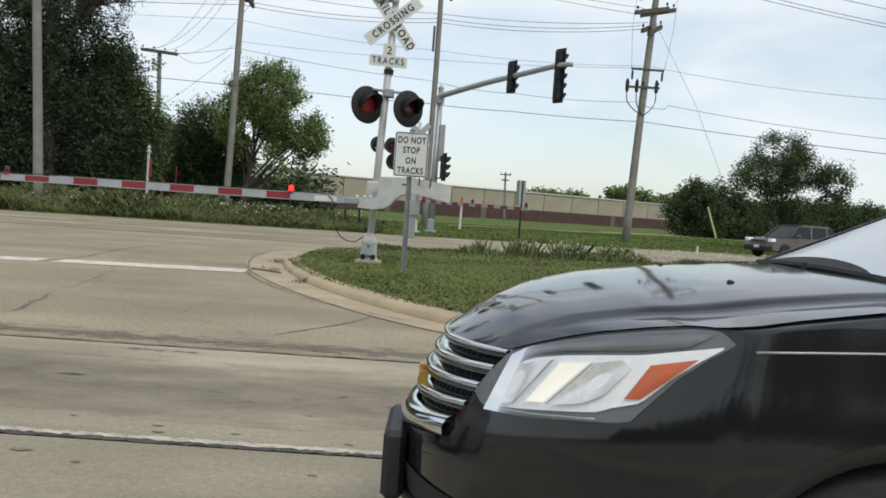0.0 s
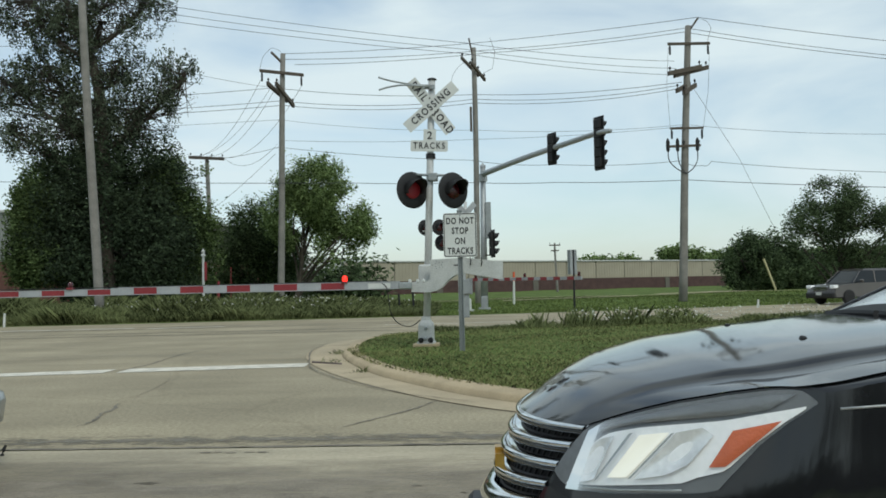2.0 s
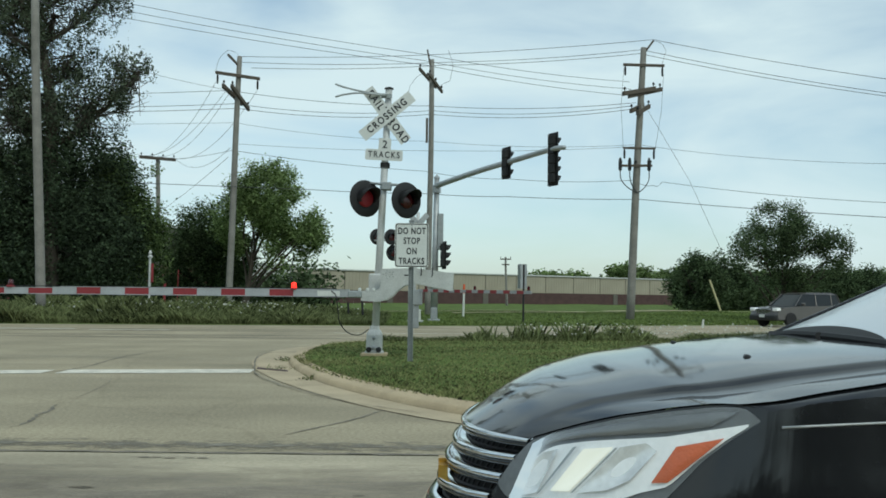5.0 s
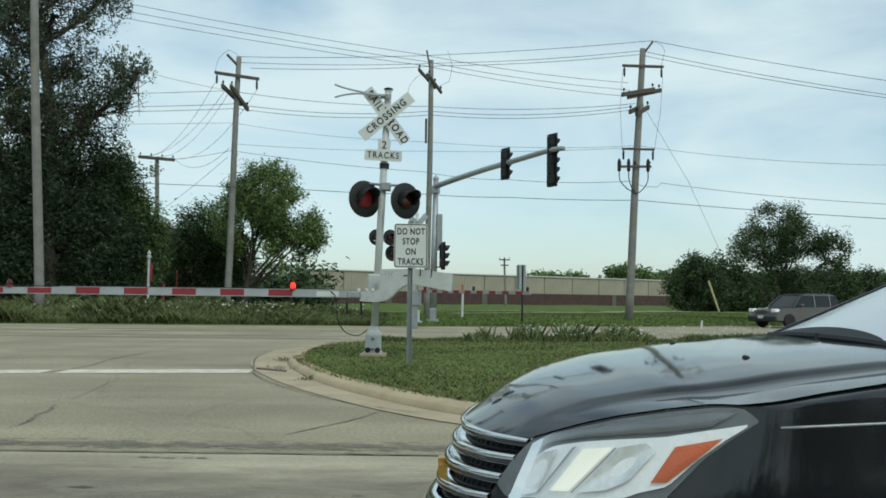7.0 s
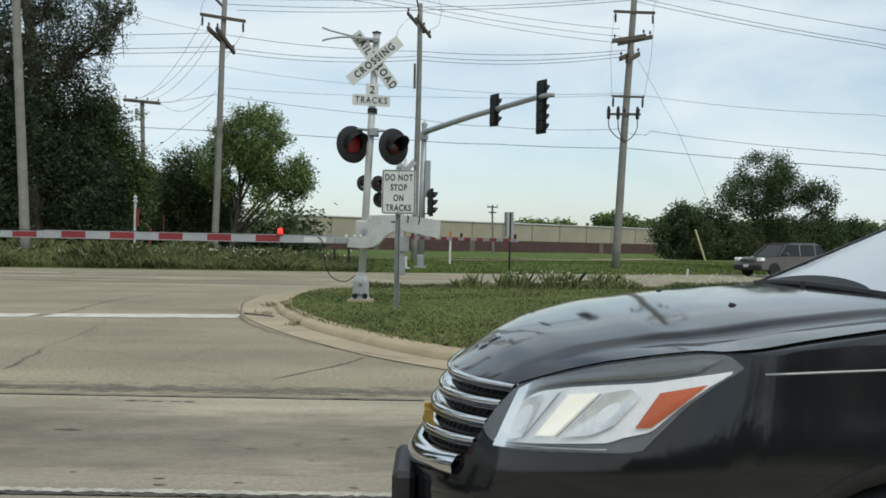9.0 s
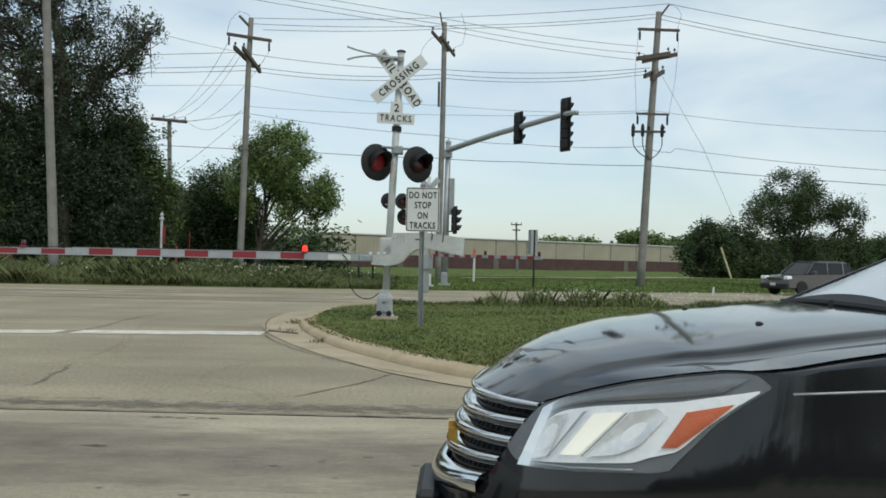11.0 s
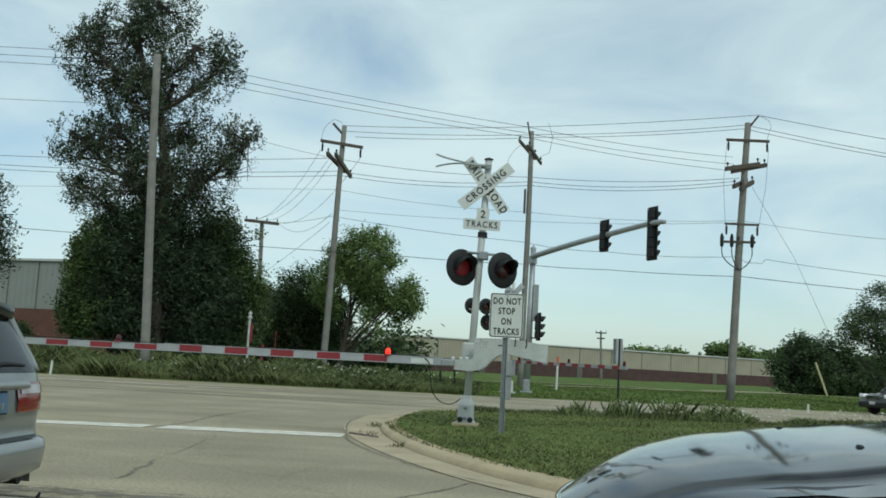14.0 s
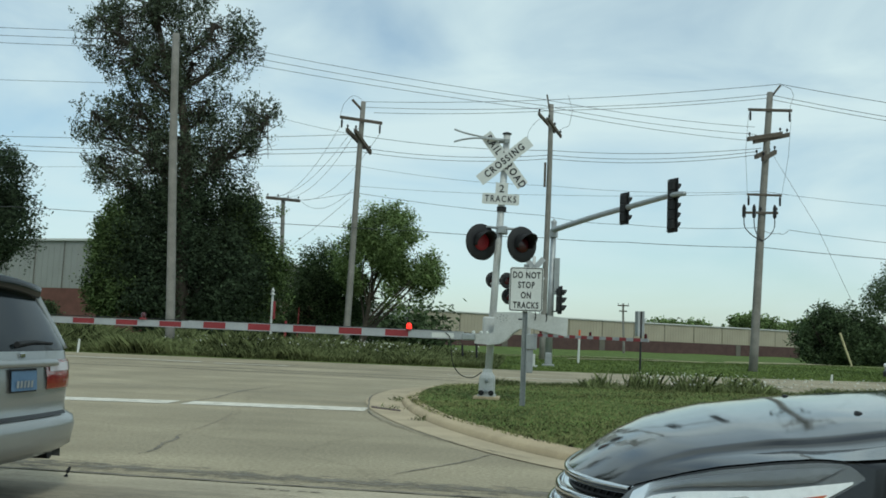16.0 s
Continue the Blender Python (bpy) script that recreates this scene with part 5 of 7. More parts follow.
def arch(x, cx, r):
    d = abs(x - cx)
    return 0.36 + math.sqrt(max(0, r * r - d * d)) if d < r else 0.0


def panel_top(s):
    """Upper edge of the lower body, cut away round the grille."""
    return min(shoulder(s), float(np.interp(s, [0, 0.28, 0.33, 0.358, 0.378, 0.40, 0.423, 0.44], [0.535, 0.575, 0.612, 0.684, 0.738, 0.792, 0.838, 1.1])))


WHEELS = (1.03, 3.72)
svals = list(np.linspace(0, 0.3, 10)) + list(np.linspace(0.315, 0.45, 16)) + list(np.linspace(0.48, 1, 18)) + list(np.linspace(1.03, 4.85, 90))
for side, nm in ((-1, "body_side"), (1, "body_side")):
    rows = []
    for s in svals:
        x, w = plan(s)
        lo = 0.26
        for c in WHEELS:
            if s > 0.75:
                lo = max(lo, arch(x, c, 0.405))
        top = panel_top(s)
        rows.append([skin(s, lo + (top - lo) * t, side) for t in np.linspace(0, 1, 14).tolist()])
    part(nm, sheet(rows), M_PAINT, SUV, "glossy black body panel", True)
    # dark wheel arch lips
    for c in WHEELS:
        rows = []
        for k in range(25):
            a = math.pi * k / 24
            x, z = c + 0.405 * math.cos(a), max(0.26, 0.36 + 0.405 * math.sin(a))
            xi, zi = c + 0.365 * math.cos(a), max(0.24, 0.36 + 0.365 * math.sin(a))
            y = side * (HW - 0.004 - 0.16 * max(0, 0.42 - z) - 0.10 * max(0, z - 0.8))
            rows.append([(x, y + side * 0.006, z), (xi, y + side * 0.010, zi), (xi, y - side * 0.09, zi)])
        part("arch_trim", sheet(rows), M_PLASTIC, SUV, "black plastic wheel arch trim", True)
    for c in WHEELS:
        rows = []
        for k in range(13):
            a = math.pi * k / 12
            rows.append([(c + 0.40 * math.cos(a), side * (HW - 0.03), 0.36 + 0.40 * math.sin(a)), (c + 0.40 * math.cos(a), side * 0.45, 0.36 + 0.40 * math.sin(a))])
        part("wheel_well", sheet(rows), M_PLASTIC, SUV)
        wheel(SUV, (c, side * (HW - 0.135), 0.35), 0.35, 0.23, side)
    bm = bmesh.new()
    tube(bm, smooth_path([skin(0.93, 0.925, side, 0.004), skin(1.4, 0.948, side, 0.004), skin(2.2, 0.965, side, 0.004), skin(3.6, 0.985, side, 0.004)], 5), 0.003, 5)
    part("crease", bm, M_STEEL, SUV, "thin bright pinstripe along the door", True)
    bm = bmesh.new()
    box(bm, (1.5, side * 0.86 - 0.02, 0.2), (3.3, side * 0.86 + 0.02, 0.3), 0.015)
    part("sill", bm, M_PLASTIC, SUV)

# bonnet: crowned, with two long ridges
HOOD_END = 1.19
FRONT_S = 0.43
EDGE = [skin(q, shoulder(q), 1) + Vector((0, -0.006, 0.004)) for q in (0.43, 0.46, 0.49, 0.52, 0.55, 0.585, 0.62, 0.67, 0.72, 0.76, 0.80)] + [Vector(q) for q in ((0.62, 0.890, 0.968), (0.70, 0.886, 0.976), (0.80, 0.882, 0.995), (0.92, 0.878, 1.014), (1.0, 0.875, 1.026), (1.25, 0.87, 1.05))]
EDGE_X = [q.x for q in EDGE]


def bonnet(u, v):
    """u 0 at the lip to 1 at the windscreen, v -1 to 1 across."""
    a = abs(v)
    p0, pv, p1 = skin(0, 0.815, 1), skin(FRONT_S * a, 0.815, 1), skin(FRONT_S, 0.815, 1)
    bend, across = (pv.x - p0.x) / (p1.x - p0.x), pv.y / p1.y
    xc, xe = p0.x + (HOOD_END - p0.x) * u, EDGE[0].x + (HOOD_END - EDGE[0].x) * u
    half, ze = float(np.interp(xe, EDGE_X, [q.y for q in EDGE])), float(np.interp(xe, EDGE_X, [q.z for q in EDGE]))
    x = xc + (xe - xc) * bend
    y = math.copysign(across * half, v)
    zc = float(np.interp(xc, [p0.x, 0.12, 0.16, 0.21, 0.3, 0.5, 0.75, 1.0, 1.35], [0.815, 0.853, 0.883, 0.912, 0.952, 1.00, 1.036, 1.06, 1.085]))
    b = abs(y) / half
    z = ze + (zc - ze) * (1 - b ** 2.9)
    grow = min(1, max(0, (x - 0.20) / 0.35))
    step = min(1, max(0, (0.80 - b) / 0.055))
    z -= 0.013 * grow * (1 - step * step * (3 - 2 * step)) * min(1, max(0, (1 - b) / 0.16))
    return Vector((x, y, z))


across_ = sorted({*np.linspace(-1, 1, 41).tolist(), *[sg * q for sg in (-1, 1) for q in np.linspace(0.60, 0.90, 22).tolist()]})
rows = [[bonnet(u, v) for v in across_] for u in (np.linspace(0, 1, 44) ** 1.35).tolist()]
front = [[q + Vector((0.03, 0, -0.012)) for q in rows[0]], [q + Vector((0.004, 0, -0.012)) for q in rows[0]], [q + Vector((-0.004, 0, -0.004)) for q in rows[0]]]
part("bonnet", sheet(front + rows[1:]), M_PAINT, SUV, "black bonnet with two long ridges", True)
for sg in (-1, 1):
    # filler between bonnet edge and flank
    rows = []
    for u in np.linspace(0, 1, 40).tolist():
        e = bonnet(u, sg)
        qs = np.linspace(0.40, 1.7, 80).tolist()
        ss = float(np.interp(e.x, [skin(q, shoulder(q)).x for q in qs], qs))
        f = skin(ss, shoulder(ss), sg)
        rows.append([e + Vector((0.0, -sg * 0.03, -0.012)), e + Vector((0, sg * 0.002, -0.005)), (e + f) / 2 + Vector((0, sg * 0.003, -0.001)), f])
    part("wing_top", sheet(rows), M_PAINT, SUV, "", True)
    bm = bmesh.new()
    c = bonnet(0.64, sg * 0.45)
    lathe(bm, [(-0.01, 0.012), (0.003, 0.0105), (0.006, 0.005)], (0.3, 0, 1), c, 8)
    part("washer_nozzle", bm, M_PLASTIC, SUV)

# grille: dark mesh, chrome bars, gold badge plate
def grille_row(z, s1, out, n=15):
    rise_ = float(np.interp(z, [0.55, 0.60, 0.65, 0.71, 0.76, 0.82], [0.048, 0.044, 0.037, 0.030, 0.031, 0.022]))
    return [skin(s, z + rise_ * (s / s1) ** 1.7, sd, out) for sd, q in ((-1, np.linspace(s1, 0, n)), (1, np.linspace(0, s1, n)[1:])) for s in q.tolist()]


rows = [grille_row(z, w, -0.05) for z, w in ((0.52, 0.33), (0.58, 0.34), (0.65, 0.37), (0.71, 0.39), (0.76, 0.41), (0.83, 0.44))]
part("grille", sheet(rows), M_BLACK, SUV, "black grille mesh", True)
for k in range(9):
    bm = bmesh.new()
    tube(bm, grille_row(0.575 + 0.028 * k, 0.335 + 0.085 * (k / 9), -0.034, 12), 0.0045, 4)
    part("grille_rib", bm, M_PLASTIC, SUV)
for k in range(-13, 14):
    bm = bmesh.new()
    q = abs(k) / 13
    tube(bm, [skin(q * w, z, -1 if k < 0 else 1, -0.038) for z, w in ((0.56, 0.32), (0.65, 0.355), (0.74, 0.38), (0.835, 0.42))], 0.004, 4)
    part("grille_rib", bm, M_PLASTIC, SUV)
for z, w, h in ((0.814, 0.421, 0.006), (0.762, 0.400, 0.009), (0.711, 0.378, 0.009), (0.652, 0.360, 0.009)):
    prof = ((-h, -0.030), (-h * 0.8, 0.004), (h * 0.3, 0.008), (h, -0.002), (h * 0.8, -0.03))
    part("chrome_bar", sheet([grille_row(z + a, w, b) for a, b in prof]), M_CHROME, SUV, "chrome grille bar", True)
    # black strip below each chrome bar stands for the shade under it
    prof = ((-h - 0.016, -0.034), (-h - 0.012, -0.004), (-h - 0.002, 0.0), (-h, -0.02))
    part("bar_shadow_lip", sheet([grille_row(z + a, w, b) for a, b in prof]), M_PAINT, SUV, "gloss black strip standing for the shade under a grille bar", True)
prof = ((-0.040, -0.01), (-0.034, 0.012), (-0.005, 0.022), (0.018, 0.012), (0.026, -0.012))
part("chrome_bar", sheet([grille_row(0.578 + a, 0.33, b) for a, b in prof]), M_CHROME, SUV, "broad chrome lower grille bar", True)
for sg in (-1, 1):
    prof = [skin(q, z, sg, -0.006) for q, z in ((0.428, 0.842), (0.405, 0.793), (0.382, 0.738), (0.362, 0.684), (0.335, 0.612))]
    bm = bmesh.new()
    tube(bm, prof, 0.006, 6)
    part("grille_surround", bm, M_CHROME, SUV, "thin chrome grille edge", True)
bm = bmesh.new()
w, h = 0.075, 0.03
q = [(-w, -h * 0.6), (-0.35 * w, -h * 0.6), (-0.35 * w, -h), (0.35 * w, -h), (0.35 * w, -h * 0.6), (w, -h * 0.6), (w, h * 0.6), (0.35 * w, h * 0.6), (0.35 * w, h), (-0.35 * w, h), (-0.35 * w, h * 0.6), (-w, h * 0.6)]
f = [bm.verts.new((-0.008, y, 0.675 + z)) for y, z in q]
b = [bm.verts.new((0.02, y, 0.675 + z)) for y, z in q]
bm.faces.new(f)
bm.faces.new(b[::-1])
for i in range(len(q)):
    bm.faces.new((f[i], f[(i + 1) % 12], b[(i + 1) % 12], b[i]))
part("badge", bm, M_GOLD, SUV, "plain gold badge shape")
# bumper: lower lip, plate holder, fog lamp
rows = [[skin(s, z, sd, o) for sd, q in ((-1, np.linspace(0.62, 0, 14)), (1, np.linspace(0, 0.62, 14)[1:])) for s in q.tolist()] for z, o in ((0.24, 0.0), (0.27, 0.02), (0.33, 0.024), (0.36, 0.004))]
part("lower_lip", sheet(rows), M_PLASTIC, SUV, "black plastic bumper lip", True)
rows = [[skin(s, z, sd, 0.006) for sd, q in ((-1, np.linspace(0.40, 0, 12)), (1, np.linspace(0, 0.40, 12)[1:])) for s in q.tolist()] for z in (0.37, 0.45)]
part("lower_intake", sheet(rows), M_BLACK, SUV, "dark lower intake", True)
bm = bmesh.new()
box(bm, (-0.096, -0.19, 0.335), (-0.030, 0.19, 0.535), 0.016)
part("plate_holder", bm, M_PLASTIC, SUV, "black plastic plate holder")
for sg in (-1, 1):
    bm = bmesh.new()
    lathe(bm, [(-0.02, 0.045), (0.004, 0.042), (0.010, 0.03), (0.012, 0)], (-0.85, sg * 0.5, 0), skin(0.50, 0.30, sg, 0.02), 16)
    part("fog_lamp", bm, M_REFLECTOR, SUV, "round fog lamp", True)


# headlamps: bucket, reflector bowls, amber corner and clear lens, each between a lower and an upper edge of (s, z)
def edge_at(edge, n):
    """n points evenly spread along an edge."""
    d = np.concatenate([[0], np.cumsum([math.hypot((b[0] - a[0]), (b[1] - a[1])) for a, b in zip(edge, edge[1:])])])
    t = np.linspace(0, d[-1], n)
    return list(zip(np.interp(t, d, [q[0] for q in edge]).tolist(), np.interp(t, d, [q[1] for q in edge]).tolist()))


def lamp_patch(low, high, sd, out, dish=0.0, n=18, m=9):
    rows = []
    for i, (a, b) in enumerate(zip(edge_at(low, n), edge_at(high, n))):
        row = []
        for j in range(m):
            f, t = j / (m - 1), i / (n - 1)
            deep = dish * (1 - (2 * f - 1) ** 2) * (1 - (2 * t - 1) ** 2)
            row.append(skin(a[0] + (b[0] - a[0]) * f, a[1] + (b[1] - a[1]) * f, sd, out - deep))
        rows.append(row)
    return sheet(rows)


LAMP_LOW = [(0.375, 0.724), (0.398, 0.708), (0.433, 0.697), (0.553, 0.714), (0.645, 0.731), (0.697, 0.740), (0.732, 0.749), (0.752, 0.783), (0.796, 0.852), (0.839, 0.896), (0.886, 0.934)]
LAMP_TOP = [(0.375, 0.732), (0.395, 0.784), (0.429, 0.839), (0.489, 0.867), (0.551, 0.893), (0.62, 0.918), (0.718, 0.944), (0.797, 0.959), (0.851, 0.962), (0.874, 0.948), (0.886, 0.938)]
WHITE_LOW = [(0.423, 0.706), (0.509, 0.722), (0.606, 0.743), (0.671, 0.757), (0.692, 0.771), (0.742, 0.792), (0.786, 0.850), (0.829, 0.894), (0.866, 0.924)]
WHITE_TOP = [(0.428, 0.716), (0.437, 0.748), (0.459, 0.801), (0.478, 0.826), (0.502, 0.841), (0.565, 0.861), (0.635, 0.876), (0.722, 0.892), (0.783, 0.909), (0.866, 0.929)]
M_BROW = mat("smoked_lamp_trim", (0.20, 0.205, 0.21), 0.22, 0.5)
for sd in (-1, 1):
    head = part("headlamp", lamp_patch(LAMP_LOW, LAMP_TOP, sd, 0.003, 0, 34, 9), M_BUCKET, SUV, "grey headlamp bucket", True)
    part("chrome_frame", lamp_patch(WHITE_LOW, WHITE_TOP, sd, 0.008, 0, 34, 7), M_REFLECTOR, head, "bright white reflector surround", True)
    part("brow", lamp_patch([(0.440, 0.816), (0.478, 0.838), (0.502, 0.851), (0.565, 0.871), (0.635, 0.886), (0.722, 0.902), (0.80, 0.920)], [(0.440, 0.838), (0.489, 0.858), (0.551, 0.884), (0.62, 0.908), (0.718, 0.934), (0.797, 0.949), (0.845, 0.953)], sd, 0.010, -0.004, 20, 5), M_BROW, head, "smoked upper trim", True)
    part("inner_bowl", lamp_patch([(0.434, 0.716), (0.470, 0.722), (0.497, 0.734)], [(0.466, 0.800), (0.482, 0.822), (0.515, 0.836)], sd, 0.016, 0.014, 12, 9), M_BOWL, head, "bright inner lamp bowl", True)
    part("bowl_rim", lamp_patch([(0.497, 0.728), (0.505, 0.738)], [(0.548, 0.846), (0.556, 0.849)], sd, 0.018, 0, 3, 8), M_STEEL, head, "slim silver divider", True)
    part("bulb_glow", lamp_patch([(0.524, 0.744), (0.564, 0.752)], [(0.570, 0.845), (0.628, 0.858)], sd, 0.014, 0.006, 8, 9), M_BULB, head, "warm lit lamp", True)
    part("bowl_rim", lamp_patch([(0.570, 0.750), (0.575, 0.752)], [(0.634, 0.858), (0.640, 0.860)], sd, 0.018, 0, 3, 8), M_STEEL, head, "slim silver divider", True)
    part("outer_bowl", lamp_patch([(0.582, 0.752), (0.640, 0.770), (0.676, 0.797)], [(0.642, 0.860), (0.690, 0.876), (0.712, 0.862)], sd, 0.016, 0.010, 12, 9), M_BOWL, head, "chrome outer lamp bowl", True)
    part("amber_corner", lamp_patch([(0.713, 0.796), (0.741, 0.801)], [(0.744, 0.874), (0.826, 0.899)], sd, 0.013, -0.004, 8, 8), M_AMBER, head, "amber side reflector", True)
    bm = bmesh.new()
    tube(bm, [skin(q, z, sd, 0.012) for q, z in ((0.44, 0.704), (0.553, 0.7215), (0.645, 0.738), (0.672, 0.743))], 0.0026, 6)
    part("lower_rim", bm, M_STEEL, head, "thin silver lower rim", True)
    lens = part("lens", lamp_patch([(0.436, 0.699)] + LAMP_LOW[3:], [(0.452, 0.838)] + LAMP_TOP[3:], sd, 0.021, 0, 34, 9), M_LENSCLEAR, head, "clear lamp cover", True)
    lens.visible_shadow = False

# cabin: windscreen, pillars, roof, glass
def arc_rows(stations, n=15):
    """Rows across the car from stations of x, half width, z at edge, z at middle, bow of x."""
    rows = []
    for x, w, ze, zm, bow in stations:
        rows.append([(x - bow * (1 - v * v), v * w, ze + (zm - ze) * (1 - v * v)) for v in np.linspace(-1, 1, n).tolist()])
    return rows


SCREEN = [(1.24, 0.85, 1.03, 1.06, 0.05), (1.66, 0.765, 1.22, 1.265, 0.10), (2.12, 0.68, 1.43, 1.50, 0.14)]
part("windscreen", sheet(arc_rows(SCREEN)), M_SCREEN, SUV, "raked tinted windscreen", True)
part("cowl", sheet(arc_rows([(1.18, 0.86, 1.02, 1.052, 0.02), (1.21, 0.85, 1.015, 1.045, 0.04), (1.26, 0.84, 1.03, 1.062, 0.05)])), M_PLASTIC, SUV, "black wiper cowl", True)
rows = []
for v in np.linspace(-0.30, 0.97, 24).tolist():
    h = 0.082 * max(0.02, 1 - ((v - 0.30) / 0.66) ** 2) ** 0.6
    q = [(1.24 - 0.05 * (1 - v * v) + a, v * (0.85 - a * 0.2), 1.03 + 0.03 * (1 - v * v) + a * 0.46 + 0.008) for a in (-0.01, h * 0.5, h)]
    rows.append(q)
part("screen_band", sheet(rows), M_BLACK, SUV, "black band along the foot of the windscreen", True)
for v0, v1 in ((-0.55, 0.05), (0.1, 0.7)):
    bm = bmesh.new()
    tube(bm, [(1.22 - 0.05 * (1 - v * v), v * 0.82, 1.035 + 0.03 * (1 - v * v) + 0.012) for v in np.linspace(v0, v1, 6).tolist()], 0.012, 6)
    part("wiper", bm, M_BLACK, SUV)
part("roof", sheet(arc_rows([(2.10, 0.70, 1.43, 1.505, 0.14), (2.5, 0.69, 1.50, 1.56, 0.06), (3.3, 0.68, 1.51, 1.57, 0.0), (4.2, 0.66, 1.48, 1.53, -0.02), (4.6, 0.64, 1.42, 1.46, -0.05)])), M_PAINT, SUV, "black roof", True)
part("tailgate", sheet(arc_rows([(4.6, 0.64, 1.42, 1.46, -0.05), (4.78, 0.75, 1.08, 1.10, -0.08), (4.85, 0.86, 0.95, 0.96, -0.1), (4.86, 0.90, 0.26, 0.26, -0.1)])), M_PAINT, SUV, "black tailgate", True)
for sd in (-1, 1):
    up = [(2.12, 0.68, 1.43), (2.5, 0.69, 1.50), (3.3, 0.68, 1.51), (4.2, 0.66, 1.48), (4.6, 0.64, 1.42)]
    lo = [(1.36, 0.86, 0.972), (2.3, 0.87, 0.995), (3.2, 0.88, 1.03), (4.1, 0.87, 1.05), (4.75, 0.84, 1.06)]
    rows = [[Vector((a[0] + (b[0] - a[0]) * t, sd * (a[1] + (b[1] - a[1]) * t), a[2] + (b[2] - a[2]) * t)) for t in (0, 0.5, 1)] for a, b in zip(lo, up)]
    part("side_glass", sheet(rows), M_DARKGLASS, SUV, "dark tinted side windows", True)
    bm = bmesh.new()
    tube(bm, smooth_path([(1.24, sd * 0.86, 1.03), (1.66, sd * 0.775, 1.225), (2.12, sd * 0.69, 1.44), (2.6, sd * 0.70, 1.51), (4.5, sd * 0.66, 1.44)], 4), 0.006, 7)
    part("pillar", bm, M_PAINT, SUV, "black windscreen pillar", True)
    for xa, xb, za, zb in ((2.75, 2.70, 1.01, 1.51), (3.75, 3.7, 1.04, 1.50)):
        bm = bmesh.new()
        tube(bm, [(xa, sd * 0.885, za), (xb, sd * 0.69, zb)], 0.03, 6)
        part("pillar", bm, M_PLASTIC, SUV)
    rows = []
    for s, xx in ((1.75, 1.5), (2.6, 2.35), (3.5, 3.25), (4.85, 4.6)):
        p = skin(s, shoulder(s), sd)
        rows.append([p, (p.x, sd * 0.868, p.z + 0.012)])
    part("waist_trim", sheet(rows), M_PAINT, SUV)
    bm = bmesh.new()
    box(bm, (1.85, sd * 0.99 - 0.11, 1.02), (1.98, sd * 0.99 + 0.09, 1.17), 0.04)
    part("wing_mirror", bm, M_PAINT, SUV, "black wing mirror")
part("dashboard", sheet(arc_rows([(1.34, 0.78, 0.90, 1.00, 0.15), (1.7, 0.74, 0.99, 1.02, 0.05), (2.0, 0.74, 0.90, 0.92, 0.0), (2.05, 0.74, 0.5, 0.5, 0.0)])), M_CABIN, SUV, "dark dashboard", True)
bm = bmesh.new()
for yy in (-0.38, 0.38):
    box(bm, (2.5, yy - 0.24, 0.45), (2.75, yy + 0.24, 1.2), 0.06)
part("seats", bm, M_CABIN, SUV)
bm = bmesh.new()
box(bm, (0.3, -0.85, 0.2), (4.7, 0.85, 0.30), 0.02)
part("underbody", bm, M_BLACK, SUV)

# The silver minivan, seen from its rear corner. Local: x back from its tail's plane towards +x.
VAN = thing("minivan", (-3.43, 5.55, 0.0), 0, "silver minivan with tinted rear glass", "car")
V_ST = [  # x, half width low, half width waist, half width roof, z low, z bumper, z waist, z roof
    (0.10, 0.80, 0.74, 0.52, 0.36, 0.48, 1.0, 1.42), (0.0, 0.86, 0.80, 0.56, 0.33, 0.48, 1.0, 1.46), (-0.25, 0.90, 0.87, 0.62, 0.24, 0.5, 1.0, 1.50), (-0.9, 0.92, 0.90, 0.66, 0.22, 0.5, 0.98, 1.53),
    (-2.0, 0.92, 0.90, 0.68, 0.22, 0.5, 0.96, 1.54), (-3.0, 0.92, 0.90, 0.67, 0.22, 0.5, 0.95, 1.50)]


def tail(y, z):
    """x of the tail surface at a height and side offset."""
    base_ = float(np.interp(z, [0.265, 0.33, 0.52, 0.56, 0.80, 0.95, 1.0, 1.42, 1.48], [-0.05, 0.085, 0.115, 0.02, 0.03, 0.0, -0.015, -0.30, -0.42]))
    return base_ - 0.10 * abs(y / 0.9) ** 2.5 - 0.16 * max(0, abs(y) / 0.9 - 0.75) ** 1.5 * 4


def vhalf(z):
    return float(np.interp(z, [0.25, 0.35, 0.55, 0.80, 1.0, 1.2, 1.42, 1.50], [0.84, 0.88, 0.895, 0.90, 0.875, 0.80, 0.70, 0.60]))


zs = [0.265, 0.29, 0.34, 0.40, 0.48, 0.53, 0.555, 0.57, 0.65, 0.75, 0.85, 0.93, 0.985]
rows = [[(tail(v * vhalf(z), z), v * vhalf(z), z) for v in np.linspace(-1, 1, 41).tolist()] for z in zs]
part("tailgate", sheet(rows), M_SILVER, VAN, "silver tailgate and bumper", True)
zs2 = [0.985, 1.0, 1.1, 1.2, 1.3, 1.40]
rows = [[(tail(v * (vhalf(z) - 0.05), z) + 0.0, v * (vhalf(z) - 0.05), z) for v in np.linspace(-1, 1, 31).tolist()] for z in zs2]
part("rear_window", sheet(rows), M_FARGLASS, VAN, "dark tinted rear window", True)
rows = [[(tail(v * 0.7, 1.40) + dx, v * 0.69, z - 0.05 * v * v) for v in np.linspace(-1, 1, 25).tolist()] for dx, z in ((-0.1, 1.50), (0.02, 1.49), (0.075, 1.475), (0.065, 1.40), (-0.05, 1.385))]
part("spoiler", sheet(rows[:2]), M_SILVER, VAN, "roof spoiler", True)
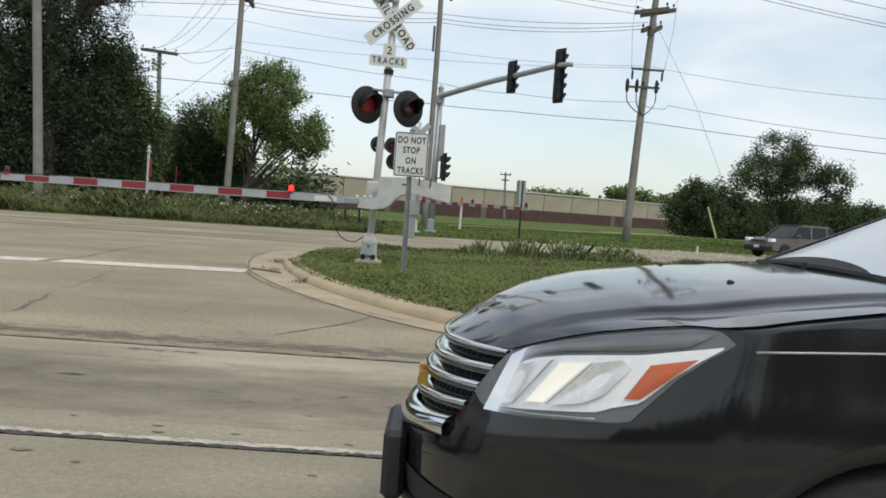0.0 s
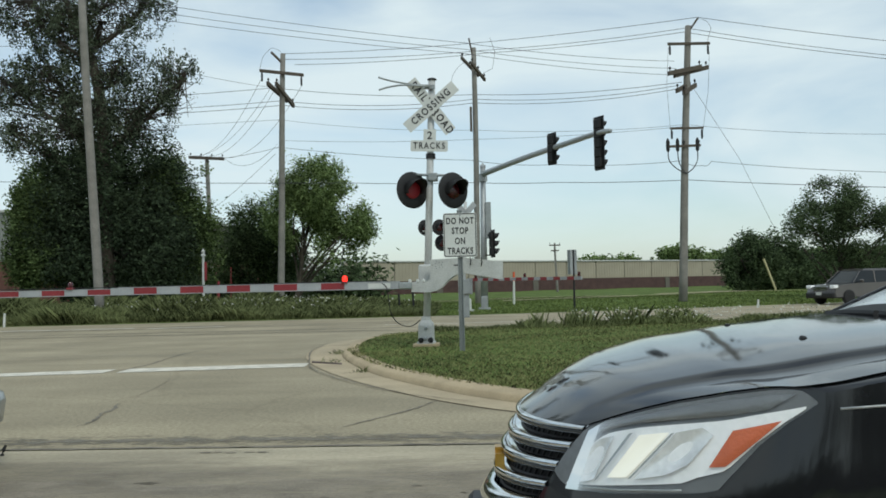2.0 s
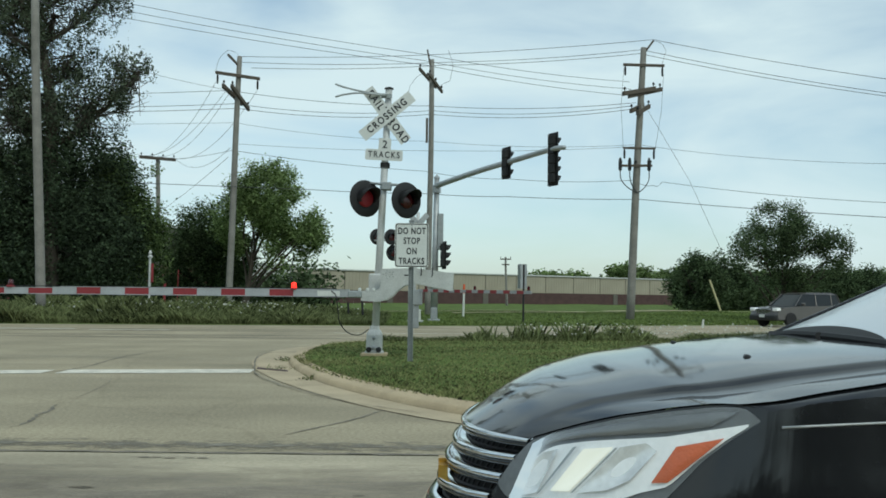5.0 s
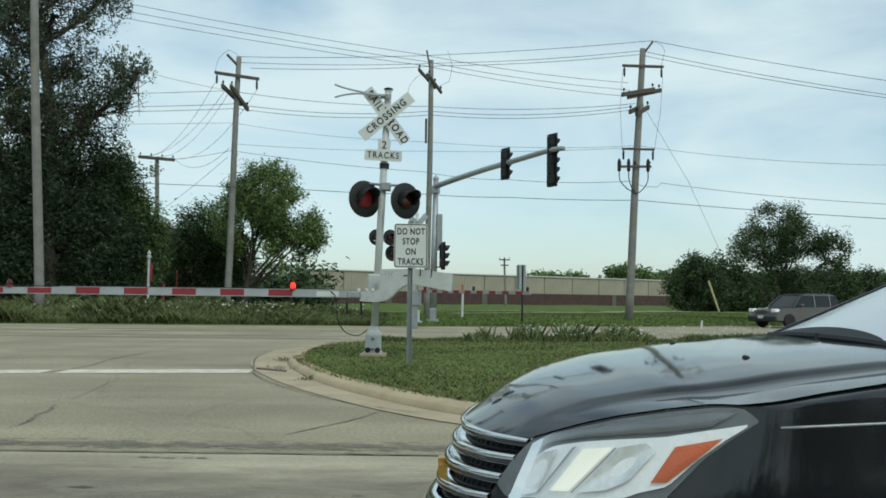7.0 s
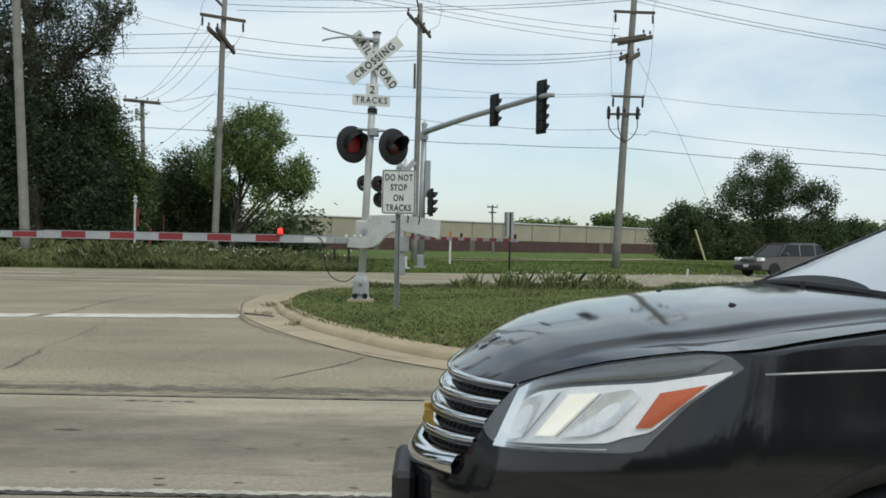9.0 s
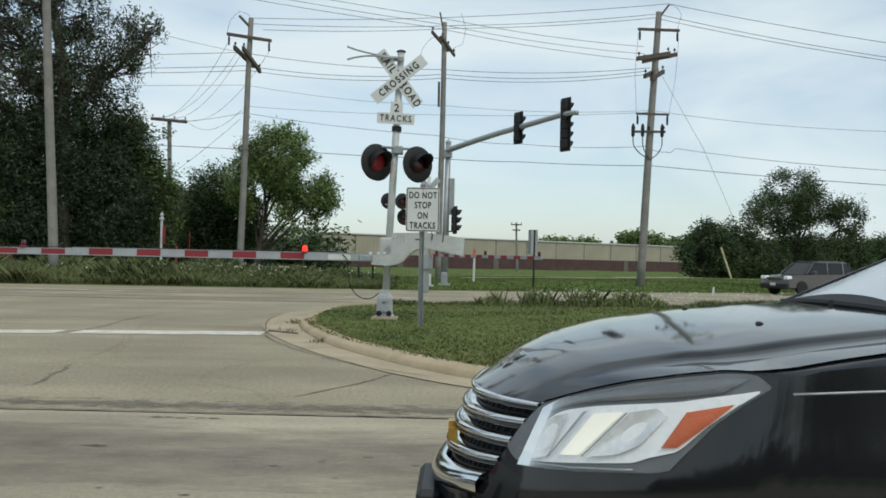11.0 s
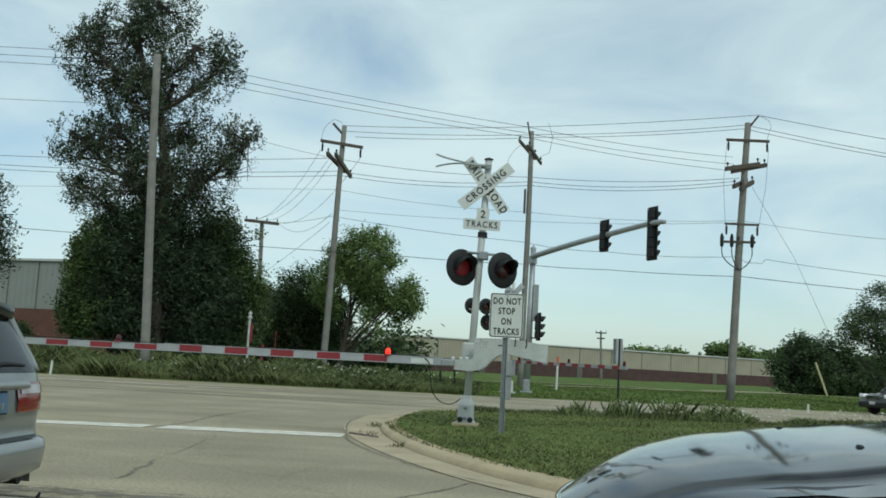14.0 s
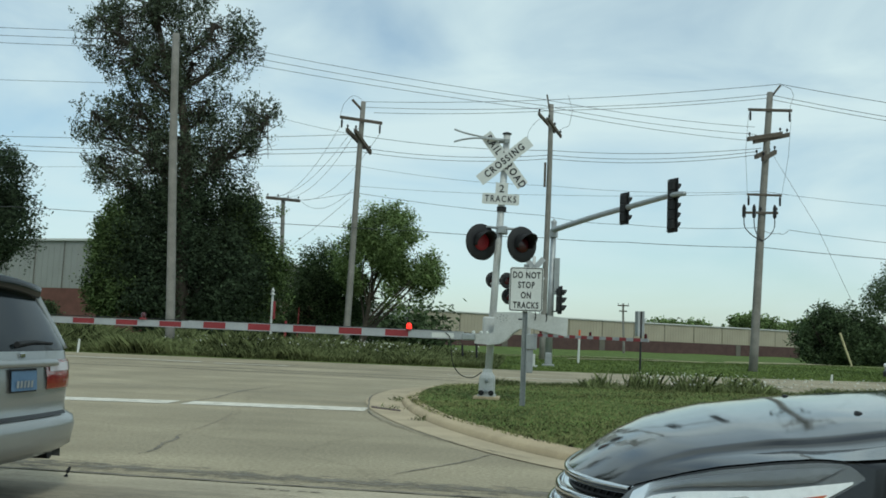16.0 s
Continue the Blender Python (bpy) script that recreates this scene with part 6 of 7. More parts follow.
part("spoiler_back", sheet(rows[1:]), M_FARGLASS, VAN, "dark rear face of the spoiler", True)
rows = [[(tail(v * 0.7, 1.40) + 0.078, v * 0.16, z) for v in (-1, 0, 1)] for z in (1.432, 1.452)]
part("brake_lamp", sheet(rows), M_TAIL, VAN, "high brake lamp")
for sd in (-1, 1):
    rows = []
    for z in (0.22, 0.30, 0.40, 0.55, 0.70, 0.85, 0.95, 1.0):
        row = []
        for k in range(60):
            x = tail(vhalf(z), max(z, 0.30)) - 4.7 * k / 59
            if z < 0.66 and abs(x + 1.02) < 0.36:
                zz = max(z, 0.34 + math.sqrt(max(0, 0.36 ** 2 - (x + 1.02) ** 2)))
            else:
                zz = z
            narrow = float(np.interp(x, [-4.8, -4.3, -3.6], [0.55, 0.82, 1.0]))
            row.append((x, sd * vhalf(zz) * narrow, zz if x > -3.4 else min(zz, float(np.interp(x, [-4.7, -3.4], [0.8, 1.0])))))
        rows.append(row)
    part("body_side", sheet(rows), M_SILVER, VAN, "silver body side", True)
    rows = []
    for x in np.linspace(-0.22, -3.3, 14).tolist():
        t = min(1.0, max(0, (x + 3.3) / 0.9))
        zt = 1.0 + 0.42 * t
        rows.append([(x - 0.06, sd * (vhalf(1.0) - 0.01), 1.0), (x - 0.13, sd * (vhalf(1.0 + 0.21 * t) - 0.01), 1.0 + 0.21 * t), (x - 0.20, sd * (vhalf(zt) - 0.01), zt)])
    part("side_glass", sheet(rows), M_DARKGLASS, VAN, "dark side windows", True)
    bm = bmesh.new()
    tube(bm, smooth_path([(tail(0.86, 0.99) - 0.0, sd * 0.85, 0.985), (tail(0.8, 1.2) - 0.0, sd * 0.775, 1.2), (tail(0.7, 1.40), sd * 0.68, 1.41)], 4), 0.035, 8)
    part("pillar", bm, M_SILVER, VAN, "silver rear pillar", True)
    # tail lamp wraps the corner: clear upper, red lower
    for z0, z1, m_, lb in ((0.73, 0.925, M_TAIL, "red tail lamp"),):
        rows = [[(tail(v * vhalf(z), z) + 0.010, sd * v * vhalf(z) * 1.008, z) for v in np.linspace(0.38, 1.0, 12).tolist()] for z in np.linspace(z0, z1, 4).tolist()]
        part("tail_lamp", sheet(rows), m_, VAN, lb, True)
    rows = [[(tail(v * vhalf(z), z) + 0.015, sd * v * vhalf(z) * 1.01, z) for v in np.linspace(0.43, 0.86, 9).tolist()] for z in (0.85, 0.88, 0.908)]
    part("reversing_lamp", sheet(rows), M_CLEARTAIL, VAN, "clear reversing lamp", True)
    wheel(VAN, (-1.02, sd * 0.78, 0.335), 0.335, 0.22, sd)
    wheel(VAN, (-3.95, sd * 0.78, 0.335), 0.335, 0.22, sd)
rows = [[(x, v * w, z - 0.06 * v * v) for v in np.linspace(-1, 1, 15).tolist()] for x, w, z in ((-0.40, 0.66, 1.50), (-0.9, 0.67, 1.54), (-2.0, 0.68, 1.55), (-2.9, 0.66, 1.50), (-3.6, 0.72, 1.15), (-4.5, 0.55, 0.85))]
part("roof", sheet(rows), M_SILVER, VAN, "silver roof and bonnet", True)
for x0, z0, z1, y0, y1, m_, nm, lb in ((0.035, 0.725, 0.875, -0.155, 0.155, M_BLACK, "plate_frame", "dark plate frame"), (0.043, 0.735, 0.862, -0.145, 0.145, M_PLATE, "number_plate", "pale blue plate")):
    rows = [[(tail(y, z) + x0 - 0.02, y + 0.05, z) for y in np.linspace(y0, y1, 4).tolist()] for z in (z0, z1)]
    part(nm, sheet(rows), m_, VAN, lb)
for k in range(5):
    rows = [[(tail(0, z) + 0.027, 0.05 + y, z) for y in (-0.10 + 0.04 * k, -0.075 + 0.04 * k)] for z in (0.755, 0.80)]
    part("plate_bar", sheet(rows), M_STEEL, VAN)
rows = [[(tail(v * 0.4, 0.90) + dx, 0.05 + v * 0.40, z) for v in np.linspace(-1, 1, 9).tolist()] for dx, z in ((0.005, 0.932), (0.045, 0.925), (0.05, 0.89), (0.005, 0.878))]
part("tailgate_handle", sheet(rows), M_SILVER, VAN, "silver handle strip over the plate", True)
rows = [[(tail(v * 0.62, 0.55) + 0.005 + 0.02 * (z < 0.56), v * 0.62, z) for v in np.linspace(-1, 1, 17).tolist()] for z in (0.553, 0.575)]
part("bumper_step", sheet(rows), M_PLASTIC, VAN, "black bumper step", True)
bm = bmesh.new()
tube(bm, [(tail(0.2, 1.02) + 0.02, 0.02, 1.03), (tail(0.3, 1.05) + 0.02, 0.25, 1.045), (tail(0.5, 1.04) + 0.01, 0.52, 1.035)], [0.02, 0.014, 0.008], 7)
part("rear_wiper", bm, M_BLACK, VAN, "black rear wiper")
bm = bmesh.new()
box(bm, (tail(0, 0.95) + 0.0, 0.03, 0.945), (tail(0, 0.95) + 0.014, 0.09, 0.975), 0.004)
part("badge", bm, M_CHROME, VAN, "plain chrome badge shape")
bm = bmesh.new()
tube(bm, [(-0.4, 0.62, 0.26), (-0.08, 0.64, 0.26)], 0.035, 10)
part("exhaust_pipe", bm, M_BLACK, VAN, "dark exhaust pipe")
bm = bmesh.new()
box(bm, (-4.4, -0.8, 0.22), (-0.5, 0.8, 0.32), 0.02)
part("underbody", bm, M_BLACK, VAN)


def far_car(at_, rz, paint, label, s=1.0):
    """A compact SUV further off: body, glass, lamps, wheels. Local x points to its nose."""
    c = thing("suv", at_, rz, label, "car")
    side = [(-2.15, 0.45), (-2.2, 0.75), (-2.1, 1.0), (-2.0, 1.02), (-0.2, 0.98), (0.75, 0.98), (1.75, 0.90), (2.12, 0.80), (2.2, 0.55), (2.15, 0.35), (-2.1, 0.35)]
    def hull(outline, w0, w1, name, m_, lb):
        zz = [p[1] for p in outline]
        rows = []
        for v in np.linspace(-1, 1, 9).tolist():
            rows.append([(x * s * (1 - 0.04 * abs(v) ** 4), v * (w0 + (w1 - w0) * (z - min(zz)) / (max(zz) - min(zz))) * s, z * s) for x, z in outline])
        vs, _, fs = sheet(rows)
        n = len(outline)
        fs += [(i * n + n - 1, i * n, (i + 1) * n, (i + 1) * n + n - 1) for i in range(len(rows) - 1)]
        fs += [tuple(range(n)), tuple(range(8 * n + n - 1, 8 * n - 1, -1))]
        return part(name, (vs, [], fs), m_, c, lb)
    hull(side, 0.88, 0.86, "body", paint, "painted body")
    hull([(-2.0, 1.0), (-1.85, 1.50), (-1.5, 1.60), (0.05, 1.60), (0.35, 1.52), (1.0, 0.97)], 0.83, 0.62, "glasshouse", M_FARGLASS, "tinted windows")
    hull([(-1.9, 1.53), (-1.6, 1.63), (0.0, 1.63), (0.32, 1.54)], 0.66, 0.60, "roof", paint, "painted roof")
    for sd in (-1, 1):
        for x in (-1.32, 1.32):
            wheel(c, (x * s, sd * 0.845 * s, 0.34 * s), 0.34 * s, 0.2, sd)
        for xa, xb in ((1.0, 0.35), (-0.35, -0.45), (-1.35, -1.45), (-1.98, -1.82)):
            bm = bmesh.new()
            tube(bm, [(xa * s, sd * 0.83 * s, 0.98 * s), (xb * s, sd * 0.635 * s, 1.56 * s)], 0.024, 6)
            part("pillar", bm, paint, c)
        bm = bmesh.new()
        box(bm, (1.90 * s, sd * 0.72 * s - 0.15, 0.74 * s), (2.17 * s, sd * 0.72 * s + 0.15, 0.90 * s), 0.03)
        part("headlamp", bm, M_REFLECTOR, c, "clear headlamp")
        bm = bmesh.new()
        box(bm, (0.55 * s, sd * 0.98 * s - 0.09, 1.0 * s), (0.72 * s, sd * 0.98 * s + 0.09, 1.14 * s), 0.04)
        part("wing_mirror", bm, paint, c)
    bm = bmesh.new()
    box(bm, (1.6 * s, -0.87 * s, 0.30 * s), (2.24 * s, 0.87 * s, 0.58 * s), 0.06)
    part("bumper", bm, M_PLASTIC, c, "black front bumper")
    for z in (0.68, 0.75, 0.82):
        bm = bmesh.new()
        box(bm, (2.1 * s, -0.45 * s, z * s - 0.02), (2.19 * s, 0.45 * s, z * s + 0.02), 0.008)
        part("grille_bar", bm, M_CHROME, c)
    bm = bmesh.new()
    box(bm, (2.23 * s, -0.16, 0.45 * s), (2.26 * s, 0.16, 0.58 * s))
    part("number_plate", bm, M_SIGN, c)
    return c


far_car((16.9, 44.5, 0.0), 205, M_TAUPE, "grey-brown compact SUV on the far road")
far_car((-24.0, 66.0, 0.3), 170, M_WHITE, "white car parked far behind the trees", 0.95)
far_car((-15.2, 72.0, 0.3), 175, M_WHITE, "white car parked by the far buildings", 0.95)


# ---- trees ----
def leaf_cloud(lobes, per, size, seed, gap=0.0, clump=0.55):
    """Leaves in clumps over ellipsoid lobes (x, y, z, rx, ry, rz, share): vertices and faces."""
    r = np.random.RandomState(seed)
    V = []
    for lx, ly, lz, rx, ry, rz, share in lobes:
        n_cl = int(per * share)
        d = r.normal(size=(n_cl, 3))
        d /= np.linalg.norm(d, axis=1)[:, None]
        rad = r.uniform(0.45, 1.04, n_cl) ** 0.6
        wob = 1 + 0.20 * np.sin(d[:, 0] * 5 + seed) * np.sin(d[:, 2] * 6 + d[:, 1] * 4 + lx)
        c = d * (rad * wob)[:, None] * np.array([rx, ry, rz]) + np.array([lx, ly, lz])
        if gap:
            k = np.array([noise.noise((p[0] * 0.55, p[1] * 0.55, p[2] * 0.55 + seed)) for p in c])
            c = c[k > gap - 0.45]
        m = 22
        out = (c - np.array([lx, ly, lz])) / np.array([rx, ry, rz])
        out += r.normal(size=out.shape) * 0.5 + np.array([0, 0, 0.35])
        out /= np.linalg.norm(out, axis=1)[:, None]
        p = np.repeat(c, m, 0)
        q = np.repeat(out, m, 0)
        p += q * (r.uniform(-0.6, 1.15, (len(p), 1)) * clump * 1.35) + r.normal(size=p.shape) * clump * 0.42
        n = len(p)
        a = r.normal(size=(n, 3))
        a[:, 2] *= 0.6
        a /= np.linalg.norm(a, axis=1)[:, None]
        b = np.cross(a, r.normal(size=(n, 3)))
        b /= np.linalg.norm(b, axis=1)[:, None] + 1e-9
        s = size * r.uniform(0.55, 1.25, (n, 1))
        V.append(np.stack([p - a * s, p - b * s * 0.45, p + a * s, p + b * s * 0.45], 1).reshape(-1, 3))
    V = np.concatenate(V)
    n = len(V) // 4
    F = np.arange(n * 4).reshape(n, 4)
    return V.tolist(), [], F.tolist()


def tree(at_, trunk_top, r0, lobes, per, size, leaf, seed, label, gap=0.0, clump=0.55, limbs=9, fork=0.35):
    t = thing("tree", at_, 0, label, "tree")
    b = Vector(at_)
    rr = random.Random(seed)
    top = Vector(trunk_top) - b
    bm = bmesh.new()
    mid = top * 0.5 + Vector((rr.uniform(-0.3, 0.3), 0, 0))
    stem = smooth_path([Vector((0, 0, -0.1)), Vector((0, 0, 0.15)), mid * 0.5, mid, top], 4)
    tube(bm, stem, [r0 * 1.35] + list(np.linspace(r0 * 1.1, r0 * 0.18, len(stem) - 1)), 9)
    part("trunk", bm, M_BARK, t, "rough dark trunk", True)
    for k in range(limbs):
        lx, ly, lz, rx, ry, rz, share = lobes[k % len(lobes)]
        end = Vector((lx + rr.uniform(-0.75, 0.75) * rx, ly + rr.uniform(-0.6, 0.6) * ry, lz + rr.uniform(-0.5, 0.8) * rz)) - b
        f = min(0.95, max(fork, (end.z - 0.35 * Vector((end.x, end.y)).length) / max(0.5, top.z)) * rr.uniform(0.75, 0.95))
        st = stem[min(len(stem) - 1, int(f * (len(stem) - 1)))]
        m1 = st.lerp(end, 0.45) + Vector((rr.uniform(-0.4, 0.4), rr.uniform(-0.4, 0.4), rr.uniform(0.0, 0.5)))
        bm = bmesh.new()
        path = smooth_path([st, m1, end], 4)
        tube(bm, path, list(np.linspace(r0 * 0.42, 0.025, len(path))), 6)
        for j in range(4):
            q = path[rr.randrange(3, len(path))]
            e = q + Vector((rr.uniform(-1, 1) * rx * 0.45, rr.uniform(-1, 1) * ry * 0.4, rr.uniform(-0.2, 0.9) * rz * 0.5))
            tube(bm, [q, q.lerp(e, 0.5) + Vector((0, 0, 0.1)), e], [0.045, 0.03, 0.012], 5)
        part("limb", bm, M_BARK, t, "", True)
    loc = [(x - b.x, y - b.y, z - b.z, rx, ry, rz, s) for x, y, z, rx, ry, rz, s in lobes]
    part("crown", leaf_cloud(loc, per, size, seed, gap, clump), leaf, t, "leafy crown with gaps of sky")
    return t


def open_tree(at_, stem_pts, r0, lobes, twigs, size, leaf, seed, label):
    """A ragged tall tree: limbs reach into each lobe, split into twigs, and every twig carries its own leaves."""
    t = thing("tree", at_, 0, label, "tree")
    b = Vector(at_)
    rr = random.Random(seed)
    nr = np.random.RandomState(seed)
    stem = smooth_path([Vector(q) - b for q in stem_pts], 5)
    bm = bmesh.new()
    tube(bm, stem, [r0 * 1.3] + list(np.linspace(r0, r0 * 0.22, len(stem) - 1)), 9)
    part("trunk", bm, M_BARK, t, "rough dark trunk", True)
    V = []
    for lx, ly, lz, rx, ry, rz, share in lobes:
        c = Vector((lx, ly, lz)) - b
        st = min(stem, key=lambda q: abs(q.z - (c.z - 0.55 * Vector((c.x - q.x, c.y - q.y)).length - 0.6)))
        m1 = st.lerp(c, 0.5) + Vector((rr.uniform(-0.25, 0.25), rr.uniform(-0.3, 0.3), rr.uniform(-0.35, 0.1)))
        limb = smooth_path([st, m1, c, c + Vector((rr.uniform(-0.3, 0.3) + 0.45 * (c.x - st.x) / 3, 0, 0.5 * rz))], 5)
        bm = bmesh.new()
        tube(bm, limb, list(np.linspace(r0 * 0.27, 0.03, len(limb))), 7)
        n = int(twigs * share)
        for k in range(n):
            d = nr.normal(size=3)
            d /= np.linalg.norm(d)
            e = c + Vector((d[0] * rx, d[1] * ry, d[2] * rz)) * (nr.rand() ** 0.36 * 1.24)
            q = limb[rr.randrange(len(limb) // 3, len(limb))]
            if k % 3 == 0:
                mid = q.lerp(e, 0.55) + Vector((0, 0, -0.10))
                tube(bm, [q, mid, e], [0.034, 0.02, 0.008], 4)
            if noise.noise(((e.x + b.x) * 0.75, (e.y + b.y) * 0.75, (e.z + b.z) * 0.75 + seed)) < -0.06:
                continue
            w = Vector(((e.x - c.x) / rx * 0.55 + nr.normal() * 0.3, nr.normal() * 0.35, 0.75 + nr.normal() * 0.22)).normalized()
            m = rr.randrange(12, 34)
            along = nr.uniform(-0.35, 0.42, (m, 1))
            pts = np.array(e) + np.array(w) * along + nr.normal(size=(m, 3)) * (0.115 - 0.09 * along)
            a = nr.normal(size=(m, 3)) + np.array(w) * 0.8
            a /= np.linalg.norm(a, axis=1)[:, None]
            f = np.cross(a, nr.normal(size=(m, 3)))
            f /= np.linalg.norm(f, axis=1)[:, None] + 1e-9
            sz = size * nr.uniform(0.55, 1.25, (m, 1))
            V.append(np.stack([pts - a * sz, pts - f * sz * 0.42, pts + a * sz, pts + f * sz * 0.42], 1).reshape(-1, 3))
        part("limb", bm, M_BARK, t, "", True)
    V = np.concatenate(V)
    part("crown", (V.tolist(), [], np.arange(len(V)).reshape(-1, 4).tolist()), leaf, t, "leafy crown with gaps of sky")
    return t


# tall open tree behind the plain pole
open_tree((-19.4, 46.0, 0.3), [(-19.4, 46, 0.2), (-19.6, 46, 4), (-19.7, 46, 9.5), (-20.2, 46, 13.0), (-21.4, 46, 15.8), (-22.0, 46, 18.4)], 0.42,
          [(-22.1, 46, 17.9, 2.1, 1.9, 1.6, 1.0), (-24.4, 46, 17.0, 1.7, 1.5, 1.7, 0.85), (-19.0, 46, 16.6, 1.6, 1.4, 1.5, 0.7), (-17.4, 46, 16.1, 1.3, 1.2, 1.4, 0.5), (-22.9, 46, 15.1, 1.7, 1.6, 1.2, 0.5), (-19.9, 46, 14.8, 2.0, 2.0, 0.9, 0.4),
           (-24.4, 46, 11.9, 1.7, 1.5, 1.3, 0.6), (-22.3, 46, 12.4, 1.7, 1.7, 1.3, 0.7), (-24.0, 46, 9.4, 1.3, 1.1, 1.2, 0.4), (-21.5, 46, 9.8, 2.0, 1.9, 1.4, 0.85), (-19.0, 46, 12.6, 1.5, 1.4, 1.2, 0.5), (-16.1, 46, 11.5, 1.2, 1.1, 1.6, 0.6), (-17.9, 46, 10.2, 1.7, 1.7, 1.5, 0.8),
           (-20.8, 46, 19.2, 1.8, 1.7, 1.2, 0.65), (-21.0, 46.2, 15.6, 1.7, 1.5, 1.5, 0.6), (-21.0, 46.2, 13.6, 1.6, 1.4, 1.2, 0.45), (-20.4, 46.5, 10.6, 1.9, 1.5, 1.6, 0.7)],
          370, 0.090, M_LEAF_A, 21, "tall dark cottonwood with an open ragged crown")
# broad dense trees at its foot
tree((-20.8, 47.5, 0.3), (-20.8, 47.5, 7.0), 0.32,
     [(-21.2, 47.5, 6.6, 2.7, 2.8, 2.6, 1.0), (-18.8, 47.5, 6.9, 2.8, 2.6, 2.6, 1.0), (-22.3, 47.2, 4.2, 1.9, 2.0, 2.2, 0.7), (-20.0, 47.0, 3.4, 3.4, 2.4, 2.6, 1.2), (-17.4, 47.2, 3.8, 2.1, 2.2, 2.8, 0.9)],
     1150, 0.10, M_LEAF_E, 22, "broad dense dark green tree beside the tall one", 0.10, 0.42, 10, 0.3)
for at_, top_, lobes_, seed_ in (((-16.6, 48.6, 0.3), (-16.6, 48.6, 6.2), [(-16.9, 48.6, 6.6, 1.7, 1.6, 1.9, 1.0), (-16.2, 48.4, 4.6, 1.6, 1.6, 1.8, 0.9), (-17.6, 48.6, 5.2, 1.6, 1.5, 2.3, 0.8), (-15.9, 48.6, 3.2, 1.2, 1.4, 1.6, 0.6)], 23),
                                 ((-24.0, 46.4, 0.3), (-24.0, 46.4, 4.6), [(-23.5, 46.4, 5.0, 1.1, 1.4, 1.6, 0.9), (-23.0, 46.2, 6.7, 1.0, 1.2, 1.2, 0.6), (-23.8, 46.4, 3.2, 0.9, 1.3, 1.5, 0.7), (-22.6, 46.2, 3.2, 1.3, 1.3, 1.6, 0.6)], 28)):
    tree(at_, top_, 0.2, lobes_, 640, 0.095, M_LEAF_D, seed_, "fresh green bushy tree at the dark tree's edge", 0.30, 0.32, 8, 0.25)
# pair by the second pole
tree((-13.9, 55.0, 0.3), (-13.9, 55.0, 4.6), 0.16,
     [(-14.0, 55, 4.6, 1.8, 1.6, 1.9, 1.0), (-15.0, 55, 3.2, 1.5, 1.5, 1.8, 0.8), (-12.9, 55, 3.4, 1.5, 1.5, 1.9, 0.8)],
     620, 0.095, M_LEAF_C, 24, "smaller dark green tree behind the pole", 0.15, 0.42, 7, 0.25)
tree((-11.2, 52.0, 0.3), (-10.0, 52.0, 7.0), 0.20,
     [(-10.0, 52, 6.9, 1.8, 1.8, 1.6, 1.0), (-11.3, 52, 5.6, 1.7, 1.6, 1.6, 0.8), (-8.6, 52, 5.4, 1.7, 1.6, 1.5, 0.9), (-10.2, 52, 4.4, 2.2, 1.8, 1.3, 0.8), (-7.7, 52, 4.4, 1.0, 1.0, 0.7, 0.25), (-9.0, 52, 3.3, 1.2, 1.2, 0.8, 0.3)],
     820, 0.088, M_LEAF_B, 25, "bright green round-topped tree beside the pole", 0.30, 0.30, 14, 0.25)
# dark tree by the brick building
tree((-35.5, 50.0, 0.3), (-35.5, 50.0, 10.5), 0.36,
     [(-36.5, 50, 9.8, 3.0, 2.6, 2.4, 1.0), (-33.2, 50, 9.0, 2.1, 2.0, 2.2, 0.8), (-35.0, 50, 6.5, 4.4, 3.2, 2.8, 1.4), (-31.9, 50, 6.4, 1.5, 1.9, 1.9, 0.6), (-38.5, 50, 6.0, 3.6, 2.8, 3.2, 1.0)],
     900, 0.105, M_LEAF_E, 26, "large dark green tree before the brick building", 0.22, 0.42, 12, 0.3)
# young tree beyond the far road
tree((18.15, 50.0, 0.1), (18.1, 50.0, 5.8), 0.13,
     [(18.0, 50, 5.3, 1.5, 1.4, 1.1, 1.0), (17.1, 50, 4.2, 1.5, 1.4, 1.1, 0.9), (19.3, 50, 4.4, 1.5, 1.4, 1.0, 0.9), (18.2, 50, 3.3, 1.9, 1.6, 0.9, 0.9), (20.9, 50, 4.0, 1.1, 1.1, 0.9, 0.55), (20.6, 50, 3.0, 1.0, 1.0, 0.6, 0.4), (16.9, 50, 2.4, 1.0, 1.0, 0.6, 0.35), (19.4, 50, 2.2, 1.1, 1.0, 0.6, 0.35)],
     440, 0.068, M_LEAF_C, 27, "young airy dark green tree on the verge", 0.46, 0.25, 16, 0.25)
# dark group further off
for i, (x, y, z, r, s) in enumerate(((23.0, 84, 2.9, 2.2, 31), (25.8, 86, 3.1, 2.4, 32), (29.2, 88, 1.9, 1.7, 33), (33.0, 90, 1.8, 1.6, 34), (38.5, 92, 2.6, 2.3, 35), (43.0, 94, 2.4, 2.2, 36))):
    tree((x, y, 0.3), (x, y, z + 0.8), 0.18, [(x, y, z, r, r * 0.9, r * 0.95, 1.0), (x + 0.9, y, z - 1.0, r * 0.9, r * 0.8, r * 0.7, 0.8), (x - 0.9, y, z - 1.1, r * 0.8, r * 0.8, r * 0.7, 0.7)],
         430, 0.15, M_LEAF_C, s, "dark round tree in the far group", 0.1, 0.45, 5, 0.3)


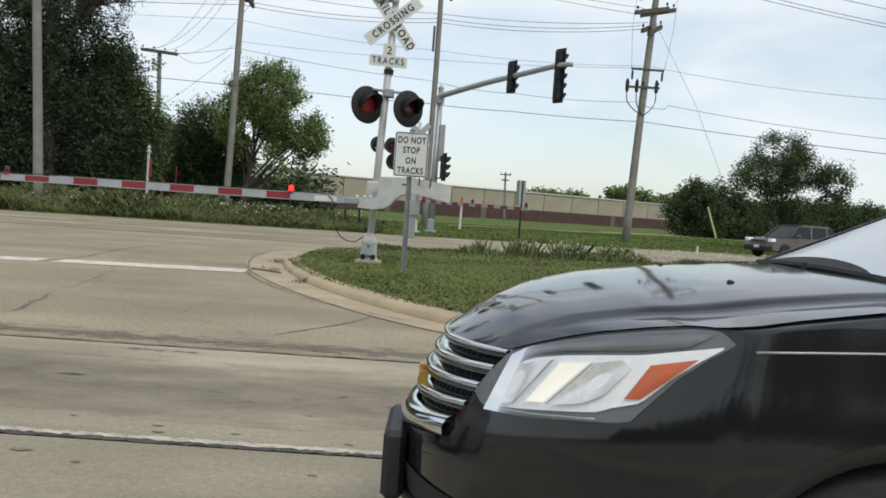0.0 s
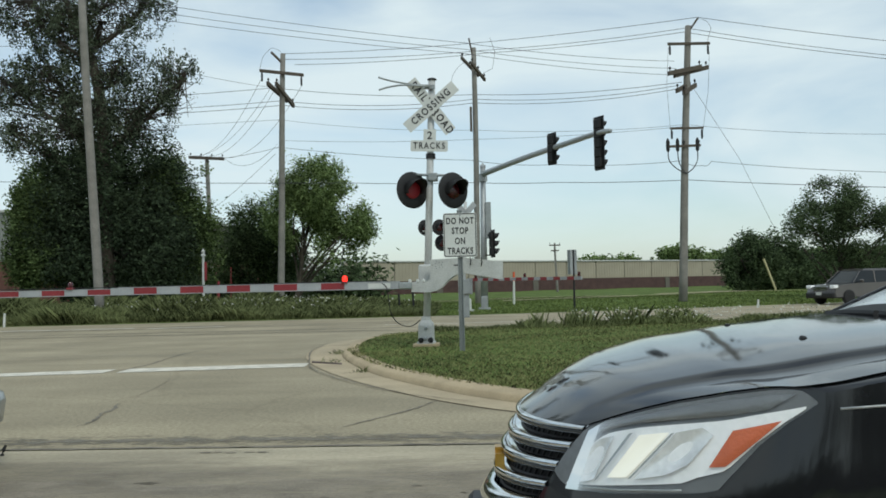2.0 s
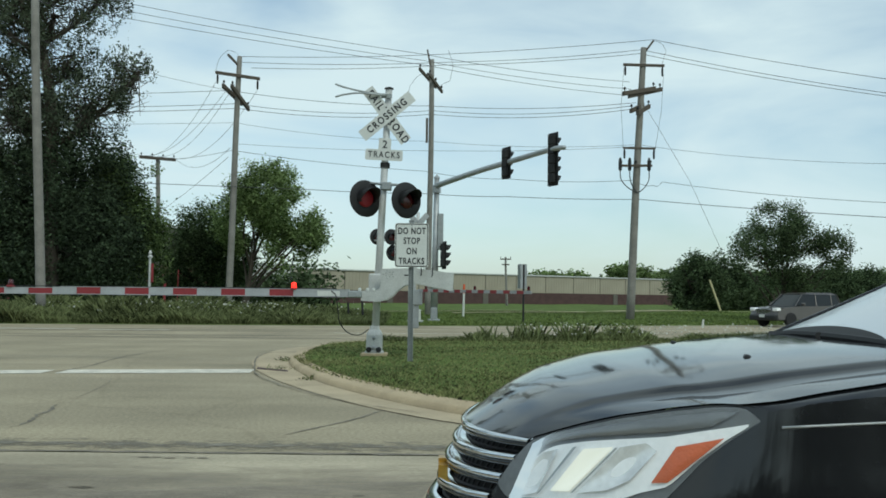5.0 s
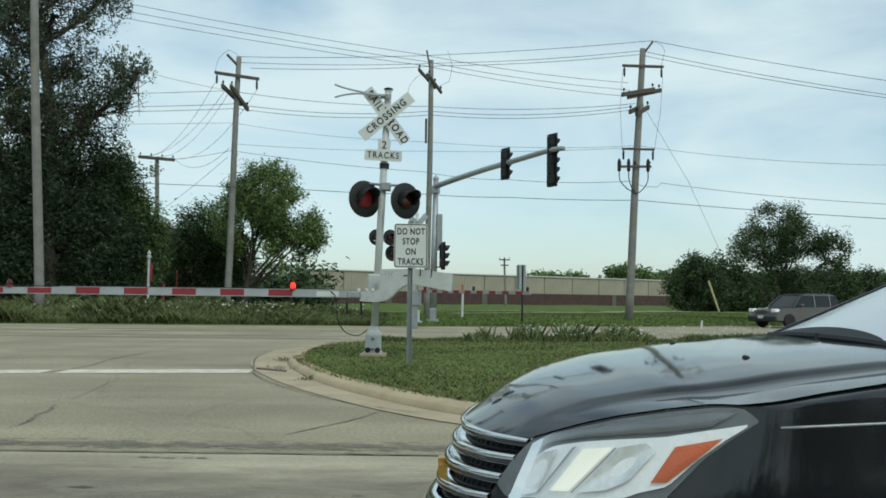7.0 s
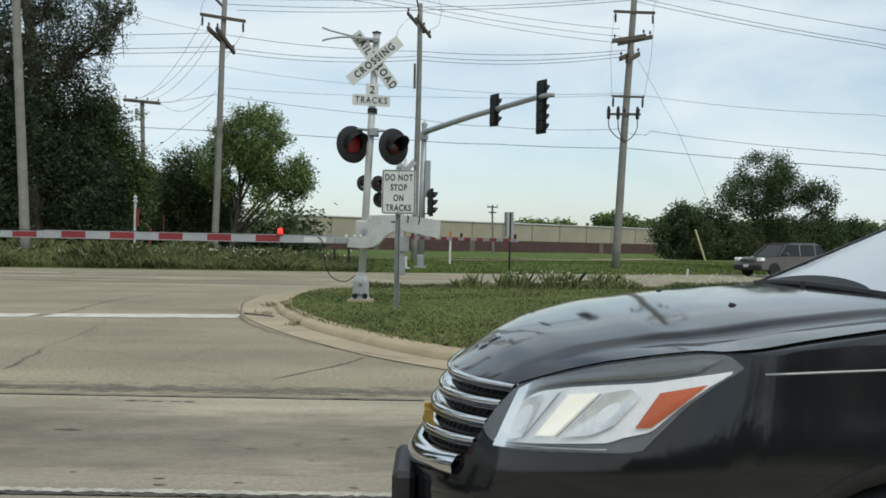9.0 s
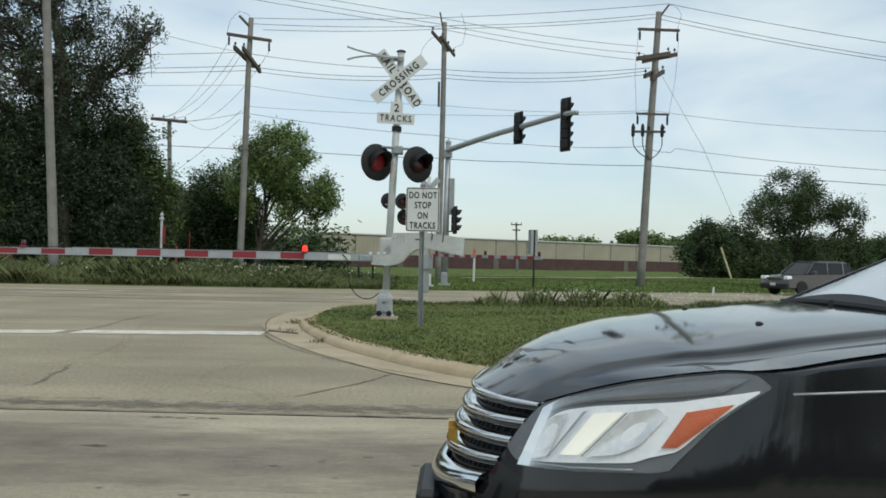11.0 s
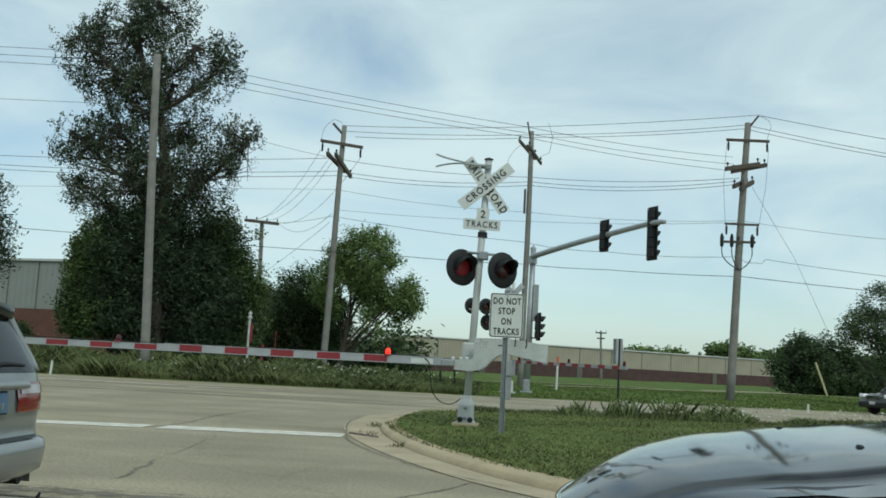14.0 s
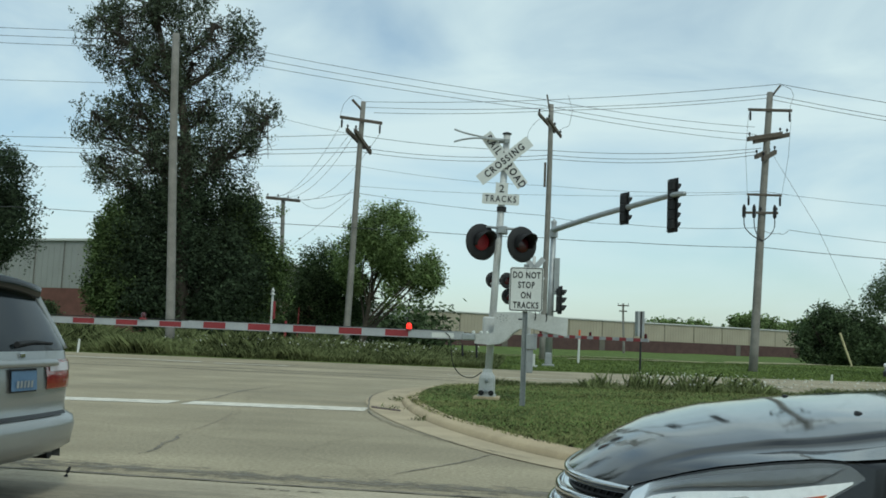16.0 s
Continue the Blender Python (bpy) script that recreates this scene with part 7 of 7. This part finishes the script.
def wood(name, spots, per, size, seed, label, material=M_LEAF_C):
    lobes = [(x, y, z, r, r, r * 0.8, 1.0) for x, y, z, r in spots]
    return tagged(part(name, leaf_cloud(lobes, per, size, seed, 0.0, 1.0), material), label, "trees", kind="stuff")


rw = random.Random(9)
spots = []
for x0, x1, zt in ((26, 40, 8.4), (48, 55, 10.2), (62, 73, 9.6), (76, 130, 9.0), (130, 190, 11), (-95, -60, 11)):
    x = x0
    while x < x1:
        r = rw.uniform(2.2, 3.6)
        spots.append((x, 262 + rw.uniform(-6, 6), zt - r * rw.uniform(0.7, 1.2), r))
        spots.append((x, 262 + rw.uniform(-6, 6), zt * 0.45, r * 1.3))
        x += r * 0.9
# the lighter leaf colour stands in for haze over the distance
wood("far_trees", spots, 90, 0.5, 12, "far line of green trees beyond the warehouse", M_LEAF_B)
spots = []
for k in range(46):
    x = -60 + k * 1.15
    if -7.5 < x or x < -27:
        continue
    y = 60 + rw.uniform(-3, 3) + (8 if x < -28 else 0)
    spots.append((x, y, rw.uniform(0.6, 1.4), rw.uniform(0.9, 1.5)))
wood("undergrowth", spots, 60, 0.2, 13, "dark shrubs under the trees along the railway")


# trees across the road behind the camera, mirrored in the dark paint
spots = []
x = -48.0
while x < 52:
    r = rw.uniform(2.0, 3.6)
    h = 2.6 + 1.8 * noise.noise((x * 0.08, 2.0, 0.0)) + rw.uniform(-1.2, 1.8)
    spots.append((x, -33 + rw.uniform(-3, 3), h - r * 0.8, r))
    spots.append((x, -33 + rw.uniform(-3, 3), h * 0.4, r * 1.2))
    x += r * 0.95
wood("roadside_trees", spots, 60, 0.3, 14, "row of dark green trees across the main road")


# ---- buildings ----
M_SIDING = mat("tan_metal_siding", (0.33, 0.295, 0.225), 0.65, 0, 0.08, 0.3, 6, 0.05)
M_BRICKFAR = mat("dark_red_brickwork", (0.075, 0.042, 0.037), 0.9, 0, 0.2, 1.0, 18, 0.3)
M_BRICKRED = mat("red_brickwork", (0.125, 0.055, 0.042), 0.9, 0, 0.2, 1.0, 18, 0.3)
M_TRIM = mat("pale_roof_trim", (0.50, 0.50, 0.48), 0.6, 0, 0.05, 1, 10, 0)
M_GREYSIDE = mat("grey_ribbed_siding", (0.27, 0.275, 0.26), 0.6, 0.1, 0.06, 0.5, 9, 0.05)
M_SEAM = mat("dark_panel_seam", (0.12, 0.11, 0.09), 0.8, 0, 0.1, 1, 10, 0)


def building(name, a, b, depth, z0, z_brick, z_top, brick, siding, label, panels, seams=True):
    """A long low hall: brick base, ribbed upper walls in panels, roof trim."""
    a, b = Vector((*a, 0)), Vector((*b, 0))
    d = (b - a).normalized()
    n = Vector((-d.y, d.x, 0))
    ang = math.degrees(math.atan2(d.y, d.x))
    L = (b - a).length
    t = thing(name, (a.x, a.y, z0), ang, label, "building")
    bm = bmesh.new()
    box(bm, (0, 0, -0.4), (L, depth, z_brick - z0))
    part("brick_wall", bm, brick, t, "brick lower wall")
    bm = bmesh.new()
    box(bm, (0.05, 0.10, z_brick - z0), (L - 0.05, depth - 0.1, z_top - z0))
    part("core_wall", bm, M_SEAM, t)
    w = L / panels
    bm = bmesh.new()
    box(bm, (0, 0, 0), (w - 0.16, 0.10, z_top - z_brick - 0.02))
    k = 0.0
    while k < w - 0.5:
        box(bm, (k + 0.1, -0.03, 0.02), (k + 0.16, 0.0, z_top - z_brick - 0.05))
        k += 0.6
    first = part("siding_panel", bm, siding, t, "ribbed metal siding panel")
    first.location = (0.08, 0.0, z_brick - z0 + 0.01)
    for i in range(1, panels):
        o = first.copy()
        scene.collection.objects.link(o)
        o.location = (i * w + 0.08, 0.0, z_brick - z0 + 0.01)
    bm = bmesh.new()
    box(bm, (-0.2, -0.2, z_top - z0), (L + 0.2, depth, z_top - z0 + 0.22), 0.03)
    part("roof_trim", bm, M_TRIM, t, "pale roof edge")
    return t


hall = building("warehouse", (-25.8, 131), (45.0, 183), 40, 0.1, 2.25, 5.15, M_BRICKFAR, M_SIDING, "long low warehouse with tan siding over dark brick", 13)
for x, z in ((11.5, 0.9), (30.0, 0.7), (32.2, 1.2), (55.0, 0.8)):
    bm = bmesh.new()
    tube(bm, [(x, 6, 5.0), (x, 6, 5.3 + z), (x + 0.3, 6, 5.35 + z)], 0.09, 6)
    part("roof_vent", bm, M_GALV, hall)
for x in (21.0, 40.0, 71.0):
    bm = bmesh.new()
    box(bm, (x, -0.12, -0.1), (x + 1.1, -0.02, 2.1))
    part("door", bm, M_SEAM, hall)
works = building("brick_building", (-60, 78), (-33.0, 72), 30, 0.3, 4.1, 8.1, M_BRICKRED, M_GREYSIDE, "red brick building with a grey metal upper wall", 9)
small = building("brick_building", (-33, 112), (-26.0, 112), 12, 0.3, 3.2, 3.9, M_BRICKRED, M_TRIM, "small red brick building far behind the trees", 3)
wing_ = building("warehouse", (-24.5, 118), (-19.5, 121), 14, 0.2, 0.9, 5.2, M_BRICKFAR, M_TRIM, "pale end block of the warehouse", 3)

# clipped bush by the brick building
tagged(part("bush", leaf_cloud([(-40.2, 66, 2.0, 1.3, 1.2, 1.1, 1.0), (-38.9, 66, 1.7, 1.0, 1.0, 0.9, 0.6)], 260, 0.13, 41, 0, 0.3), M_LEAF_C), "dark clipped bush before the brick building", "bush")

# pale paths in the far grass
for pts, w in ((((0.5, 55.0), (4.0, 56.0), (8.6, 56.5)), 0.7), (((12, 70.0), (22, 74.0), (40, 84)), 1.1), (((-7, 58), (0, 60), (8, 64), (20, 72)), 0.5)):
    p = smooth_path([(x, y, 0) for x, y in pts], 5)
    rows = [[(q.x, q.y - w, rise(q.x, q.y) + 0.06), (q.x, q.y + w, rise(q.x, q.y) + 0.06)] for q in p]
    tagged(part("path", sheet(rows), M_GUTTER), "pale concrete path in the far grass", "path", kind="structure")

# small dark marker stub on the near road and weeds in the curb joint
deb = thing("road_marker_stub", (-3.72, 6.83, 0.0), 25, "short dark marker stub standing in the road joint", "debris")
bm = bmesh.new()
tube(bm, [(0, 0, 0), (0.01, 0.0, 0.04), (0.025, 0.01, 0.075)], [0.02, 0.016, 0.009], 7)
part("stub", bm, M_TYRE, deb)


def tufts(r):
    c = ((-1.86, 13.25), (-1.86, 13.25), (-2.62, 15.0), (-2.80, 16.9), (-2.90, 17.1))[r.randint(5)]
    return c[0] + r.normal(0, 0.09), c[1] + r.normal(0, 0.12), 0.015, 0.6 + 1.2 * r.rand()


tagged(part("weeds", blades(200, tufts, 0.015, 0.055, 0.010, 0.7, 17), M_WEED), "small dry weeds in the curb joints", "weeds", kind="stuff")


def stalks(r):
    """Taller stems at the back of the island."""
    c = 0.9 + 4.2 * r.rand() ** 0.8
    y = float(np.interp(c, [-1.2, 1.7, 5, 8, 20], [23.9, 24.7, 25.5, 25.9, 29.0])) - 0.4
    return c, y + r.normal(0, 0.15), 0.1, (1.0 if (int(c * 2.3) % 3) else 0.45) * r.uniform(0.5, 1)


tagged(part("weeds", blades(1500, stalks, 0.25, 0.62, 0.013, 0.30, 18), M_WEED), "tall stalky weeds behind the sign", "weeds", kind="stuff")
